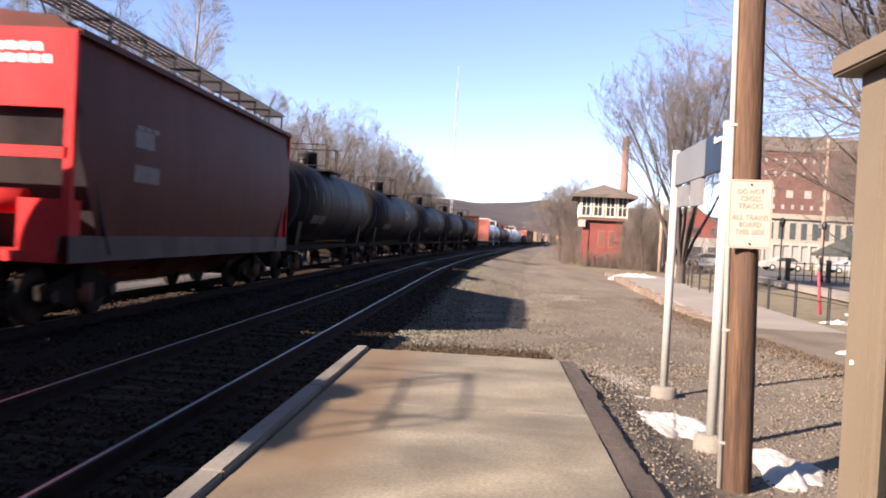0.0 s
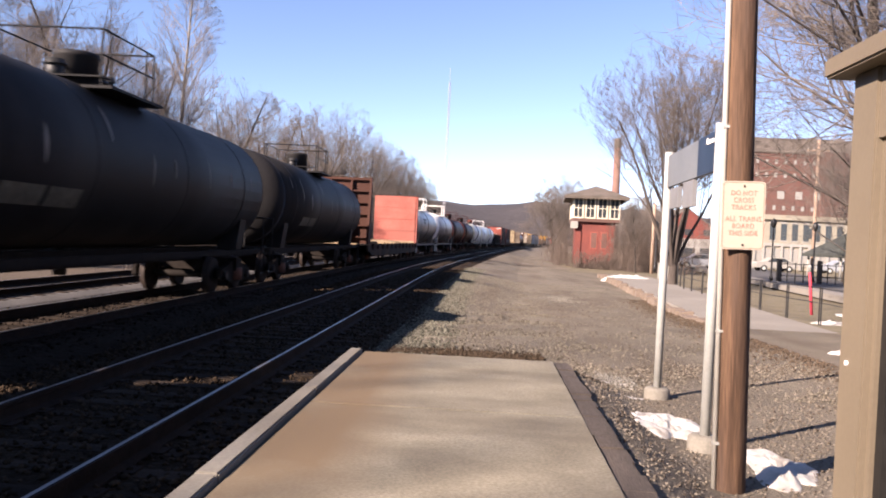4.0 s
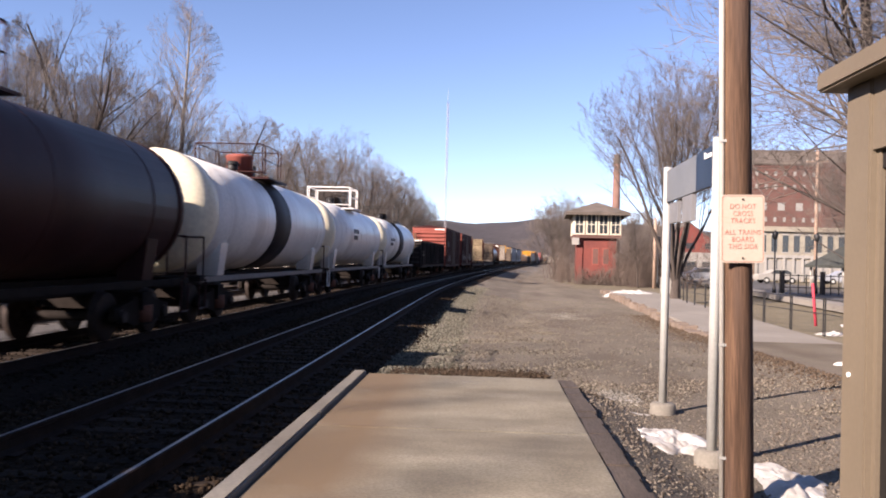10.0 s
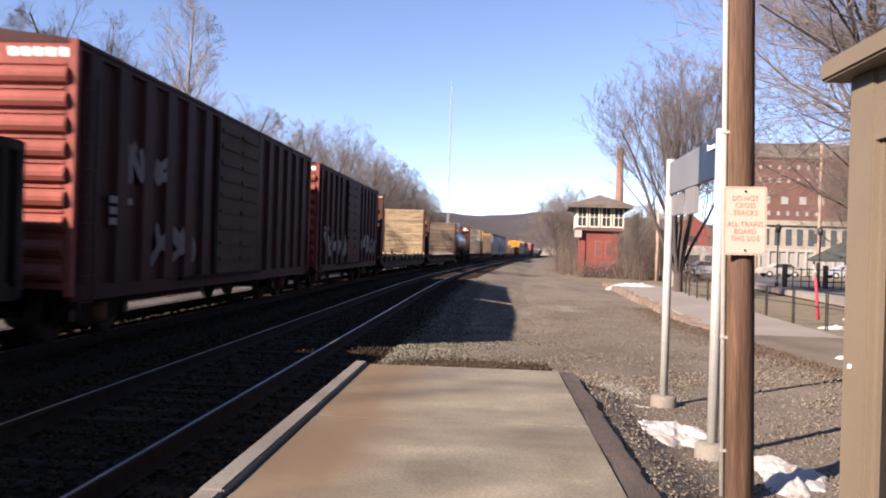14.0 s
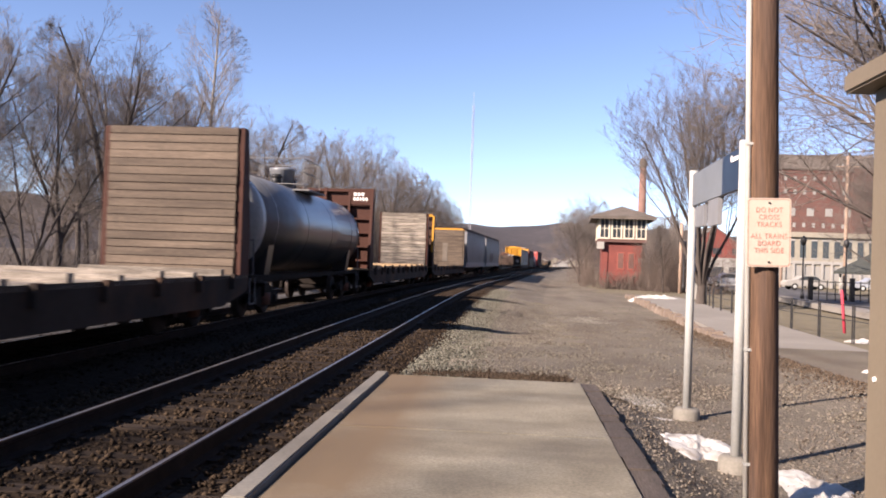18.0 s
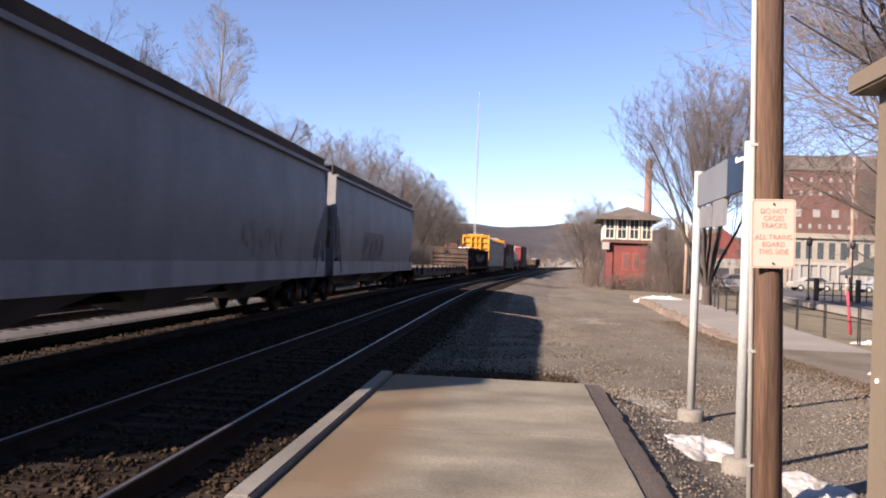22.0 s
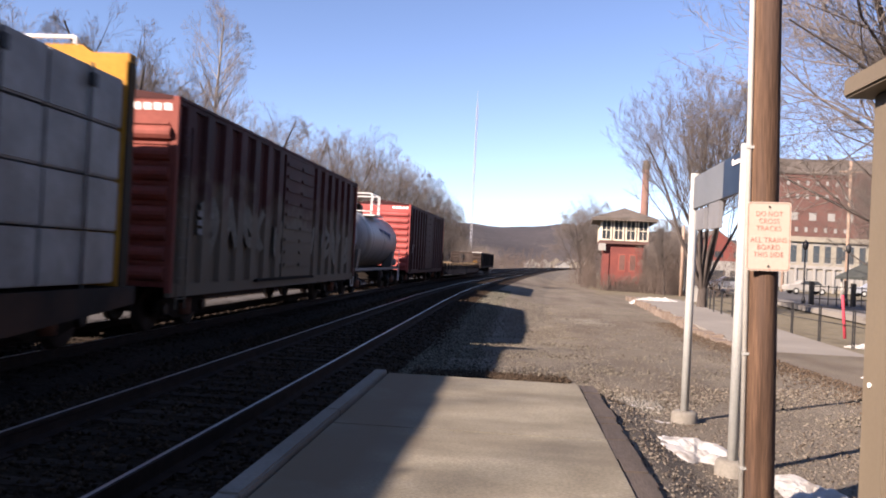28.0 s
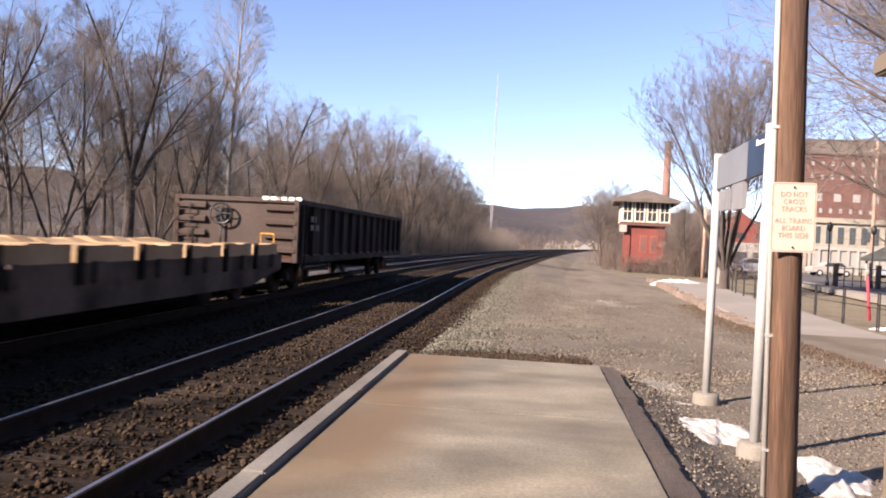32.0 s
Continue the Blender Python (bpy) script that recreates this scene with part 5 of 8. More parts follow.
def hopper_car(L, side_m, end_m, label, walk_m=None, h=4.5, graffiti=None, emblem=None, panel=None):
    car = thing("hopper_car", label, "covered hopper", group="cars of the freight train")
    W, b = 1.55, 1.15
    l = L / 2 - 0.7
    n = 12
    cut = h - 1.75
    def outline(z):
        f = (z - b) / (h - b)
        return W - 0.09 + 0.09 * math.sin(math.pi * min(max((f - 0.02) / 0.9, 0), 1))
    def reach(z):
        return l - 0.08 if z >= cut else l - 0.08 - 1.0 * (cut - z) / (cut - b)
    zs = sorted([b + (h - b) * i / n for i in range(n + 1)] + [cut])
    e = l - 1.1
    for sx in (-1, 1):
        bm = bmesh.new()
        rows = [[bm.verts.new((sx * outline(z), -reach(z) + 2 * reach(z) * k / 6, z)) for k in range(7)] for z in zs]
        for r0, r1 in zip(rows, rows[1:]):
            for k in range(6):
                bm.faces.new((r0[k], r0[k + 1], r1[k + 1], r1[k])).smooth = True
        part("side_sheet", bm, side_m, car)
    bm = bmesh.new()
    prism(bm, [(-W + 0.1, h - 0.02), (-W + 0.35, h + 0.2), (-0.4, h + 0.28), (0.4, h + 0.28), (W - 0.35, h + 0.2), (W - 0.1, h - 0.02)], -l + 0.06, l - 0.06)
    part("roof", bm, side_m, car)
    for sy in (-1, 1):
        bx_w = outline(cut) - 0.01
        box_part("end_panel", end_m, car, -W + 0.1, W - 0.1, min(sy * (l - 0.1), sy * (l - 0.05)), max(sy * (l - 0.1), sy * (l - 0.05)), h - 1.15, h + 0.02)
        bm = bmesh.new()
        pts = [(sy * (l - 0.12), h - 1.1), (sy * (l - 1.25), b - 0.05)]
        v = [bm.verts.new((sx * bx_w, y + dy, z)) for dy in (0, -sy * 0.05) for y, z in pts for sx in (-1, 1)]
        for f in ((0, 1, 3, 2), (4, 6, 7, 5), (0, 4, 5, 1), (2, 3, 7, 6), (0, 2, 6, 4), (1, 5, 7, 3)):
            bm.faces.new([v[i] for i in f])
        # black on the red end paints in the shade of its deep recess
        part("slope_sheet", bm, M["band_black"] if end_m is M["hopper_red"] else end_m, car)
        for sx in (-1, 1):
            box_part("end_block", end_m, car, min(sx * 0.75, sx * (W - 0.12)), max(sx * 0.75, sx * (W - 0.12)), min(sy * (l - 0.5), sy * (l - 0.08)), max(sy * (l - 0.5), sy * (l - 0.08)), 1.16, 1.95)
        for sx in (-1, 1):
            box_part("end_post", end_m, car, min(sx * (W - 0.16), sx * (W - 0.04)), max(sx * (W - 0.16), sx * (W - 0.04)), min(sy * (l - 0.1), sy * l), max(sy * (l - 0.1), sy * l), 1.0, h)
        box_part("end_platform", end_m, car, -W + 0.05, W - 0.05, min(sy * e, sy * l), max(sy * e, sy * l), 1.0, 1.16)
        box_part("end_beam", end_m, car, -W + 0.1, W - 0.1, min(sy * (l - 0.06), sy * l), max(sy * (l - 0.06), sy * l), 2.55, 2.72)
        bm = bmesh.new()
        cy(bm, (-0.6, sy * (l - 0.4), 1.9), (0.7, sy * (l - 0.4), 1.9), 0.2, n=12)
        part("air_reservoir", bm, end_m, car)
        end_ladder(car, sy * (l + 0.04), -W + 0.05, -W + 0.45, 0.6, h, 11, end_m)
        bars(car, 0.35, -l + 0.048, h - 0.32, 0.85, 0.12, [[0.15, 0.15, 0.15, 0.15], [0.14, 0.14, 0.14, 0.14, 0.14]], M["letter_white"], "end") if sy < 0 and end_m is M["hopper_red"] else None
    for k in range(3):
        y = -e * 0.66 + k * e * 0.66
        bm = bmesh.new()
        v = []
        for (hx, hy, z) in ((1.3, e * 0.3, b), (0.35, 0.5, 0.42)):
            v += [bm.verts.new((sx * hx, y + sy * hy, z)) for sx, sy in ((-1, -1), (1, -1), (1, 1), (-1, 1))]
        for f in ((0, 1, 2, 3), (7, 6, 5, 4), (0, 4, 5, 1), (1, 5, 6, 2), (2, 6, 7, 3), (3, 7, 4, 0)):
            bm.faces.new([v[i] for i in f])
        part("discharge_hopper", bm, side_m, car)
    for sx in (-1, 1):
        pale = side_m is M["hopper_white"]
        box_part("side_sill", M["hopper_pale"] if pale else M["hopper_sill"], car, min(sx * (W - 0.2), sx * (W - 0.03)), max(sx * (W - 0.2), sx * (W - 0.03)), -l, l, b - 0.14, b + (0.34 if pale else 0.26))
        box_part("roof_eave", side_m, car, min(sx * (W - 0.14), sx * (W + 0.01)), max(sx * (W - 0.14), sx * (W + 0.01)), -l + 0.04, l - 0.04, h - 0.07, h + 0.03)
        if pale:
            wk = part("roof_walk", made(bx, sx * 0.95 - 0.3, sx * 0.95 + 0.3, -l, l, h + 0.32, h + 0.36), walk_m, car, "raised metal roof walk")
            for k in range(12):
                y = -l + 0.2 + k * (2 * l - 0.4) / 11
                box_part("walk_bracket", walk_m, wk, sx * 0.95 - 0.28, sx * 0.95 + 0.28, y, y + 0.05, h, h + 0.32)
        else:
            bm = bmesh.new()
            for k in range(6):
                x = sx * 0.98 - 0.3 + 0.12 * k
                bx(bm, x - 0.022, x + 0.022, -l - 0.1, l + 0.1, h + 0.56, h + 0.6)
            for k in range(60):
                y = -l - 0.1 + k * (2 * l + 0.2) / 59
                bx(bm, sx * 0.98 - 0.32, sx * 0.98 + 0.32, y - 0.012, y + 0.012, h + 0.555, h + 0.585)
            wk = part("roof_walk", bm, walk_m, car, "raised open grating of the roof walk")
            for k in range(10):
                y = -l + 0.15 + k * (2 * l - 0.3) / 9
                bm = bmesh.new()
                bx(bm, sx * 0.98 - 0.32, sx * 0.98 + 0.32, y - 0.02, y + 0.02, h + 0.5, h + 0.555)
                for e2 in (-0.3, 0.3):
                    bx(bm, sx * 0.98 + e2 - 0.02, sx * 0.98 + e2 + 0.02, y - 0.02, y + 0.02, h, h + 0.5)
                part("walk_bracket", bm, M["black_metal"], wk)
    if walk_m is M["gon_brown"]:
        for sx in (-1, 1):
            box_part("roof_edge_plate", walk_m, car, min(sx * (W - 0.2), sx * (W - 0.16)), max(sx * (W - 0.2), sx * (W - 0.16)), -l, l, h + 0.03, h + 0.36)
    box_part("roof_hatch", side_m, car, -0.35, 0.35, -e, e, h + 0.22, h + 0.36)
    box_part("centre_sill", M["truck"], car, -0.3, 0.3, -L / 2 + 0.35, L / 2 - 0.35, 0.65, 1.0)
    bars(car, W - 0.02, -e + 1.0, 3.1, 1.1, 0.24, [[0.25, 0.25, 0.2], [0.3, 0.3]], M["tag_pale"] if emblem else M["letter_grey"])
    if end_m is M["hopper_red"]:
        for z0, n2 in ((2.95, 3), (2.35, 4)):
            v = [(outline(z) + 0.006, y, z) for z in (z0, z0 + 0.3) for y in (-l + 2.0, -l + 2.0 + 0.26 * n2)]
            part("stencil", raw_mesh("stencil", v, [(0, 1, 3, 2)], M["hopper_label"]), None, car, "faded pale stencil panel")
    for name, rows, m in (("emblem", emblem, M["emblem"]), ("painted_panel", panel, M["tag_maroon"])):
        if rows:
            zz = np.linspace(rows[0][0], rows[-1][0], 9)
            ya, yb = (np.interp(zz, [r[0] for r in rows], [r[k] for r in rows]) for k in (1, 2))
            v = [(outline(z) + 0.006, y, z) for z, p, q in zip(zz, ya, yb) for y in (p, q)]
            part(name, raw_mesh(name, v, [(2 * k, 2 * k + 1, 2 * k + 3, 2 * k + 2) for k in range(8)], m), None, car, "faded dark painted shape")
    if graffiti:
        for y, z, w, hg, gm, seed in graffiti:
            tag_blob(car, 0.012, y, z, w, hg, gm, seed, curve=lambda q: outline(min(q, h)))
    add_running_gear(car, L, 2.2)
    return car


def low_flat(L, label, deck_m, dk=1.12, chunks=None, side=None):
    car = thing("flatcar", label, "flatcar", group="cars of the freight train")
    W = 1.45
    l = L / 2 - 0.6
    sm = side or M["flat_side"]
    deep = 0.34 if chunks else 0.2
    for k in range(22):
        a, b2 = -l + 2 * l * k / 22, -l + 2 * l * (k + 1) / 22
        box_part("deck_board", deck_m, car, -W, W, a + 0.01, b2 - 0.01, dk - 0.07, dk + 0.012 * (k % 2))
    for sx in (-1, 1):
        bm = bmesh.new()
        prism(bm, [(-l, dk), (l, dk), (l, dk - 0.34), (l * 0.84, dk - 0.34 - deep), (-l * 0.84, dk - 0.34 - deep), (-l, dk - 0.34)], min(sx * (W - 0.02), sx * (W + 0.06)), max(sx * (W - 0.02), sx * (W + 0.06)), "x")
        part("side_sill", bm, sm, car)
        for k in range(14):
            y = -l + 0.8 + k * (2 * l - 1.6) / 13
            box_part("stake_pocket", sm, car, min(sx * (W + 0.06), sx * (W + 0.14)), max(sx * (W + 0.06), sx * (W + 0.14)), y - 0.09, y + 0.09, dk - 0.28, dk + 0.02)
    if not chunks:
        for k in range(13):
            y = -l + 0.5 + k * (2 * l - 1.0) / 12
            box_part("stake", M["truck"], car, W + 0.062, W + 0.13, y - 0.06, y + 0.06, dk - 0.25, dk + 0.17, "short dark stake standing above the deck edge")
        box_part("brake_box", M["truck"], car, W + 0.062, W + 0.16, -l + 2.2, -l + 2.55, dk - 0.45, dk + 0.22, "dark steel box on the deck edge", bevel=0.02)
    if chunks:
        rng = random.Random(chunks)
        pitch = (2 * l - 0.4) / 15
        for k in range(15):
            y = -l + 0.2 + k * pitch
            hh = rng.uniform(0.19, 0.22)
            for q in (0.22, 0.5, 0.78):
                c, up = y + pitch * q + rng.uniform(-0.02, 0.02), rng.uniform(0.02, 0.07)
                bm = bmesh.new()
                prism(bm, [(-W - 0.04, dk), (-W - 0.04, dk + hh + up), (-W + 0.2, dk + hh + up), (-W + 0.45, dk + hh * 0.8), (W - 0.45, dk + hh * 0.8), (W - 0.2, dk + hh + up), (W + 0.04, dk + hh + up), (W + 0.04, dk)], c - 0.26, c + 0.26, "y")
                part("load_cradle", bm, M["deck_yellow"], car, "weathered yellow cradle bolted to the deck")
            for sx in (-1, 1):
                box_part("stake", M["truck"], car, min(sx * (W + 0.052), sx * (W + 0.12)), max(sx * (W + 0.052), sx * (W + 0.12)), y - 0.06, y + 0.06, dk - 0.3, dk + hh + 0.06)
    box_part("centre_sill", M["truck"], car, -0.4, 0.4, -L / 2 + 0.3, L / 2 - 0.3, 0.55, dk - 0.07)
    for sy in (-1, 1):
        bm = bmesh.new()
        y = sy * (l + 0.05)
        path_tube(bm, [(1.3, y, dk - 0.2), (1.3, y, dk + 0.5), (1.0, y, dk + 0.5), (1.0, y, dk - 0.2)], 0.02)
        part("grab_iron", bm, M["yellow"] if chunks else M["truck"], car)
        tube_part("brake_stand", M["truck"], car, (-0.6, y, dk - 0.2), (-0.6, y, dk + 0.6), 0.03)
    add_running_gear(car, L, 2.4)
    return car


def lumber_car(L, label):
    """Centre-beam flat loaded with white-wrapped lumber between yellow end bulkheads."""
    car = thing("lumber_flatcar", label, "flatcar", group="cars of the freight train")
    W, dk, top = 1.5, 1.0, 4.62
    l = L / 2 - 0.7
    box_part("deck", M["flat_side"], car, -W, W, -l, l, dk - 0.2, dk)
    box_part("centre_sill", M["truck"], car, -0.4, 0.4, -L / 2 + 0.3, L / 2 - 0.3, 0.5, dk - 0.2)
    for sx in (-1, 1):
        bm = bmesh.new()
        prism(bm, [(-l, dk), (l, dk), (l, dk - 0.3), (l * 0.7, dk - 0.55), (-l * 0.7, dk - 0.55), (-l, dk - 0.3)], min(sx * (W - 0.06), sx * (W + 0.02)), max(sx * (W - 0.06), sx * (W + 0.02)), "x")
        part("side_sill", bm, M["flat_side"], car)
    rng = random.Random(11)
    cols, tiers = 10, [0.82, 0.82, 0.82, 0.82]
    step = (2 * l - 1.33) / cols
    for sx in (-1, 1):
        for c in range(cols):
            z = dk + 0.06
            y0 = -l + 0.8 + c * step
            for k, hh in enumerate(tiers):
                o = rng.uniform(-0.02, 0.02)
                bm = bmesh.new()
                bx(bm, min(sx * 0.14, sx * (W - 0.06 + o)), max(sx * 0.14, sx * (W - 0.06 + o)), y0 + 0.02, y0 + step - 0.02, z, z + hh - 0.03)
                part("lumber_pack", bm, M["wrap"], car, "lumber pack in dirty white wrapping", bevel=0.025)
                z += hh
            box_part("tie_strap", M["black_metal"], car, min(sx * (W - 0.04), sx * (W - 0.025)), max(sx * (W - 0.04), sx * (W - 0.025)), y0 + step * 0.5 - 0.025, y0 + step * 0.5 + 0.025, dk, z)
            box_part("winch", M["black_metal"], car, min(sx * (W - 0.04), sx * (W + 0.03)), max(sx * (W - 0.04), sx * (W + 0.03)), y0 + step * 0.5 - 0.06, y0 + step * 0.5 + 0.06, z - 0.35, z - 0.16)
    box_part("centre_beam", M["yellow"], car, -0.1, 0.1, -l + 0.3, l - 0.3, dk, top)
    for sy in (-1, 1):
        y = sy * l
        face = y - sy * 0.45
        box_part("bulkhead_plate", M["yellow"], car, -W + 0.06, W - 0.06, min(face, face - sy * 0.05), max(face, face - sy * 0.05), dk, top)
        for xx in (-W + 0.1, -0.5, 0.5, W - 0.1):
            bm = bmesh.new()
            foot = face + sy * 0.26 if sy > 0 else y
            prism(bm, [(face, dk), (foot, dk), (foot, dk + 0.6), (face + sy * 0.2, top + 0.12), (face, top + 0.12)], xx - 0.07, xx + 0.07, "x")
            # far ribs take the yellow with shade mixed into it
            part("bulkhead_rib", bm, M["yellow_shade_soiled"] if sy > 0 else M["yellow"], car)
        for k in range(6):
            z = dk + 0.3 + k * (top - dk - 0.4) / 5
            box_part("bulkhead_shelf", M["yellow"], car, -W + 0.1, W - 0.1, min(face, face + sy * 0.2), max(face, face + sy * 0.2), z - 0.05, z + 0.05)
        bm = bmesh.new()
        prism(bm, [(-W + 0.03, top), (-W + 0.03, top + 0.14), (-W + 0.6, top + 0.14), (-W + 0.75, top + 0.26), (W - 0.75, top + 0.26), (W - 0.6, top + 0.14), (W - 0.03, top + 0.14), (W - 0.03, top)], min(face - sy * 0.05, face + sy * 0.2), max(face - sy * 0.05, face + sy * 0.2))
        part("bulkhead_cap", bm, M["yellow"], car)
    bm = bmesh.new()
    path_tube(bm, [(-0.5, l - 0.4, top + 0.2), (-0.5, l - 0.4, top + 0.4), (0.6, l - 0.4, top + 0.4), (0.6, l - 0.4, top + 0.2)], 0.03)
    part("top_handrail", bm, M["letter_white"], car)
    add_running_gear(car, L, 2.4)
    return car


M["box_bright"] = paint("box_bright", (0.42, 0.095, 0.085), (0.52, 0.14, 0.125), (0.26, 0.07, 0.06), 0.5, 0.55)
# dark brown stands for the shaded faces of a yellow bulkhead
M["bulk_shaded"] = paint("bulk_shaded", (0.06, 0.034, 0.026), (0.09, 0.05, 0.036), (0.04, 0.024, 0.02), 0.6, 0.65)
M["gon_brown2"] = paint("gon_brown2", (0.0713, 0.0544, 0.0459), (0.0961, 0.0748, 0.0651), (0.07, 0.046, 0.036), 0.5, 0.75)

blk = "black tank car with faded white stencils and weathered shell"
mk = [(-4.6, 1.86, 2.3, 0.3, [[0.5, 0.42]])]
wht = "white tank car streaked with rusty dirt"
#            near end of each car along the line at 0 s, and the car
TRAIN = []


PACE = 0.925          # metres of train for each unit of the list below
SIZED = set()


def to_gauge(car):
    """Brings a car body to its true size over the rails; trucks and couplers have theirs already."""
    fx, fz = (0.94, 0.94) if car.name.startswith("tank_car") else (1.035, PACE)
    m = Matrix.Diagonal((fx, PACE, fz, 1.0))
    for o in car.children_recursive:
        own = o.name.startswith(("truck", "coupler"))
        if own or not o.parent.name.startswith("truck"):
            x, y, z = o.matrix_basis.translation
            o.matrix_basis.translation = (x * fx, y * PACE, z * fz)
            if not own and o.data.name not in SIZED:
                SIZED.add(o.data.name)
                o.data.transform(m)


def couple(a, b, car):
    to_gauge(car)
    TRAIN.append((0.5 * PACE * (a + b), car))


couple(-7.0, 10.9, tank_car(17.9, M["tank_black"], label="black tank car running ahead of the brown hopper", R=1.5, zc=2.66))
couple(11.0, 25.0, hopper_car(14.0, M["hopper_brown_shaded"], M["hopper_red"], "covered hopper with red end, shade-darkened brown sides and raised roof walk", M["plate_pale"], h=4.45))
couple(25.2, 42.0, tank_car(16.8, M["tank_black"], label=blk, marks=mk, scuffs=9, R=1.5, zc=2.66))
couple(42.0, 60.5, tank_car(18.5, M["tank_black"], label=blk, marks=mk, scuffs=9, graffiti=(3.0, 2.4, 2.2, 1.3, M["letter_grey"], 3), R=1.5, zc=2.66))
couple(60.5, 78.7, tank_car(18.2, M["tank_black"], label=blk, marks=mk, scuffs=9, graffiti=(4.6, 2.2, 1.0, 1.5, M["letter_white"], 9), R=1.5, zc=2.66))
couple(78.7, 96.9, tank_car(18.2, M["tank_black"], label=blk, marks=mk, scuffs=9, R=1.5, zc=2.66))
couple(96.9, 114.6, tank_car(17.7, M["tank_black"], label=blk, marks=mk, scuffs=9, R=1.5, zc=2.66))
couple(114.6, 137.0, bulkhead_flat(22.4, M["bulk_brown"], M["bulk_red"], M["bulk_red"], M["deck"], "empty bulkhead flatcar with brown ribbed end and faded red plank bulkhead", hb=4.7, far_h=4.75, planks=4, number=False))
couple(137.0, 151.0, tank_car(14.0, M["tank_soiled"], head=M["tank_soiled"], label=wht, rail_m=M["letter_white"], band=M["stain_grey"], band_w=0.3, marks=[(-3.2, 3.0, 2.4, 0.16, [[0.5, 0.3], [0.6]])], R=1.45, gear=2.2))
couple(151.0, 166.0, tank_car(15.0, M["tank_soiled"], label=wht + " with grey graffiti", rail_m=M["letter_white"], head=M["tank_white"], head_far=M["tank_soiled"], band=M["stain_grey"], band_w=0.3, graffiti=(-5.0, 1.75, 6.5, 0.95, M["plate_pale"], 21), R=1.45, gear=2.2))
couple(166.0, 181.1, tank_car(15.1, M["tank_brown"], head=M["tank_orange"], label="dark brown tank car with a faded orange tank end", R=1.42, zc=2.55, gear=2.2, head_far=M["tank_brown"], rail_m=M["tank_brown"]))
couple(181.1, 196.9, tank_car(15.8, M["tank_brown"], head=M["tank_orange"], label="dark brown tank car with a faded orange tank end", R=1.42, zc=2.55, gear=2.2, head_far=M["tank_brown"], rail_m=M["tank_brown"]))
couple(196.9, 211.8, tank_car(14.9, M["tank_white"], head=M["tank_cream"], band=M["band_black"], label="white tank car with cream end, dark band and red-brown dome", dome_m=M["box_red"], R=1.45, gear=2.2, head_far=M["tank_white"], rail_m=M["tank_brown"]))
couple(211.8, 227.0, tank_car(15.2, M["tank_white"], head=M["tank_cream"], label=wht + " with pale railing", rail_m=M["letter_white"], R=1.45, gear=2.2, head_far=M["tank_white"], scuffs=3, marks=[(-2.0, 2.7, 2.2, 0.2, [[0.3, 0.3], [0.5]])]))
couple(227.0, 241.7, tank_car(14.7, M["tank_white"], head=M["tank_cream"], band=M["band_black"], label="white tank car with cream end and dark middle band", R=1.45, gear=2.2, head_far=M["tank_white"], rail_m=M["black_metal"], marks=[(-4.6, 2.6, 2.2, 0.18, [[0.3, 0.4], [0.5]])]))
couple(242.0, 260.2, gondola(18.2, M["gon_shaded"], M["gon_shaded"], "dark weathered gondola with a load of rusty steel frames", h=2.95, load="scrap", ribs=14))
couple(260.2, 277.5, boxcar(17.3, M["box_red"], M["box_red_shaded"], "oxide red ribbed boxcar with a grey-stained door", graffiti=[(-6.3, 2.6, 2.2, 1.0, M["tag_grey"], 31), (-5.2, 1.2, 2.5, 0.9, M["tag_grey"], 32)], door_m=M["gon_brown"], h=4.68))
couple(277.5, 293.6, boxcar(16.1, M["box_red"], M["box_red_shaded"], "red ribbed boxcar with shade-darkened sides and white graffiti along the bottom", graffiti=[(-6.5, 1.15, 5.2, 1.25, M["letter_grey"], 41), (2.0, 1.15, 5.2, 1.25, M["letter_grey"], 42)], h=4.68))
couple(293.6, 315.4, bulkhead_flat(21.8, M["bulk_brown"], M["plank_tan"], M["bulk_brown"], M["deck_yellow"], "empty bulkhead flatcar with a tan plank bulkhead and yellow deck", hb=4.5, far_h=4.7, planks=24, top_m=M["deck"], boards=0.16, stakes=True))
couple(315.4, 340.2, bulkhead_flat(24.8, M["bulk_brown"], M["plank_brown"], M["bulk_brown"], M["plank_grey"], "empty brown bulkhead flatcar with weathered plank bulkhead", hb=4.35, far_h=4.58, planks=18))
couple(340.2, 355.3, tank_car(15.1, M["tank_grey"], head=M["tank_grey_lit"], head_far=M["tank_grey"], label="grey tank car with a black lower half and top railing", rail_m=M["letter_grey"], R=1.42, zc=2.5, gear=2.2))
couple(355.5, 377.2, bulkhead_flat(21.7, M["bulk_brown"], M["plank_grey"], M["bulk_brown"], M["deck_yellow"], "empty bulkhead flatcar with brown ends and grey plank bulkhead", hb=4.75, far_h=4.78, planks=17, boards=0.1))
couple(377.2, 398.9, bulkhead_flat(21.7, M["bulk_shaded"], M["plank_brown"], M["plank_brown"], M["plank_brown"], "empty flatcar with yellow-topped bulkheads, far one brown, near one shade-darkened", hb=4.72, far_h=4.52, planks=24, top_m=M["yellow"], number=False, patch=True, gable=True))
couple(398.9, 419.6, hopper_car(20.7, M["hopper_white"], M["hopper_white"], "dirty white covered hopper with faint graffiti", M["gon_brown"], h=4.45, graffiti=[(1.5, 1.6, 3.2, 0.9, M["tag_pale"], 51)], emblem=[(1.58, 8.15, 8.9), (1.9, 8.05, 9.5), (2.5, 8.35, 9.55), (2.9, 8.8, 9.55), (3.25, 9.25, 9.5)]))
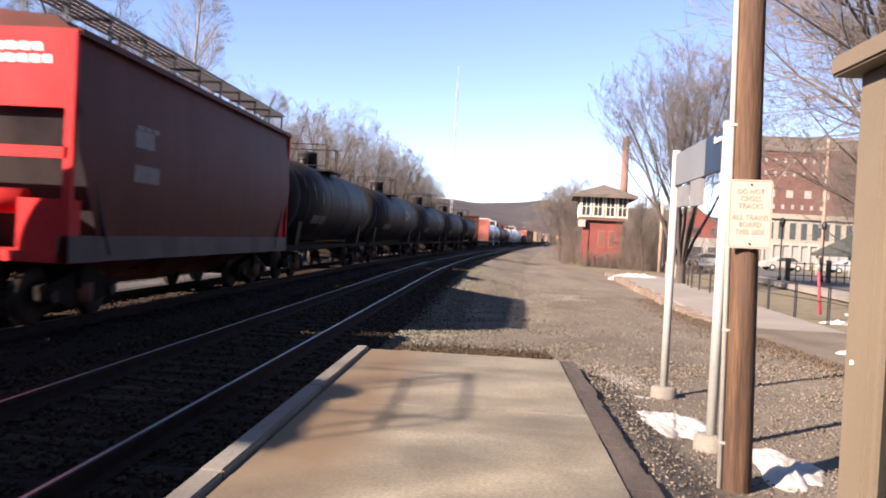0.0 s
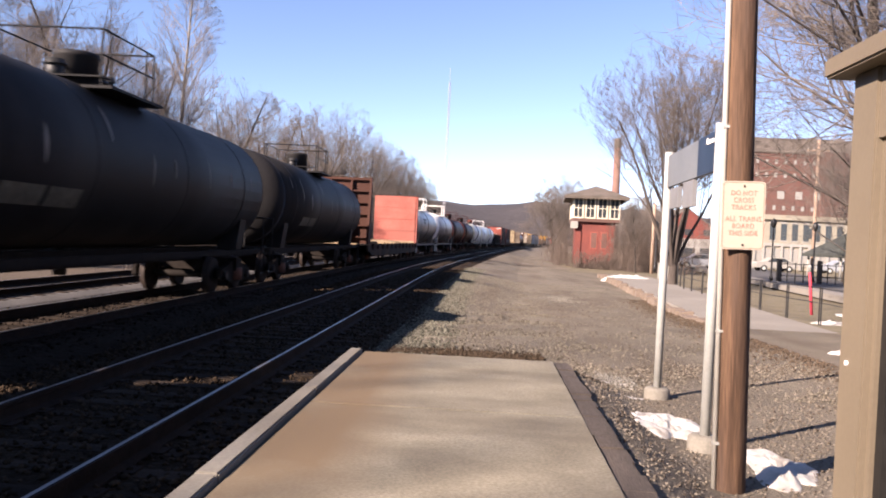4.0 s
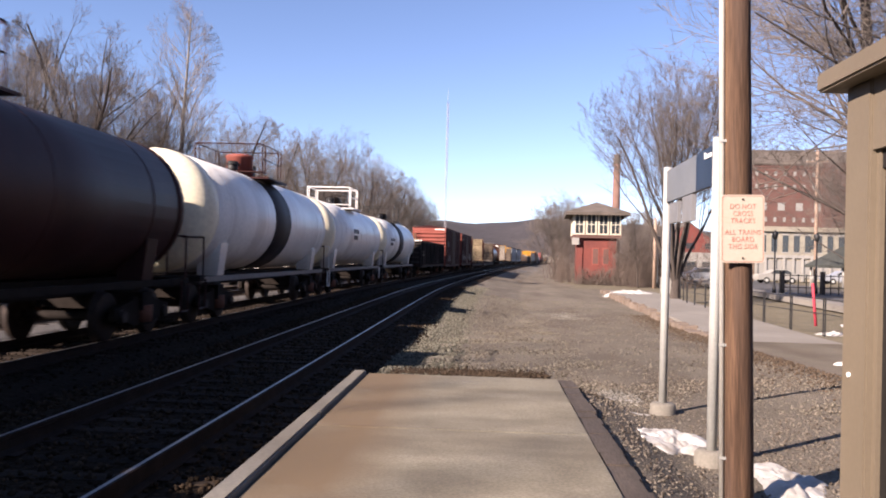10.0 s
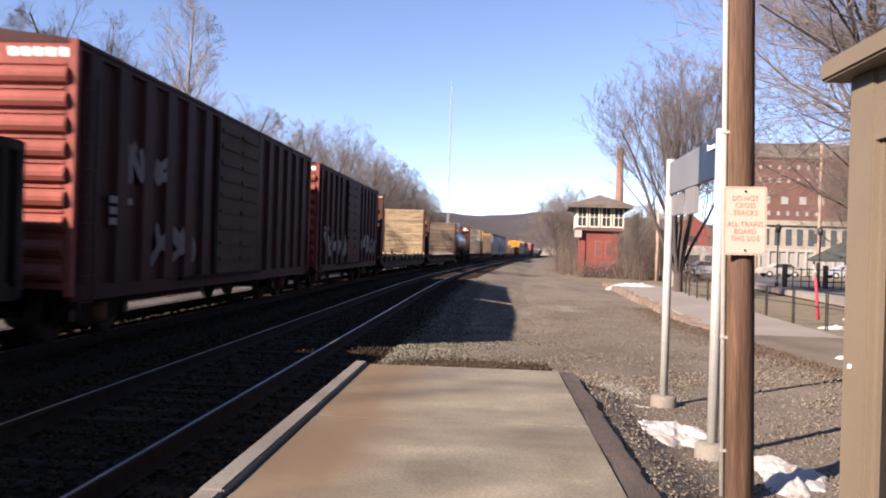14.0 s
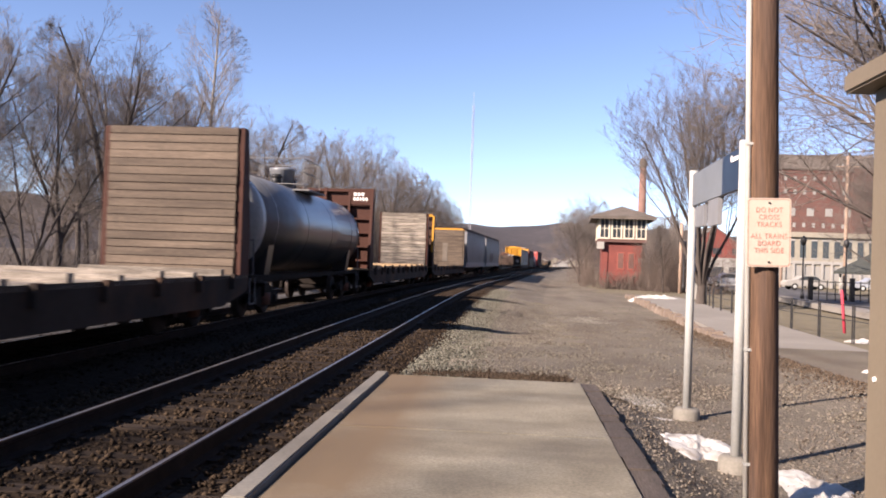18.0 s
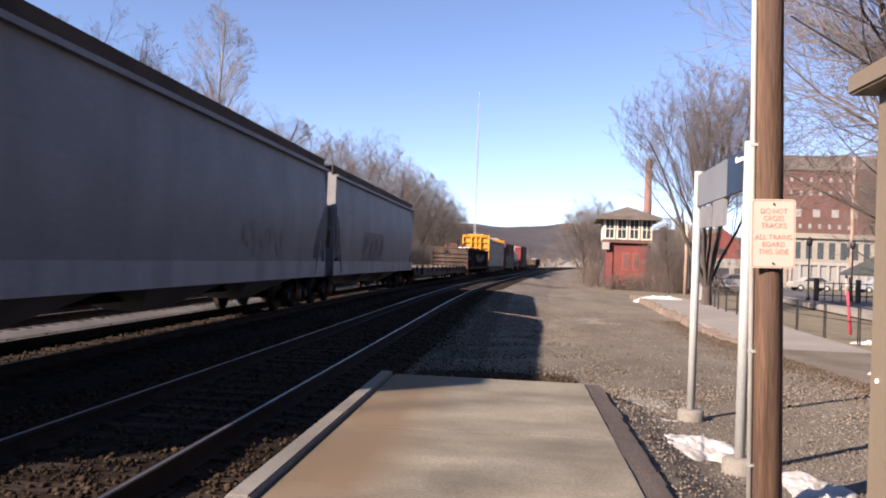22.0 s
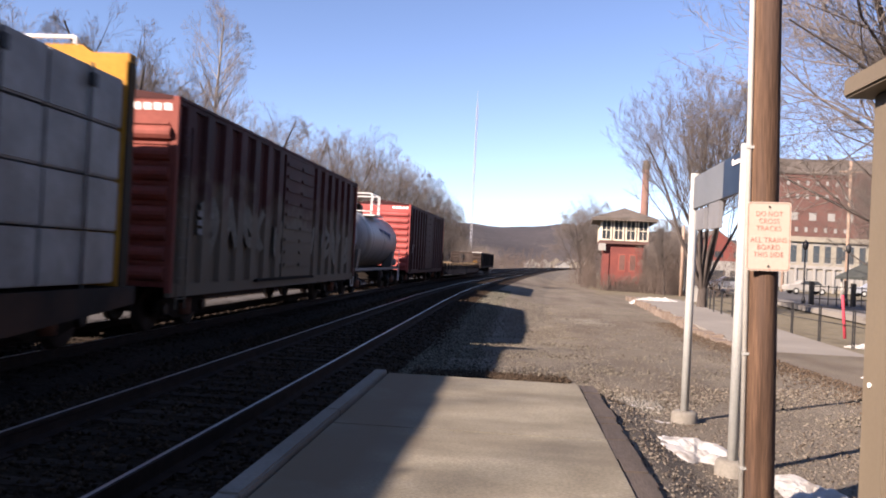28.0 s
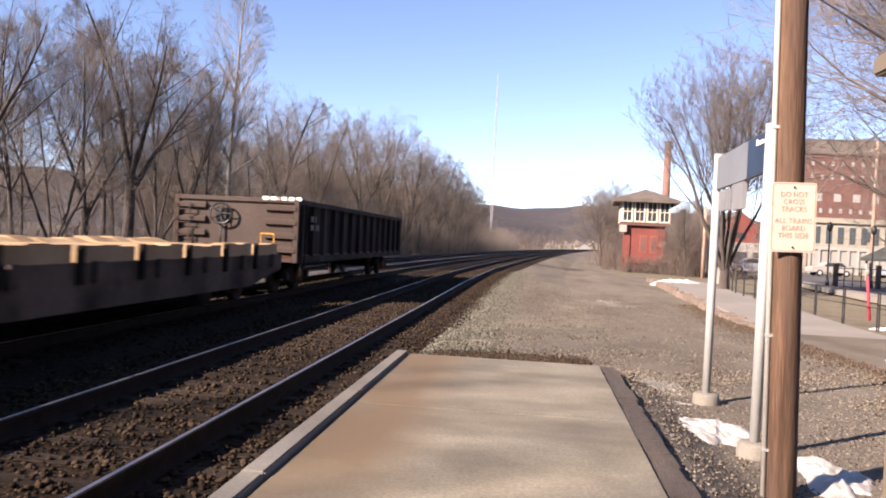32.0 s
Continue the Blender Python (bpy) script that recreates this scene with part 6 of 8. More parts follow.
couple(419.6, 440.5, hopper_car(20.9, M["hopper_white"], M["hopper_white"], "dirty white covered hopper with a dark painted panel", M["gon_brown"], h=4.45, graffiti=[(-4.9, 1.45, 4.6, 1.2, M["letter_dark"], 61)], emblem=[(1.6, -9.62, -9.15), (2.1, -9.62, -9.0), (2.6, -9.62, -9.1), (3.05, -9.62, -9.4)], panel=[(1.52, -4.95, -0.3), (2.0, -5.0, -0.1), (2.7, -4.8, -0.3)]))
couple(440.5, 468.3, low_flat(27.8, "long empty flatcar with a weathered plank deck", M["plank_worn"], side=M["flat_worn"]))
couple(468.3, 489.8, gondola(21.5, M["gon_shaded"], M["gon_brown"], "brown ribbed gondola of rusty steel with graffiti on its side", h=2.85, load="stubs", ribs=15, graffiti=[(-3.0, 1.3, 8.0, 1.1, M["tag_grey"], 71)]))
couple(489.8, 514.0, lumber_car(24.2, "flatcar stacked with white-wrapped lumber between yellow ribbed bulkheads"))
couple(514.0, 532.6, boxcar(18.6, M["box_red"], M["box_shaded_muddy"], "red ribbed boxcar with shade-darkened sides and pale graffiti", graffiti=[(-2.6, 1.2, 4.6, 1.7, M["tag_khaki"], 81), (-7.8, 1.3, 4.6, 1.6, M["tag_khaki"], 82), (3.0, 1.2, 4.4, 1.5, M["tag_khaki"], 83)], h=4.45))
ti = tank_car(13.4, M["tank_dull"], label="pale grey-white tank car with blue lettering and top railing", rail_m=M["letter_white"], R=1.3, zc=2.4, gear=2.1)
for k, (yy, ln) in enumerate(((0.5, 0.3), (0.95, 0.32), (1.6, 0.34), (2.05, 0.3), (2.5, 0.32), (2.95, 0.3))):
    zz = 2.9 - 0.035 * k
    bm = bmesh.new()
    xs = math.sqrt(1.3 ** 2 - (zz - 2.4) ** 2) + 0.03
    bx(bm, xs - 0.05, xs, yy, yy + ln, zz, zz + 0.07)
    bx(bm, xs - 0.02, xs + 0.02, yy + 0.1, yy + 0.17, zz - 0.3, zz)
    part("logo_stroke", bm, M["letter_blue"], ti, "blue stroke of faded lettering")
couple(532.7, 546.2, ti)
couple(546.2, 563.1, boxcar(16.9, M["box_bright"], M["box_red_shaded"], "bright red ended ribbed boxcar", h=4.72))
couple(563.1, 591.6, low_flat(28.5, "long flatcar with yellow cradles along its deck", M["deck_yellow"], chunks=7, side=M["flat_worn"]))
couple(591.6, 609.6, gondola(18.0, M["gon_shaded"], M["gon_brown2"], "empty brown gondola with a spoked brake wheel on its end", h=2.55, ribs=14))


# ---------------------------------------------------------------- bare winter trees
class Wood:
    """Collects tapered tubes into one mesh."""

    def __init__(self):
        self.v, self.f = [], []

    def tube(self, pts, radii, n):
        base = len(self.v)
        for i, p in enumerate(pts):
            d = (pts[min(i + 1, len(pts) - 1)] - pts[max(i - 1, 0)]).normalized()
            u = d.orthogonal().normalized()
            w = d.cross(u)
            for k in range(n):
                a = 2 * math.pi * k / n
                self.v.append(tuple(p + (u * math.cos(a) + w * math.sin(a)) * radii[i]))
        for i in range(len(pts) - 1):
            for k in range(n):
                a, b = base + i * n + k, base + i * n + (k + 1) % n
                self.f.append((a, b, b + n, a + n))

    def mesh(self, name, material):
        return raw_mesh(name, self.v, self.f, material, True)


def grow(rng, wood, twigs, p, d, length, r, level, up, kids, spread, wig=0.16, limb=1.0, crown=None):
    """One branch and, from it, its side branches; crown: height of the middle, half width and half height that the twigs keep within."""
    n = 5 if level == 0 else (4 if level == 1 else (3 if level == 2 else 2))
    pts, radii, dirs = [p.copy()], [r], [d.copy()]
    for i in range(n):
        d = (d + Vector((rng.gauss(0, wig), rng.gauss(0, wig), rng.gauss(0, wig) * 0.6 + up))).normalized()
        q = p + d * (length / n)
        if crown and i and (q.x ** 2 + q.y ** 2) / crown[1] ** 2 + ((q.z - crown[0]) / crown[2]) ** 2 > 1.0 and q.z > crown[0] * 0.7:
            break
        p = q
        pts.append(p.copy())
        radii.append(r * (1 - 0.76 * (i + 1) / n))
        dirs.append(d.copy())
    if len(pts) <= n:
        radii = [r * (1 - 0.85 * k / (len(pts) - 1)) for k in range(len(pts))] if len(pts) > 2 else [r, r * 0.3][:len(pts)]
    n = len(pts) - 1
    (wood if level < 2 else twigs).tube(pts, radii, (8, 5, 3, 3, 3)[level])
    if level >= len(kids):
        return
    for k in range(kids[level]):
        f = (0.28 if level == 0 else 0.15) + (0.98 - (0.28 if level == 0 else 0.15)) * (k + rng.random()) / kids[level]
        i = min(int(f * n), n - 1)
        g = f * n - i
        q = pts[i].lerp(pts[i + 1], g)
        axis = dirs[i + 1]
        side = axis.orthogonal().normalized()
        side.rotate(Matrix.Rotation(rng.uniform(0, 6.28), 3, axis))
        a = rng.uniform(*spread[level])
        nd = (axis * math.cos(a) + side * math.sin(a)).normalized()
        taper = 1 - 0.62 * f
        ln = length * (limb * rng.uniform(0.42, 0.62) if level == 0 else rng.uniform(0.34, 0.55)) * (taper + 0.25)
        rr = max((radii[i] * (1 - g) + radii[i + 1] * g) * (rng.uniform(0.36, 0.52) if level == 0 else rng.uniform(0.42, 0.6)), 0.0065)
        grow(rng, wood, twigs, q, nd, ln, rr, level + 1, up + 0.018, kids, spread, wig + 0.025, limb, crown)


def tree_proto(name, seed, height, r, kids, spread, bark, twig, label, stems=1, up=0.02, lean=(0.15, 0.42), limb=1.0, wig=0.045, crown=None):
    rng = random.Random(seed)
    wood, twigs = Wood(), Wood()
    if stems == 1:
        grow(rng, wood, twigs, Vector((0, 0, -0.5)), Vector((rng.gauss(0, 0.03), rng.gauss(0, 0.03), 1)).normalized(), height * 0.97, r, 0, up, kids, spread, wig, limb, crown)
    else:
        wood.tube([Vector((0, 0, -0.5)), Vector((0, 0, 0.4)), Vector((0.05, 0, 1.1))], [r * 1.25, r, r * 0.95], 9)
        for k in range(stems):
            a = 2 * math.pi * k / stems + rng.uniform(-0.3, 0.3)
            t = rng.uniform(*lean)
            d = Vector((math.sin(t) * math.cos(a), math.sin(t) * math.sin(a), math.cos(t)))
            grow(rng, wood, twigs, Vector((0.08 * math.cos(a), 0.08 * math.sin(a), 0.8)), d, height * rng.uniform(0.8, 1.0), r * rng.uniform(0.36, 0.55), 0, up, kids, spread, 0.07)
    t = thing(name, label, "tree")
    part("trunk", wood.mesh("trunk", bark), None, t)
    part("crown", twigs.mesh("crown", twig), None, t)
    return t


def put_tree(proto, x, y, turn, size, z=None, group=""):
    z = float(ground_z(np.array(x), np.array(y))) if z is None else z
    c = copy_thing(proto, Matrix.LocRotScale((x, y, z), Euler((0, 0, radians(turn))), (size, size, size)))
    if group:
        c["group"] = group
    return c


def fork_tree(name, seed, height, r, fork, stems, lean, kids, bark, twig, label):
    """A trunk that divides at fork times its height into upswept stems with a fine twiggy crown."""
    rng = random.Random(seed)
    wood, twigs = Wood(), Wood()
    zf = fork * height
    bend = Vector((rng.gauss(0, 0.05), rng.gauss(0, 0.05), 1.0))
    top = bend * zf
    wood.tube([Vector((0, 0, -0.5)), Vector((0, 0, 0.3)), bend * (zf * 0.5), top], [r * 1.35, r, r * 0.88, r * 0.8], 9)
    turn = rng.uniform(0, 6.28)
    for k in range(stems):
        a = turn + 2 * math.pi * k / stems + rng.uniform(-0.35, 0.35)
        t = rng.uniform(*lean)
        d = Vector((math.sin(t) * math.cos(a), math.sin(t) * math.sin(a), math.cos(t)))
        grow(rng, wood, twigs, top - bend * rng.uniform(0.0, 0.22) * zf, d, (height - zf) * rng.uniform(0.82, 1.04) / math.cos(t * 0.8), r * rng.uniform(0.42, 0.62), 0, 0.035, kids, UPSWEPT, 0.055, 1.0, (height * 0.6, height * 0.31, height * 0.41))
    t = thing(name, label, "tree")
    part("trunk", wood.mesh("trunk", bark), None, t)
    part("crown", twigs.mesh("crown", twig), None, t)
    return t


UPSWEPT = [(0.5, 1.05), (0.45, 1.0), (0.4, 1.0), (0.3, 1.0)]


def forest():
    slim = [(0.3, 0.65), (0.35, 0.75), (0.3, 0.85), (0.3, 0.9)]
    lbl = "bare brown winter tree with a fine twiggy crown in the woods"
    protos = [
        fork_tree("tree", 31, 14.0, 0.3, 0.32, 4, (0.14, 0.6), (10, 8, 6, 4), M["bark"], M["twig"], lbl),
        tree_proto("tree", 12, 14.0, 0.17, (18, 9, 6, 4), slim, M["bark"], M["twig"], "slender bare winter tree with an upswept crown", crown=(8.2, 3.0, 5.8)),
        fork_tree("tree", 33, 14.0, 0.26, 0.24, 3, (0.1, 0.5), (12, 8, 6, 4), M["bark"], M["twig"], lbl),
        fork_tree("tree", 34, 14.0, 0.2, 0.06, 4, (0.1, 0.5), (11, 8, 5, 5), M["bark"], M["twig"], "bare winter tree with several stems in the woods"),
        tree_proto("tree", 36, 14.0, 0.15, (16, 8, 6, 4), slim, M["bark"], M["twig"], "slender bare winter tree with an upswept crown", up=0.03, crown=(8.2, 2.7, 5.8)),
    ]
    pale = tree_proto("tree", 15, 16.0, 0.17, (34, 9, 6, 3), [(0.6, 1.0), (0.4, 0.85), (0.3, 0.85), (0.3, 0.9)], M["bark_pale"], M["twig_pale"], "tall bare sycamore with a thin pale mottled trunk", limb=0.5, wig=0.012, crown=(8.6, 3.1, 7.6))
    tall = tree_proto("tree", 16, 14.0, 0.2, (10, 8, 5), slim, M["bark"], M["twig"], "tall thin bare tree with few branches behind the station")
    rng = random.Random(77)
    # the front row: x, y, height in metres, kind
    front = [(-22.4, 36.0, 12.8, 3), (-22.3, 38.4, 12.1, 2), (-21.3, 41.0, 15.0, 0), (-25.4, 46.0, 14.5, 1), (-21.3, 44.0, 12.5, 4), (-22.4, 50.0, 13.9, 2), (-21.8, 52.4, 13.0, 4), (-22.8, 47.2, 12.8, 3), (-20.5, 58.0, 12.6, 3), (-20.3, 64.0, 14.2, 0), (-20.2, 72.0, 14.6, 2), (-19.6, 80.0, 13.6, 3), (-19.2, 88.0, 16.2, 0), (-18.2, 98.0, 18.4, 2), (-17.0, 110.0, 16.8, 0), (-15.8, 125.0, 16.2, 3), (-14.2, 145.0, 14.0, 0), (-13.4, 154.0, 14.4, 2), (-12.9, 168.0, 12.4, 3), (-24.2, 32.6, 13.6, 0), (-17.2, 104.0, 16.4, 3), (-16.6, 117.0, 17.0, 2), (-15.4, 133.0, 16.6, 0), (-14.6, 139.0, 15.4, 2), (-13.9, 149.0, 15.0, 3), (-13.2, 161.0, 13.6, 0), (-23.4, 34.4, 11.7, 4)]
    for x, y, h, k in front:
        put_tree(protos[k], x, y, rng.uniform(0, 360), h / 14.0, group="woods beyond the tracks")
    put_tree(pale, -21.0, 54.0, 30, 1.19, group="woods beyond the tracks")
    # thinner second row behind the first trees, thickening further along
    for k in range(6):
        y = 33 + k * 4.2 + rng.uniform(-0.7, 0.7)
        put_tree(protos[(1, 4, 2, 4, 3)[k % 5]], -27.0 - (k * 7 % 5) * 2.6 - rng.uniform(0, 2), y, rng.uniform(0, 360), rng.uniform(0.62, 0.84), group="woods beyond the tracks")
    for row, n in ((5, 17), (11, 17), (20, 15), (33, 10)):
        for k in range(n):
            y = 57 + (k + rng.random()) * (92 + row * 2) / n
            x = -20.5 - row - rng.uniform(0, 5) + 0.062 * (y - 57)
            put_tree(protos[rng.randrange(5)], x, y, rng.uniform(0, 360), rng.uniform(0.7, 0.96) * (1 + 0.0022 * (y - 57)), group="woods beyond the tracks")
    # out of view, added so their branches streak the platform with shadow
    for x, y, s, k in ((-36, -24, 1.9, 0), (-33, -17.5, 1.72, 1), (-40, -33, 2.0, 2)):
        put_tree(tall, x, y, rng.uniform(0, 360), s, group="woods beyond the tracks")
    for x, y, s, k in ((8.3, 104, 0.8, 3), (7.7, 97, 0.66, 2), (9.6, 111, 0.85, 0), (8.9, 100, 0.72, 3), (10.2, 112, 0.62, 3), (11.5, 104, 0.6, 0), (13, 96, 0.6, 3), (16, 88, 0.55, 1), (12.5, 118, 0.7, 2), (20, 112, 0.7, 0), (12, 92, 0.5, 1), (16, 165, 0.9, 2), (14.5, 84, 0.5, 0), (16.5, 80, 0.5, 2), (28, 150, 0.9, 3), (17, 60, 0.45, 3), (13.5, 74, 0.5, 3), (12.6, 70, 0.42, 1), (15.5, 77, 0.55, 3)):
        put_tree(protos[k], x, y, rng.uniform(0, 360), s, group="trees by the signal tower")
    for x, y, s in ((-17, 205, 0.85), (-20, 230, 1.0), (-30, 240, 1.2), (-19, 262, 0.9), (-17, 300, 0.75), (-14, 340, 0.7), (60, 300, 1.2), (75, 320, 1.2), (48, 380, 0.7)):
        put_tree(protos[rng.randrange(4)], x, y, rng.uniform(0, 360), s, group="far trees")
    # the vase-shaped tree by the path, and the tree that hangs in from the side
    big = tree_proto("street_tree", 21, 9.9, 0.24, (9, 8, 7, 5), slim, M["bark"], M["twig"], "many-stemmed bare street tree with upswept branches beside the path", stems=10, up=0.035, lean=(0.06, 0.5))
    big.matrix_basis = pose(10.1, 45.0, -0.2, 0, 0, 40)
    side = tree_proto("street_tree", 23, 13.5, 0.2, (17, 11, 9, 5), [(0.7, 1.25), (0.45, 1.0), (0.4, 1.0), (0.3, 0.9)], M["bark"], M["twig"], "bare spreading street tree whose branches hang over the lot")
    side.matrix_basis = pose(8.9, 18.6, -0.3, 0, 0, 200)
    for x, y, a, s in ((11.9, 26.0, 75, 0.95), (10.4, 15.5, 130, 0.9), (15.5, 33, 20, 0.9), (25.5, 60, 55, 0.75), (31.0, 68, 160, 0.8)):
        put_tree(side, x, y, a, s)
    for p in protos + [pale, tall]:
        for o in (*p.children_recursive, p):
            bpy.data.objects.remove(o)


forest()


def brush(name, spots, label, h=(1.2, 3.0), seed=3, mat_name="twig", thick=1.0, side=4):
    rng = random.Random(seed)
    w = Wood()
    for x, y, n, rad in spots:
        for _ in range(n):
            px, py = x + rng.gauss(0, rad), y + rng.gauss(0, rad)
            z = float(ground_z(np.array(px), np.array(py)))
            hh = rng.uniform(*h)
            d = Vector((rng.gauss(0, 0.35), rng.gauss(0, 0.35), 1)).normalized()
            p = Vector((px, py, z))
            mid = p + d * hh * 0.5
            d2 = (d + Vector((rng.gauss(0, 0.3), rng.gauss(0, 0.3), 0.1))).normalized()
            w.tube([p, mid, mid + d2 * hh * 0.5], [0.02 * thick, 0.014 * thick, 0.006 * thick], 3)
            for _ in range(side):
                f = rng.uniform(0.3, 1.0)
                q = p.lerp(mid, f) if rng.random() < 0.4 else mid + d2 * hh * 0.5 * f
                e = (d2 + Vector((rng.gauss(0, 0.6), rng.gauss(0, 0.6), 0.2))).normalized()
                w.tube([q, q + e * hh * rng.uniform(0.15, 0.35)], [0.011 * thick, 0.005 * thick], 3)
    ob = new(name, w.mesh(name, M[mat_name]))
    tagged(ob, label, "brush", kind="stuff")


_r = random.Random(9)
brush("undergrowth", [(-20.0 + 0.062 * max(y - 57, 0) - _r.uniform(0, 6), y, 70, 1.9) for y in np.arange(56, 260, 1.5)], "tangled brown undergrowth along the edge of the woods", (1.6, 6.4))
brush("thicket", [(-24.5 + 0.062 * (y - 57) - _r.uniform(0, 8), y, 34, 1.9) for y in np.arange(60, 190, 1.5)], "dense brown thicket of saplings behind the first trees", (4.5, 11.5), 8, "twig_brown", 1.15, 10)
brush("low_brush", [(-20.5 - _r.uniform(0, 14), y, 34, 1.9) for y in np.arange(24, 58, 0.8)], "low dry brush on the bank beyond the tracks", (0.6, 2.9), 4)
brush("far_woods", [(x, y, 16, 5.0) for y, n in ((300, 16), (360, 18), (430, 20), (520, 22)) for x in np.linspace(-130, 8 + 0.035 * (y - 280), n)] + [(x, y, 16, 5.0) for y in (330, 420) for x in np.linspace(46 + 0.06 * (y - 300), 150, 12)], "hazy brown band of bare far woods", (4.0, 8.5), 8, "twig_dark", 5.0)
brush("bushes", [(13.6, 74.6, 110, 0.8), (14.8, 73, 130, 1.0), (13.4, 77, 150, 0.8), (16.0, 72, 130, 1.2), (12.9, 71, 50, 0.8), (7.4, 82, 60, 0.6), (7.9, 90, 80, 0.9), (9.2, 98, 90, 1.2), (13.9, 74.0, 120, 0.7), (14.6, 75.4, 90, 0.6), (12.9, 75.2, 90, 0.45), (12.5, 75.6, 50, 0.4)], "tangle of bare brown bushes round the signal tower", (0.9, 4.6), 5, "twig_dark")
brush("low_bushes", [(8.6, 75.2, 110, 0.5), (10.0, 74.8, 150, 0.6), (11.4, 74.6, 170, 0.6), (12.4, 74.2, 140, 0.6)], "low dry scrub at the foot of the signal tower", (0.4, 1.7), 6, "twig_dark")


# ---------------------------------------------------------------- hills and far houses
def build_hills():
    verts, faces = [], []
    n = 160
    prof = [(0.0, 0.0), (0.35, 0.42), (0.7, 0.83), (1.0, 1.0), (1.4, 0.7)]
    for i in range(n + 1):
        a = radians(-78 + 156 * i / n)
        base = 92 - 14 * smooth(-0.75, -0.05, a) - 6 * smooth(-0.05, 0.3, a) + 30 * smooth(0.3, 0.9, a)
        hgt = base + 3.5 * math.sin(i * 0.31) + 2 * math.sin(i * 0.83 + 1) + 1.2 * math.sin(i * 1.9)
        for f, g in prof:
            d = 1050 + 500 * f + 40 * math.sin(i * 0.7 + f * 3)
            verts.append((d * math.sin(a), d * math.cos(a), -6 + hgt * g))
    k = len(prof)
    for i in range(n):
        for j in range(k - 1):
            b = i * k + j
            faces.append((b, b + 1, b + k + 1, b + k))
    tagged(new("hill_backdrop", raw_mesh("hill_backdrop", verts, faces, M["hill"], True)), "long low wooded ridge in winter brown on the horizon", "hill", kind="structure")


build_hills()


def house(x, y, turn, w, d, h, wall, roof, label, z=None, name="house", windows=True):
    z = float(ground_z(np.array(x), np.array(y))) if z is None else z
    hs = thing(name, label, "house", pose(x, y, z, 0, 0, turn))
    box_part("wall", wall, hs, -w / 2, w / 2, -d / 2, d / 2, -0.5, h)
    bm = bmesh.new()
    prism(bm, [(-w / 2 - 0.3, h), (0, h + w * 0.38), (w / 2 + 0.3, h), (w / 2 + 0.3, h + 0.12), (0, h + w * 0.38 + 0.18), (-w / 2 - 0.3, h + 0.12)], -d / 2 - 0.3, d / 2 + 0.3)
    part("roof", bm, roof, hs)
    bm = bmesh.new()
    prism(bm, [(-w / 2, h - 0.05), (0, h + w * 0.38), (w / 2, h - 0.05)], -d / 2 + 0.01, d / 2 - 0.01)
    part("gable", bm, wall, hs)
    if windows:
        for k in range(int(w / 2.4)):
            xx = -w / 2 + 1.2 + k * 2.4
            for zz in np.arange(0.9, h - 1.2, 2.7):
                win = box_part("window", M["white"], hs, xx - 0.5, xx + 0.5, -d / 2 - 0.05, -d / 2 + 0.02, zz, zz + 1.3)
                box_part("pane", M["window"], win, xx - 0.4, xx + 0.4, -d / 2 - 0.06, -d / 2 - 0.045, zz + 0.1, zz + 1.2)
    return hs


for hx, hy, w, hh, wl in ((24, 420, 6, 1.6, "white"), (34, 470, 6, 2.2, "cream"), (12, 600, 9, 3.0, "white"), (21, 590, 7, 3.4, "white"), (30, 610, 10, 3.0, "cream"), (40, 600, 8, 3.6, "white"), (48, 560, 9, 3.2, "cream"), (-175, 210, 8, 2.4, "cream")):
    house(hx, hy, 8, w, 8, hh, M[wl], M["roof_dark"], "small far house with pale walls and a dark roof")


def build_mast():
    m = thing("radio_mast", "very tall thin lattice radio mast beyond the curve", "mast", pose(-16.4, 300, -0.5))
    top, r = 59.0, 0.42
    for k in range(3):
        a = 2 * math.pi * k / 3
        tube_part("leg", M["mast"], m, (r * math.cos(a), r * math.sin(a), 0), (r * 0.8 * math.cos(a), r * 0.8 * math.sin(a), top), 0.1, n=5)
    w = Wood()
    z, k = 0.0, 0
    while z < top - 1.5:
        for j in range(3):
            a, b = 2 * math.pi * j / 3, 2 * math.pi * (j + 1) / 3
            p, q = Vector((r * math.cos(a), r * math.sin(a), z)), Vector((r * math.cos(b), r * math.sin(b), z + 1.4))
            w.tube([p, q], [0.05, 0.05], 3)
        z += 1.4
    part("bracing", w.mesh("bracing", M["mast"]), None, m)
    box_part("equipment_hut", M["white"], m, -3.2, -0.8, -1.5, 1.0, 0, 2.4)
    tube_part("aerial", M["mast"], m, (0, 0, top), (0, 0, top + 5), 0.06, n=5)


build_mast()


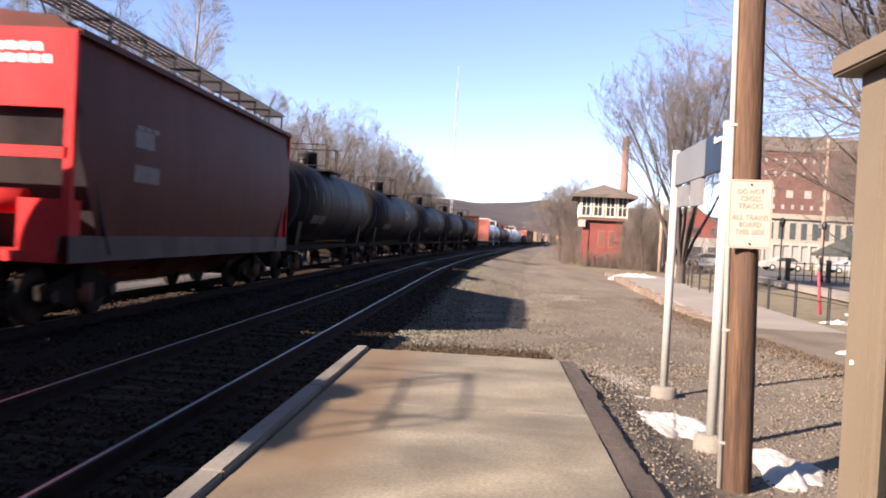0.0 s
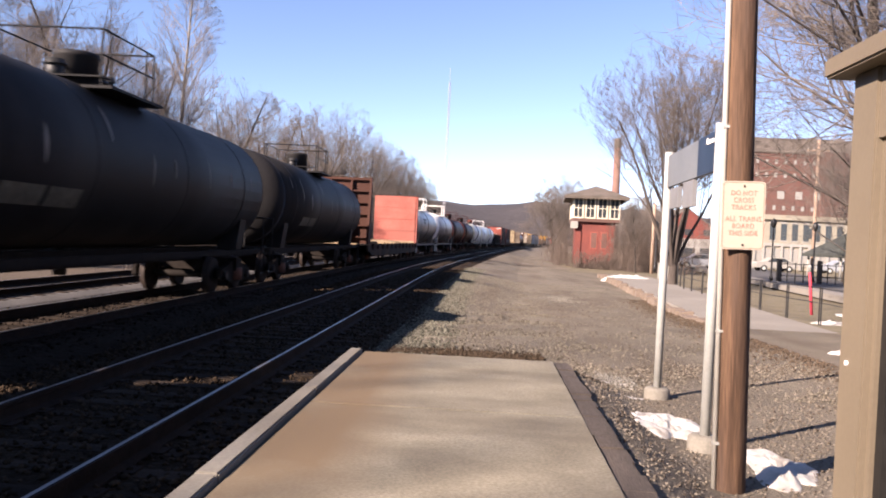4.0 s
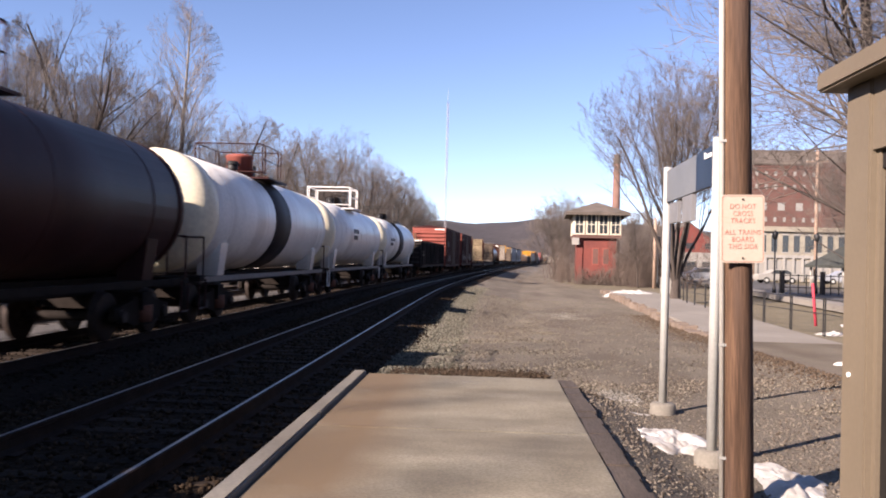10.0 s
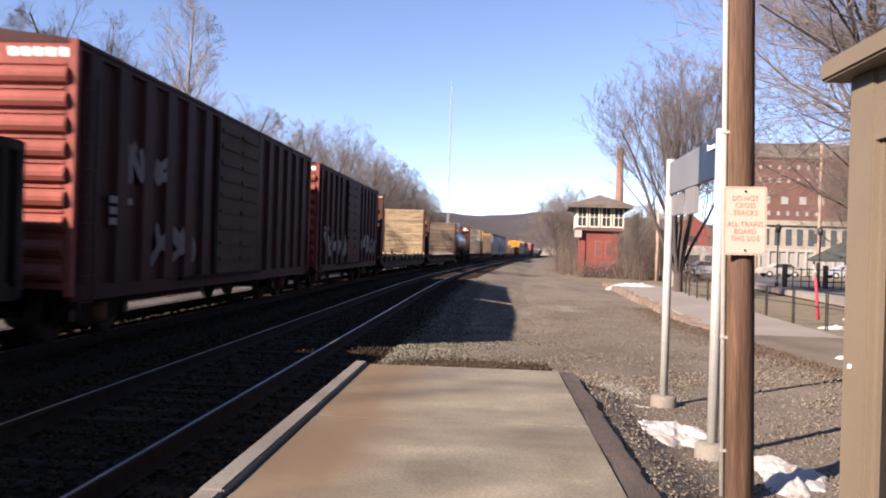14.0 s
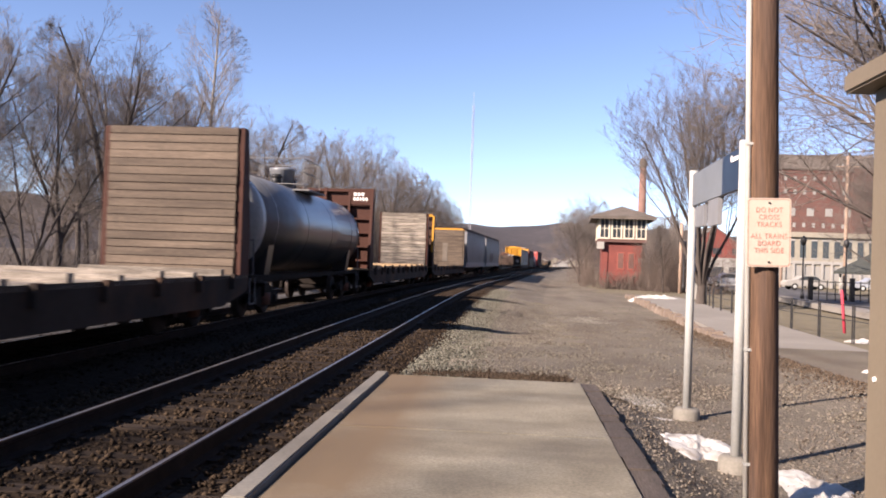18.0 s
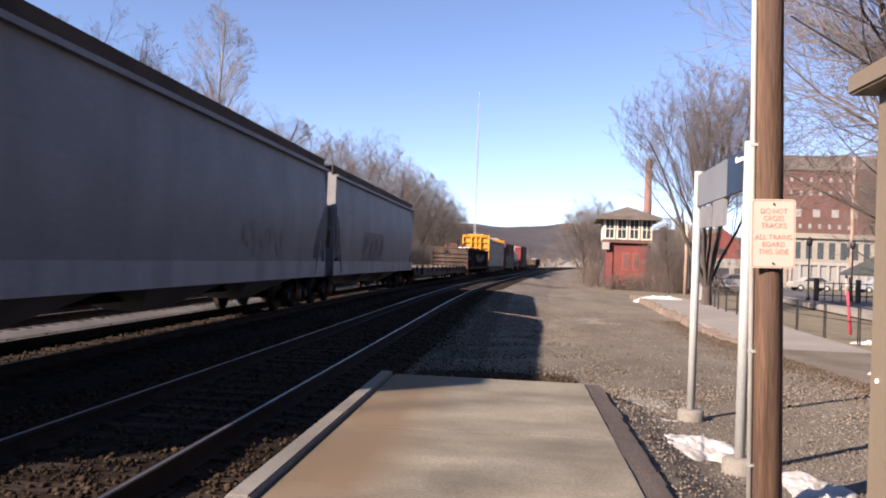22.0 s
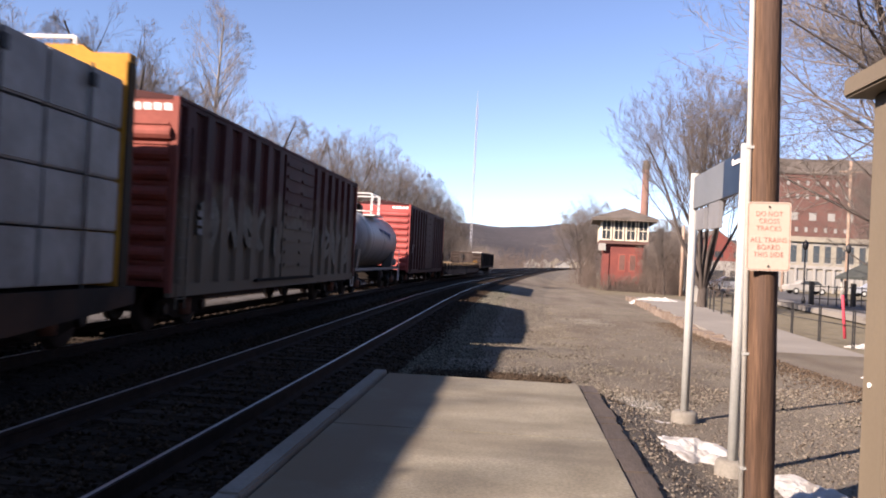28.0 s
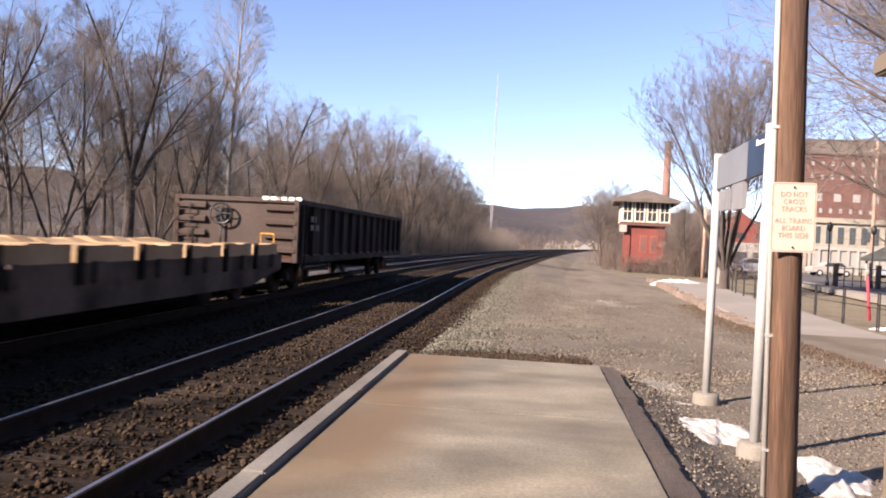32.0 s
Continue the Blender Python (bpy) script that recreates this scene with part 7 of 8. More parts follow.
# ---------------------------------------------------------------- signal tower and chimney
def build_tower():
    trim = mat("tower_trim", (0.72, 0.65, 0.5), (0.82, 0.75, 0.6), 1, 0.7, bump=0.08, fine=20, fine_amt=0.1, dirt=(0.5, 0.42, 0.3), dirt_amt=0.4)
    tw = thing("signal_tower", "railway signal tower with red brick base and cream windowed upper floor", "signal tower", pose(10.2, 80.2, -0.3, 0, 0, -4))
    w, d = 1.75, 3.6
    box_part("brick_base", M["brick_red"], tw, -w, w, -d, d, 0, 4.0)
    for xa in (-0.1, 0.85):
        win = box_part("base_window", M["box_red"], tw, xa - 0.33, xa + 0.33, -d - 0.03, -d + 0.02, 1.5, 3.1)
        box_part("pane", M["brick"], win, xa - 0.25, xa + 0.25, -d - 0.04, -d - 0.02, 1.6, 3.0)
    box_part("pilaster", M["brick_red"], tw, -w - 0.1, -w + 0.45, -d - 0.1, -d + 0.3, 0, 4.0)
    uw, ud = w + 0.45, d + 0.35
    box_part("upper_floor", M["brick"], tw, -uw, uw, -ud, ud, 4.0, 4.28)
    box_part("upper_core", M["roof_dark"], tw, -uw + 0.15, uw - 0.15, -ud + 0.15, ud - 0.15, 4.28, 6.3)
    def sash(x0, x1, y, axis):
        z0, z1 = 4.3, 6.2
        a = box_part if axis == "x" else (lambda nm, m, p, xa, xb, ya, yb, za, zb, label="": box_part(nm, m, p, ya, yb, xa, xb, za, zb, label))
        win = a("window", trim, tw, x0, x1, y, y + 0.06, z1 - 0.12, z1)
        a("jamb", trim, win, x0, x0 + 0.13, y, y + 0.08, z0, z1)
        a("jamb", trim, win, x1 - 0.13, x1, y, y + 0.08, z0, z1)
        a("sill", trim, win, x0, x1, y - 0.03, y + 0.08, z0, z0 + 0.12)
        a("meeting_rail", trim, win, x0 + 0.09, x1 - 0.09, y + 0.01, y + 0.06, (z0 + z1) / 2 - 0.03, (z0 + z1) / 2 + 0.03)
        a("mullion", trim, win, (x0 + x1) / 2 - 0.025, (x0 + x1) / 2 + 0.025, y + 0.01, y + 0.06, z0 + 0.1, z1 - 0.1)
        a("pane", M["window"], win, x0 + 0.08, x1 - 0.08, y + 0.035, y + 0.045, z0 + 0.1, z1 - 0.1)
    xs = np.linspace(-uw, uw, 5)
    for a, b in zip(xs, xs[1:]):
        sash(a + 0.06, b - 0.06, -ud, "x")
    ys = np.linspace(-ud, ud, 7)
    for a, b in zip(ys, ys[1:]):
        sash(a + 0.06, b - 0.06, -uw, "y")
    box_part("bay", M["white"], tw, -uw - 0.1, -uw + 0.55, -ud - 0.1, -ud + 0.4, 3.35, 4.0, "white box under the corner of the upper floor")
    bm = bmesh.new()
    r, zt = 0.72, 6.36
    v = [bm.verts.new(p) for p in ((-uw - r, -ud - r, zt), (uw + r, -ud - r, zt), (uw + r, ud + r, zt), (-uw - r, ud + r, zt), (0, -ud + 1.9, 7.45), (0, ud - 1.9, 7.45), (-uw - r, -ud - r, zt - 0.26), (uw + r, -ud - r, zt - 0.26), (uw + r, ud + r, zt - 0.26), (-uw - r, ud + r, zt - 0.26))]
    for f in ((0, 1, 4), (1, 2, 5, 4), (2, 3, 5), (3, 0, 4, 5), (0, 6, 7, 1), (1, 7, 8, 2), (2, 8, 9, 3), (3, 9, 6, 0), (9, 8, 7, 6)):
        bm.faces.new([v[i] for i in f])
    part("roof", bm, M["roof_dark"], tw, "hipped dark shingle roof with deep eaves")
    ch = thing("chimney", "tall round brick factory chimney with a dark cap", "chimney", pose(24.3, 160, 0))
    bm = bmesh.new()
    lathe(bm, [(-1, 0.95), (8, 0.82), (20.4, 0.64)], 18, "z")
    part("shaft", bm, mat("chimney_brick", (0.2, 0.115, 0.09), (0.27, 0.155, 0.125), 0.8, 0.9, bump=0.3, fine=6, fine_amt=0.2), ch)
    bm = bmesh.new()
    lathe(bm, [(20.4, 0.68), (20.6, 0.72), (22.2, 0.68), (22.3, 0.45)], 18, "z")
    part("cap", bm, M["roof_dark"], ch)


build_tower()


# ---------------------------------------------------------------- the town side
def facade_windows(parent, xs, zs, y, w, h, frame, pane):
    for z in zs:
        for x in xs:
            win = box_part("window", frame, parent, x - w / 2 - 0.08, x + w / 2 + 0.08, y - 0.05, y + 0.1, z - 0.15, z)
            box_part("pane", pane, win, x - w / 2, x + w / 2, y - 0.03, y + 0.05, z, z + h)
            box_part("lintel", frame, win, x - w / 2 - 0.08, x + w / 2 + 0.08, y - 0.06, y + 0.1, z + h, z + h + 0.22)


def build_town():
    b = thing("brick_building", "large red brick building of many storeys with pale-silled windows", "building", pose(87, 184, 0.5, 0, 0, 0))
    box_part("wall", M["brick"], b, -30, 30, 0, 16, 0, 23.2)
    bm = bmesh.new()
    prism(bm, [(-0.5, 23.2), (-0.5, 23.5), (6.5, 27.4), (16.5, 27.4), (16.5, 23.2)], -30.5, 30.5, "x")
    part("roof", bm, M["roof_dark"], b)
    box_part("cornice", M["brick"], b, -30.2, 30.2, -0.25, 0, 22.6, 23.2)
    facade_windows(b, np.arange(-28.5, 29, 2.05), (20.8, 17.9, 10.7), 0, 0.62, 1.0, M["brick"], M["window_pale"])
    facade_windows(b, np.arange(-27, 28, 3.9), (13.2,), 0, 1.5, 1.7, M["brick"], M["window_pale"])
    for xa in (-12, 8):
        box_part("bay", M["brick"], b, xa - 2.6, xa + 2.6, -0.6, 0, 0, 23.8)
    c = thing("cream_building", "long two-storey cream painted storefront building with tall dark windows", "building", pose(42, 111, -0.5))
    box_part("wall", M["cream"], c, -9.5, 9.5, 0, 9, 0, 7.2)
    box_part("cornice", M["cream"], c, -9.7, 9.7, -0.35, 0.2, 6.6, 7.25)
    box_part("band", M["white"], c, -9.6, 9.6, -0.2, 0, 3.1, 3.5)
    facade_windows(c, np.arange(-8.6, 9, 1.45), (3.9,), 0, 0.75, 2.2, M["white"], M["window"])
    for x in np.arange(-9, 9.1, 1.2):
        box_part("shopfront_post", M["white"], c, x - 0.14, x + 0.14, -0.3, 0, 0, 3.1)
    for x in np.arange(-8.4, 9, 1.2):
        box_part("shop_window", M["window_pale"], c, x - 0.44, x + 0.44, -0.12, -0.02, 0.5, 2.8)
    box_part("hatch", M["window"], c, 0.2, 1.6, -0.15, 0.0, 4.4, 5.6)
    house(23.6, 103, 0, 9.2, 8, 3.5, M["white"], M["roof_dark"], "red gabled building with a white ground floor", z=-0.6, name="gabled_building", windows=False)
    g = thing("gable_front", "red brick gable over white shop front", "building", pose(23.6, 98.7, -0.6))
    bm = bmesh.new()
    prism(bm, [(-4.7, 3.5), (0, 7.0), (4.7, 3.5)], -0.1, 0.1)
    part("gable", bm, M["brick_red"], g)
    box_part("shop_front", M["white"], g, -4.5, 4.5, -0.06, 0.1, 0, 3.5)
    for xa in (-2.2, 0.2, 2.4):
        box_part("opening", M["window"], g, xa - 0.5, xa + 0.5, -0.12, 0.0, 3.9, 4.6)
        box_part("shop_window", M["window"], g, xa - 0.8, xa + 0.8, -0.1, 0.0, 0.8, 2.4)
    p = thing("pavilion", "open pavilion with a grey-green tent-like roof on posts", "pavilion", pose(30.7, 66, -0.2))
    bm = bmesh.new()
    v = [bm.verts.new(q) for q in ((-4.6, -3.5, 1.9), (5.0, -3.5, 1.9), (5.0, 3.5, 1.9), (-4.6, 3.5, 1.9), (-2.2, 0, 3.85), (5.0, 0, 3.85), (-4.6, -3.5, 1.7), (5.0, -3.5, 1.7), (5.0, 3.5, 1.7), (-4.6, 3.5, 1.7))]
    for f in ((0, 1, 5, 4), (2, 3, 4, 5), (3, 0, 4), (1, 2, 5), (0, 6, 7, 1), (1, 7, 8, 2), (2, 8, 9, 3), (3, 9, 6, 0), (9, 8, 7, 6)):
        bm.faces.new([v[i] for i in f])
    part("roof", bm, M["awning"], p)
    for xx in (-4.2, -1.2, 1.8, 4.6):
        for yy in (-3.1, 3.1):
            tube_part("post", M["white"], p, (xx, yy, 0), (xx, yy, 1.8), 0.09)


build_town()


def build_car(x, y, turn, m, label):
    c = thing("parked_car", label, "car", pose(x, y, -0.25, 0, 0, turn))
    bm = bmesh.new()
    prism(bm, [(-2.1, 0.35), (-2.15, 0.75), (-1.9, 0.92), (-1.05, 0.98), (-0.45, 1.42), (0.85, 1.45), (1.55, 1.0), (2.05, 0.9), (2.15, 0.5), (2.1, 0.35)], -0.84, 0.84)
    part("body", bm, m, c, bevel=0.05)
    for sy in (-1, 1):
        bm = bmesh.new()
        prism(bm, [(-0.95, 0.99), (-0.42, 1.36), (0.8, 1.38), (1.35, 1.0)], min(sy * 0.835, sy * 0.85), max(sy * 0.835, sy * 0.85))
        part("side_glass", bm, M["window"], c)
        for xx in (-1.3, 1.3):
            bm = bmesh.new()
            lathe(bm, [(sy * 0.66, 0.18), (sy * 0.67, 0.32), (sy * 0.85, 0.32), (sy * 0.86, 0.2)], 18, "y", xx, 0.32)
            wh = part("wheel", bm, M["tyre"], c)
            bm = bmesh.new()
            lathe(bm, [(sy * 0.84, 0.19), (sy * 0.87, 0.17)], 14, "y", xx, 0.32)
            part("rim", bm, M["galv"], wh)
    return c


build_car(21.0, 82.5, 0, M["car_silver"], "parked silver hatchback on the street")
build_car(29.5, 86, 4, M["white"], "parked white car on the street")
build_car(37, 88, 0, M["car_silver"], "parked silver car on the street")


def path_strip(name, x_of, ys, w0, w1, z, m, label, thick=0.12):
    verts, faces = [], []
    for y in ys:
        xa = x_of(y)
        for dx, zz in ((w0, z - thick), (w0, z), (w1, z), (w1, z - thick)):
            verts.append((xa + dx, y, zz))
    for i in range(len(ys) - 1):
        for j in range(3):
            b = i * 4 + j
            faces.append((b, b + 1, b + 5, b + 4))
    return tagged(new(name, raw_mesh(name, verts, faces, m)), label, name, kind="structure")


def kerb_x(y):
    return float(np.interp(y, [0, 14.5, 24, 33, 46, 60], [5.55, 5.6, 5.95, 6.55, 7.2, 7.9]))


KZ = -0.33
path_strip("pavement", kerb_x, list(np.arange(8, 56, 1.5)), 0.24, 3.1, KZ - 0.01, M["asphalt"], "cracked grey asphalt path behind the old platform kerb", 0.4)
path_strip("road", lambda y: 13.5 + 0.1 * y, list(np.arange(-20, 140, 5.0)), 0, 8.5, -0.28, M["road"], "dark asphalt street with salt-stained surface", 0.3)
path_strip("parking_strip", lambda y: 12.6 + 0.1 * y, list(np.arange(-20, 140, 5.0)), -0.25, 0.9, -0.2, M["asphalt"], "worn grey concrete kerb along the street", 0.3)


def build_kerb():
    k = thing("old_platform_kerb", "crumbling brick and stone kerb of the old platform", "kerb", kind="structure")
    rng = random.Random(12)
    stone = [finish(made(bx, -0.15 - 0.02 * i, 0.15 + 0.015 * i, -0.3, 0.3, -0.5, 0.0), "kerb_stone", M["kerb"], 0.025) for i in range(3)]
    y = 8.2
    while y < 56:
        if not (rng.random() < 0.07):
            ang = math.degrees(math.atan2(kerb_x(y + 0.5) - kerb_x(y - 0.5), 1.0))
            part("kerb_stone", stone[rng.randrange(3)], None, k, at=pose(kerb_x(y) + 0.08 + rng.uniform(-0.06, 0.06), y, KZ + rng.uniform(-0.09, 0.045), rng.uniform(-6, 6), rng.uniform(-9, 9), -ang + rng.uniform(-9, 9)))
        y += 0.63


build_kerb()


def build_fences():
    f = thing("low_fence", "low dark metal pipe fence along the path", "fence")
    fx = lambda y: float(np.interp(y, [10, 24, 28, 40, 48], [9.7, 9.75, 9.35, 9.6, 10.8]))
    ys = np.arange(12, 49, 2.05)
    for a, b in zip(ys, ys[1:]):
        for z in (0.93, 0.5):
            tube_part("rail", M["black_metal"], f, (fx(a), a, -0.28 + z), (fx(b), b, -0.28 + z), 0.014, n=6)
    for y in ys:
        for dy in (-0.07, 0.07):
            tube_part("post", M["black_metal"], f, (fx(y), y + dy, -0.45), (fx(y), y + dy, 0.68), 0.021, n=6)
    r = thing("marker_post", "leaning red plastic snow marker post by the fence", "marker post", pose(10.38, 26.6, -0.3, 0, -5, 0))
    part("post", made(lathe, [(0, 0.05), (1.45, 0.045), (1.53, 0.02)], 10, "z"), M["red_plastic"], r)
    part("tip", made(lathe, [(1.36, 0.05), (1.57, 0.05), (1.59, 0.03)], 10, "z"), M["white"], r)
    d = thing("railing_fence", "black iron picket railing across the street", "fence")
    ps = [(19.6 + 0.55 * k, 56 + 0.05 * k) for k in range(28)]
    for z in (0.25, 1.05):
        tube_part("rail", M["black_metal"], d, (ps[0][0], ps[0][1], z - 0.1), (ps[-1][0], ps[-1][1], z - 0.1), 0.03, n=6)
    for x, y in ps:
        tube_part("picket", M["black_metal"], d, (x, y, -0.4), (x, y, 1.05), 0.035, n=5)
    for k in range(0, 28, 5):
        x, y = ps[k]
        box_part("pier", M["black_metal"], d, x - 0.13, x + 0.13, y - 0.13, y + 0.13, -0.4, 1.25)


build_fences()


def lamp_post(x, y, h, label, m="black_metal"):
    l = thing("street_lamp", label, "street lamp", pose(x, y, -0.3))
    part("column", made(lathe, [(0, 0.14), (0.5, 0.1), (0.55, 0.06), (h, 0.045)], 10, "z"), M[m], l)
    part("lantern", made(lathe, [(h, 0.08), (h + 0.1, 0.16), (h + 0.42, 0.2), (h + 0.6, 0.04)], 10, "z"), M[m], l)


lamp_post(18.75, 55, 3.6, "black iron street lamp with a lantern head")
lamp_post(22.6, 58, 3.6, "black iron street lamp with a lantern head")
lamp_post(13.4, 66, 3.4, "black iron street lamp with a lantern head")


def far_pole(x, y, h, arms, label):
    p = thing("utility_pole", label, "utility pole", pose(x, y, -0.3))
    part("shaft", made(lathe, [(-0.3, 0.17), (h, 0.11)], 10, "z"), M["pale_pole"], p)
    for z in arms:
        box_part("crossarm", M["pale_pole"], p, -0.9, 0.9, -0.06, 0.06, z, z + 0.11)
        for xx in (-0.8, -0.4, 0.4, 0.8):
            part("insulator", made(cy, (xx, 0, z + 0.11), (xx, 0, z + 0.27), 0.05, 0.03, 6), M["galv"], p)


M["pale_pole"] = mat("pale_pole", (0.36, 0.25, 0.18), (0.46, 0.33, 0.25), 2, 0.9, bump=0.3, fine=12, stretch=(5, 5, 0.4))
# out-of-view walls added to block sky light from behind and the right
for nm, x0, x1, y0, y1 in (("wall_south", 0.9, 46, -9.4, -9.0), ("wall_east", 45.6, 46, -9.0, 52)):
    tagged(box_part(nm, M["brick"], None, x0, x1, y0, y1, -0.5, 9.5), "unseen brick wall added to cut sky light", "wall", kind="structure")

far_pole(27.2, 70, 11.6, (10.6,), "pale brown utility pole beside the street")
far_pole(13.95, 70, 5.6, (), "short pale timber post near the signal tower")
far_pole(30, 95, 8.2, (), "thin pale pole before the brick building")


def build_wires():
    w = thing("overhead_wires", "black overhead wires crossing the town side", "wires")
    for a, b in (((27.2, 70, 10.7), (33, 8, 10.2)), ((26.5, 70, 10.7), (32, 8, 10.2))):
        pts = []
        for i in range(13):
            f = i / 12
            p = Vector(a).lerp(Vector(b), f)
            p.z -= 1.6 * 4 * f * (1 - f) * 0.5
            pts.append(p)
        wood = Wood()
        wood.tube(pts, [0.018] * len(pts), 4)
        part("wire", wood.mesh("wire", M["black_metal"]), None, w)


build_wires()

bin_ = thing("utility_box", "small white utility cabinet beside the path", "cabinet", pose(11.3, 53, -0.4))
box_part("body", M["white"], bin_, -0.3, 0.3, -0.25, 0.25, 0, 0.95, bevel=0.02)
box_part("lid", M["white"], bin_, -0.33, 0.33, -0.28, 0.28, 0.95, 1.03, bevel=0.015)


# ---------------------------------------------------------------- snow patches
def snow_patch(x, y, rx, ry, h, seed, turn=0, rough=1.0, label="melting patch of dirty white snow on the gravel"):
    """A melting heap: ragged rim, clods and hollows."""
    rng = random.Random(seed)
    n, rings = 72, 16
    off = Vector((rng.uniform(0, 50), rng.uniform(0, 50), rng.uniform(0, 50)))
    c, s = math.cos(radians(turn)), math.sin(radians(turn))
    k = 5.5 / max(1.0, 1.6 * max(rx, ry))
    verts, faces = [], []
    for j in range(rings + 1):
        f = j / rings
        for i in range(n):
            a = 2 * math.pi * i / n
            u = Vector((math.cos(a), math.sin(a), 0))
            e = 1 + 0.42 * noise.fractal(u * 1.3 + off, 0.9, 2.1, 4)
            px, py = f * rx * e * u.x, f * ry * e * u.y
            wx, wy = x + px * c - py * s, y + px * s + py * c
            g = float(ground_z(np.array(wx), np.array(wy)))
            q = Vector((px * k, py * k, 0)) + off
            lump = 0.75 + rough * (0.75 * noise.noise(q) + 0.4 * noise.noise(q * 2.7) + 0.2 * noise.noise(q * 6.1))
            verts.append((wx, wy, g + h * (1 - f ** 3) * max(lump, 0.05) - 0.006 - 0.03 * (f > 0.99)))
    for j in range(rings):
        for i in range(n):
            a, b = j * n + i, j * n + (i + 1) % n
            faces.append((a, b, b + n, a + n))
    tagged(new("snow_patch", raw_mesh("snow_patch", verts, faces, M["snow"], True)), label, "snow", group="snow patches")


snow_patch(1.76, 7.85, 0.37, 0.55, 0.075, 1, 8)
snow_patch(2.36, 6.6, 0.27, 0.6, 0.065, 2, -6)
snow_patch(1.55, 10.1, 0.3, 0.14, 0.022, 4, 10)
snow_patch(1.72, 9.3, 0.2, 0.07, 0.015, 5, 0)
snow_patch(8.7, 51.0, 1.75, 1.2, 0.55, 3, 0, 0.3, "ploughed heap of white snow at the end of the path")
snow_patch(10.6, 25.2, 0.9, 0.5, 0.1, 6, 10)
snow_patch(13.2, 30, 1.4, 0.5, 0.12, 7, 80)
snow_patch(6.6, 15.3, 0.3, 0.16, 0.06, 8, 10)
snow_patch(-14.9, 62, 0.5, 9, 0.06, 9, -2, 1.0, "thin strip of old snow beside the far siding")
snow_patch(-12.5, 105, 0.5, 16, 0.06, 10, -5, 1.0, "thin strip of old snow beside the far siding")
snow_patch(-19, 80, 0.8, 14, 0.1, 11, -3, 1.0, "thin strip of old snow beside the far siding")


# ---------------------------------------------------------------- loose stones
def scatter(name, label, n, place, size, material, seed):
    rng = np.random.default_rng(seed)
    pos = place(rng, n)
    n = len(pos)
    base = np.array([(1, 0, 0), (-1, 0, 0), (0, 1, 0), (0, -1, 0), (0, 0, 1), (0, 0, -1)], float)
    tri = np.array([(0, 2, 4), (2, 1, 4), (1, 3, 4), (3, 0, 4), (2, 0, 5), (1, 2, 5), (3, 1, 5), (0, 3, 5)])
    sc = rng.uniform(size[0], size[1], (n, 1, 1)) * rng.uniform(0.55, 1.3, (n, 6, 1)) * np.array([1, 1, 0.7])
    ang = rng.uniform(0, 6.28, n)
    c, s = np.cos(ang), np.sin(ang)
    v = base[None] * sc
    tilt = rng.normal(0, 0.4, (n, 1))
    x, y, z = v[..., 0], v[..., 1], v[..., 2]
    y, z = y * np.cos(tilt) - z * np.sin(tilt), y * np.sin(tilt) + z * np.cos(tilt)
    x, y = x * c[:, None] - y * s[:, None], x * s[:, None] + y * c[:, None]
    v = np.stack([x, y, z], -1) + pos[:, None, :]
    f = (tri[None] + (np.arange(n) * 6)[:, None, None]).reshape(-1, 3)
    me = bpy.data.meshes.new(name)
    me.vertices.add(n * 6)
    me.vertices.foreach_set("co", v.ravel())
    me.loops.add(len(f) * 3)
    me.loops.foreach_set("vertex_index", f.ravel())
    me.polygons.add(len(f))
    me.polygons.foreach_set("loop_start", np.arange(len(f)) * 3)
    me.update()
    me.validate()
    me.materials.append(material)
    return tagged(new(name, me), label, "stones", kind="stuff")


def island(name, a, b, rough=0.9):
    """Stone colour that changes from stone to stone."""
    m = bpy.data.materials.new(name)
    m.use_nodes = True
    n, l = m.node_tree.nodes, m.node_tree.links
    g = n.new("ShaderNodeNewGeometry")
    r = n.new("ShaderNodeValToRGB")
    r.color_ramp.elements[0].color, r.color_ramp.elements[1].color = rgb(a), rgb(b)
    l.new(g.outputs["Random Per Island"], r.inputs[0])
    l.new(r.outputs[0], n["Principled BSDF"].inputs["Base Color"])
    n["Principled BSDF"].inputs["Roughness"].default_value = rough
    n["Principled BSDF"].inputs["Specular IOR Level"].default_value = 0.06
    return m


def lot(rng, n):
    y = 9.7 + 34 * rng.random(n) ** 1.7
    x = rng.uniform(-1.6, 5.4, n) + 0.03 * (y - 10)
    keep = rng.random(n) < 0.35 + 0.65 * (x < 1.8)
    x, y = x[keep], y[keep]
    return np.stack([x, y, surface_z(x, y) + rng.uniform(-0.01, 0.014, len(x))], -1)


def verge(rng, n):
    y = rng.uniform(3.0, 13.0, n)
    x = rng.uniform(1.05, 5.2, n)
    return np.stack([x, y, ground_z(x, y) + rng.uniform(-0.008, 0.01, n)], -1)


def bed1(rng, n):
    y = 2.0 + 46 * rng.random(n) ** 1.6
    o = rng.uniform(-2.0, 2.0, n)
    z = np.where(abs(o) < 1.4, -0.185, -0.185 - (abs(o) - 1.4) * 0.1)
    x = T1 + o + np.interp(np.interp(y, _Y, _S), _S, _X)
    return np.stack([x, y, z + rng.uniform(-0.02, 0.03, n)], -1)


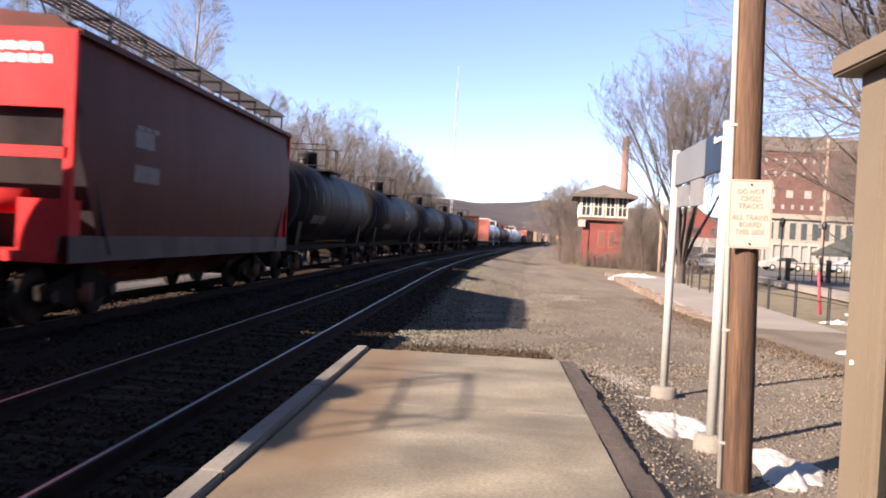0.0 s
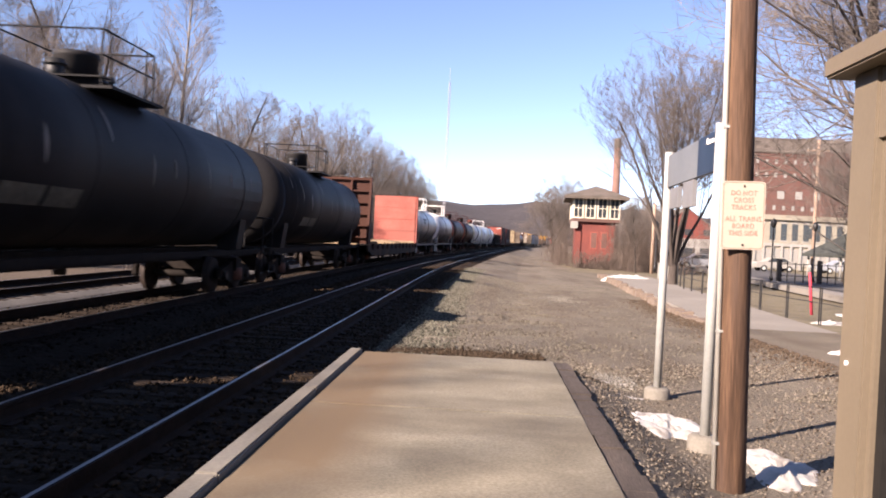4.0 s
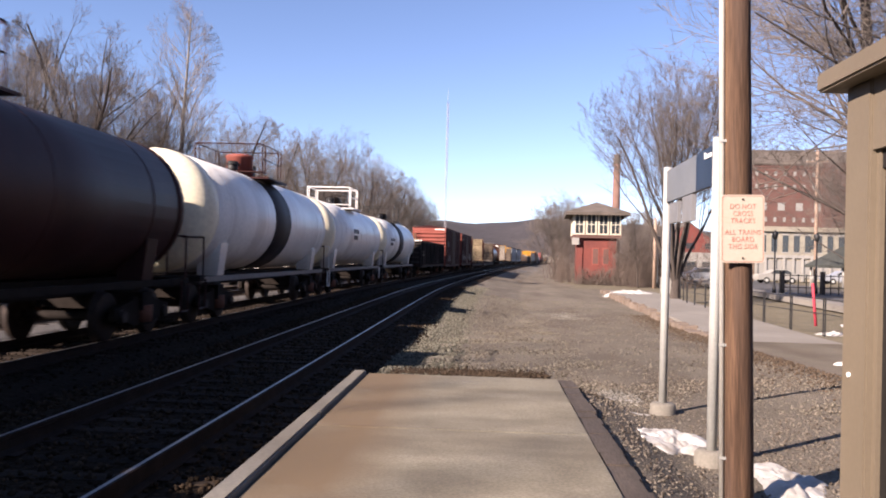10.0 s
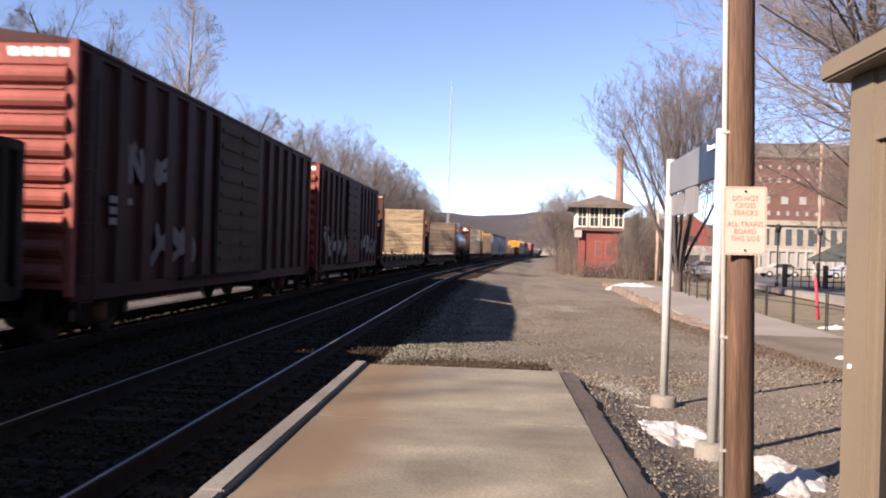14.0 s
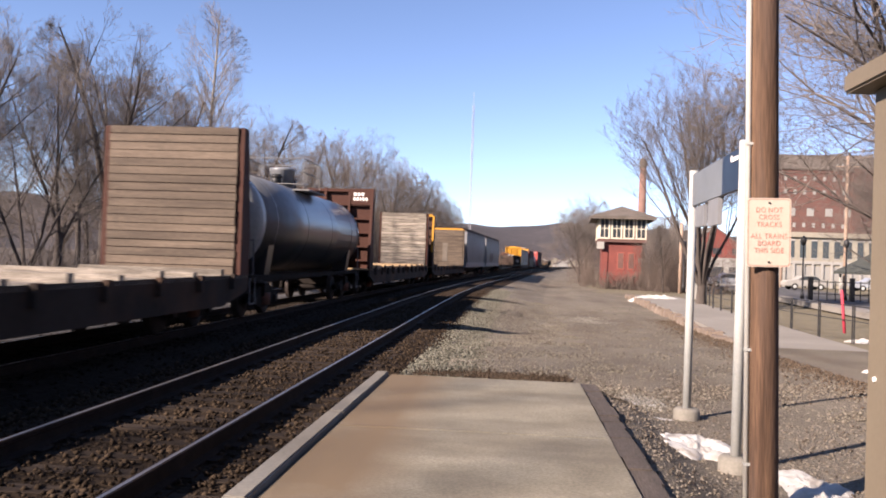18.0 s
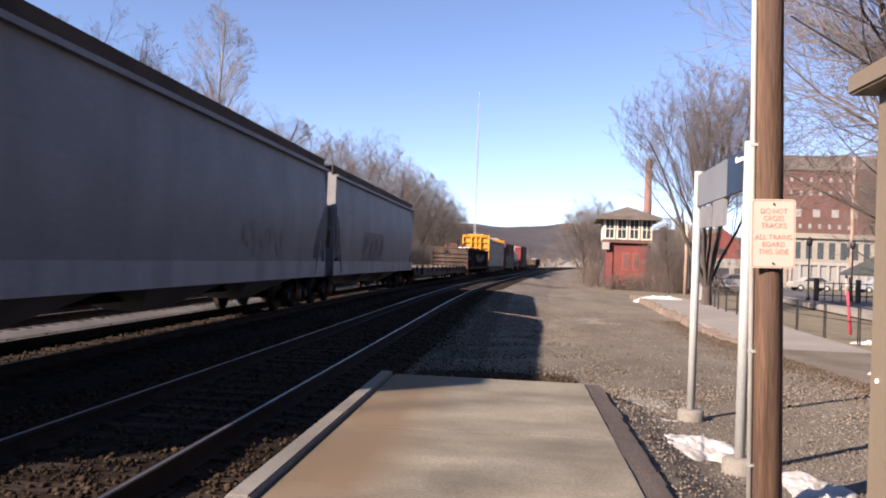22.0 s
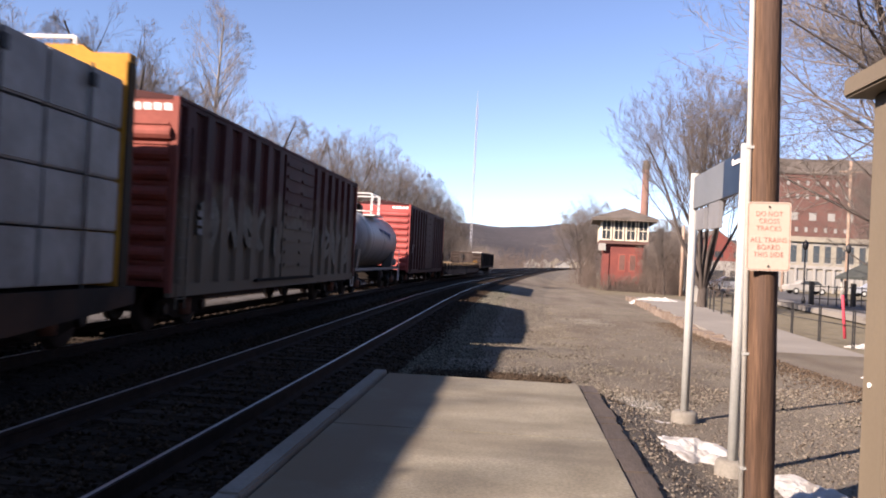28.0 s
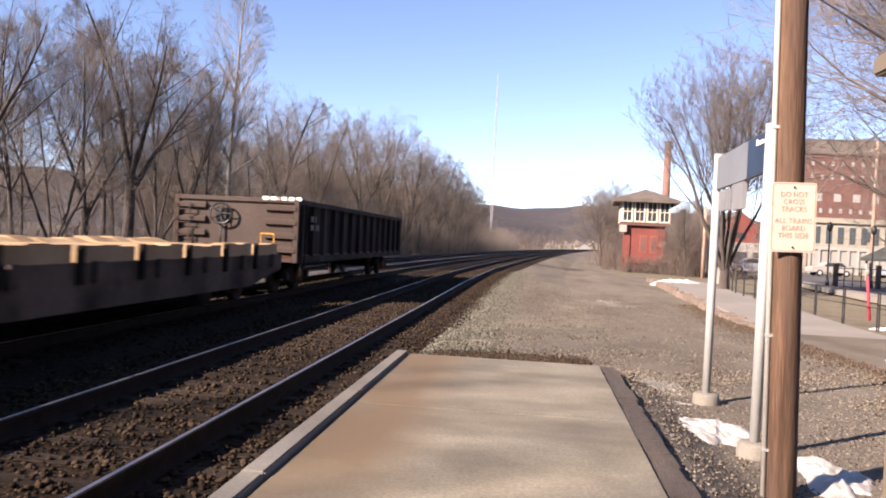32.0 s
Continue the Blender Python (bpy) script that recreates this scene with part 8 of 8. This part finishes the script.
def bed2(rng, n):
    y = 3.0 + 40 * rng.random(n) ** 1.5
    o = rng.uniform(-4.4, 1.9, n)
    z = np.where(abs(o) < 1.4, -0.185, -0.185 - np.clip(abs(o) - 1.4, 0, 1.1) * 0.2) + Z2
    x = T2 + o + np.interp(np.interp(y, _Y, _S), _S, _X)
    return np.stack([x, y, z + rng.uniform(-0.02, 0.03, n)], -1)


scatter("lot_gravel", "loose grey and tan stones strewn over the lot", 42000, lot, (0.009, 0.027), island("stone_lot", (0.045, 0.037, 0.028), (0.2, 0.178, 0.14)), 1)
scatter("verge_gravel", "small loose stones and leaf bits on the verge", 16000, verge, (0.007, 0.022), island("stone_verge", (0.055, 0.042, 0.032), (0.215, 0.185, 0.148)), 2)
scatter("track_ballast", "crushed stone ballast between the ties", 26000, bed1, (0.02, 0.042), island("stone_bed", (0.011, 0.0075, 0.005), (0.05, 0.035, 0.023)), 3)
# stones darker than on the first track, to deepen the train's shade
scatter("far_track_ballast", "crushed stone ballast of the second track", 12000, bed2, (0.025, 0.045), island("stone_bed_shaded", (0.007, 0.0055, 0.0045), (0.03, 0.023, 0.018)), 4)


def shoulder_spots(rng, n):
    y = 9.7 + 42 * rng.random(n) ** 1.5
    o = T1 + rng.uniform(1.55, 2.75, n) + rng.normal(0, 0.12, n)
    x = o + np.interp(np.interp(y, _Y, _S), _S, _X)
    return np.stack([x, y, surface_z(x, y) + rng.uniform(-0.012, 0.02, n)], -1)


def drift_spots(rng, n):
    y = 11.85 + np.abs(rng.normal(0, 0.3, n))
    x = rng.uniform(-1.4, 0.9, n)
    keep = rng.random(n) < 0.35 + 0.65 * np.exp(-((x + 0.2) / 0.55) ** 2)
    x, y = x[keep], y[keep]
    return np.stack([x, y, surface_z(x, y) + rng.uniform(0.0, 0.035, len(x))], -1)


def leaf_spots(rng, n):
    y = rng.uniform(9, 34, n)
    kx = np.interp(y, [0, 14.5, 24, 33, 46, 60], [5.55, 5.6, 5.95, 6.55, 7.2, 7.9])
    x = kx - np.abs(rng.normal(0, 0.5, n))
    return np.stack([x, y, ground_z(x, y) + rng.uniform(0.0, 0.02, n)], -1)


scatter("shoulder_ballast", "grey crushed stone along the outer rail of the main track", 16000, shoulder_spots, (0.016, 0.034), island("stone_shoulder", (0.045, 0.043, 0.033), (0.16, 0.154, 0.122)), 5)
def pale_spots(rng, n):
    a, r = rng.uniform(0, 6.283, n), np.abs(rng.normal(0, 0.5, n))
    pick = rng.random(n) < 0.6
    x = np.where(pick, 3.0 + 1.3 * r * np.cos(a), 1.6 + 0.4 * r * np.cos(a))
    y = np.where(pick, 32.0 + 4.0 * r * np.sin(a), 10.4 + 0.6 * r * np.sin(a))
    return np.stack([x, y, surface_z(x, y) + rng.uniform(0.0, 0.012, n)], -1)


scatter("pale_gravel", "pale dusty stones in thin patches on the lot", 3000, pale_spots, (0.01, 0.026), island("stone_pale", (0.1, 0.092, 0.078), (0.23, 0.215, 0.19)), 9)
scatter("leaf_drift", "dark drift of dead leaves and dirt near the platform end", 6000, drift_spots, (0.012, 0.03), island("leaf_brown", (0.022, 0.016, 0.011), (0.07, 0.05, 0.034)), 6)
scatter("fallen_leaves", "dry brown fallen leaves gathered along the old kerb", 5000, leaf_spots, (0.012, 0.03), island("leaf_dry", (0.04, 0.029, 0.021), (0.11, 0.08, 0.056)), 7)


# ---------------------------------------------------------------- what moves
def motions():
    speeds = [(0, 18.13), (4, 18.18), (8, 17.48), (12, 17.48), (16, 17.86), (20, 18.15), (24, 17.9), (28, 17.85), (32, 17.63)]
    ts = np.arange(0, 32.01, 0.1)
    v = np.interp(ts, [a for a, b in speeds], [b for a, b in speeds])
    gone = np.concatenate([[0], np.cumsum((v[1:] + v[:-1]) * 0.05)])
    for at, car in TRAIN:
        rows = []
        for t in np.arange(0, 32.01, 1.0):
            x, y, p = along(at - PACE * float(np.interp(t, ts, gone)), T2)
            rows.append((float(t), pose(x, y, Z2, 0, 0, -math.degrees(p))))
        walk(car, rows)


motions()
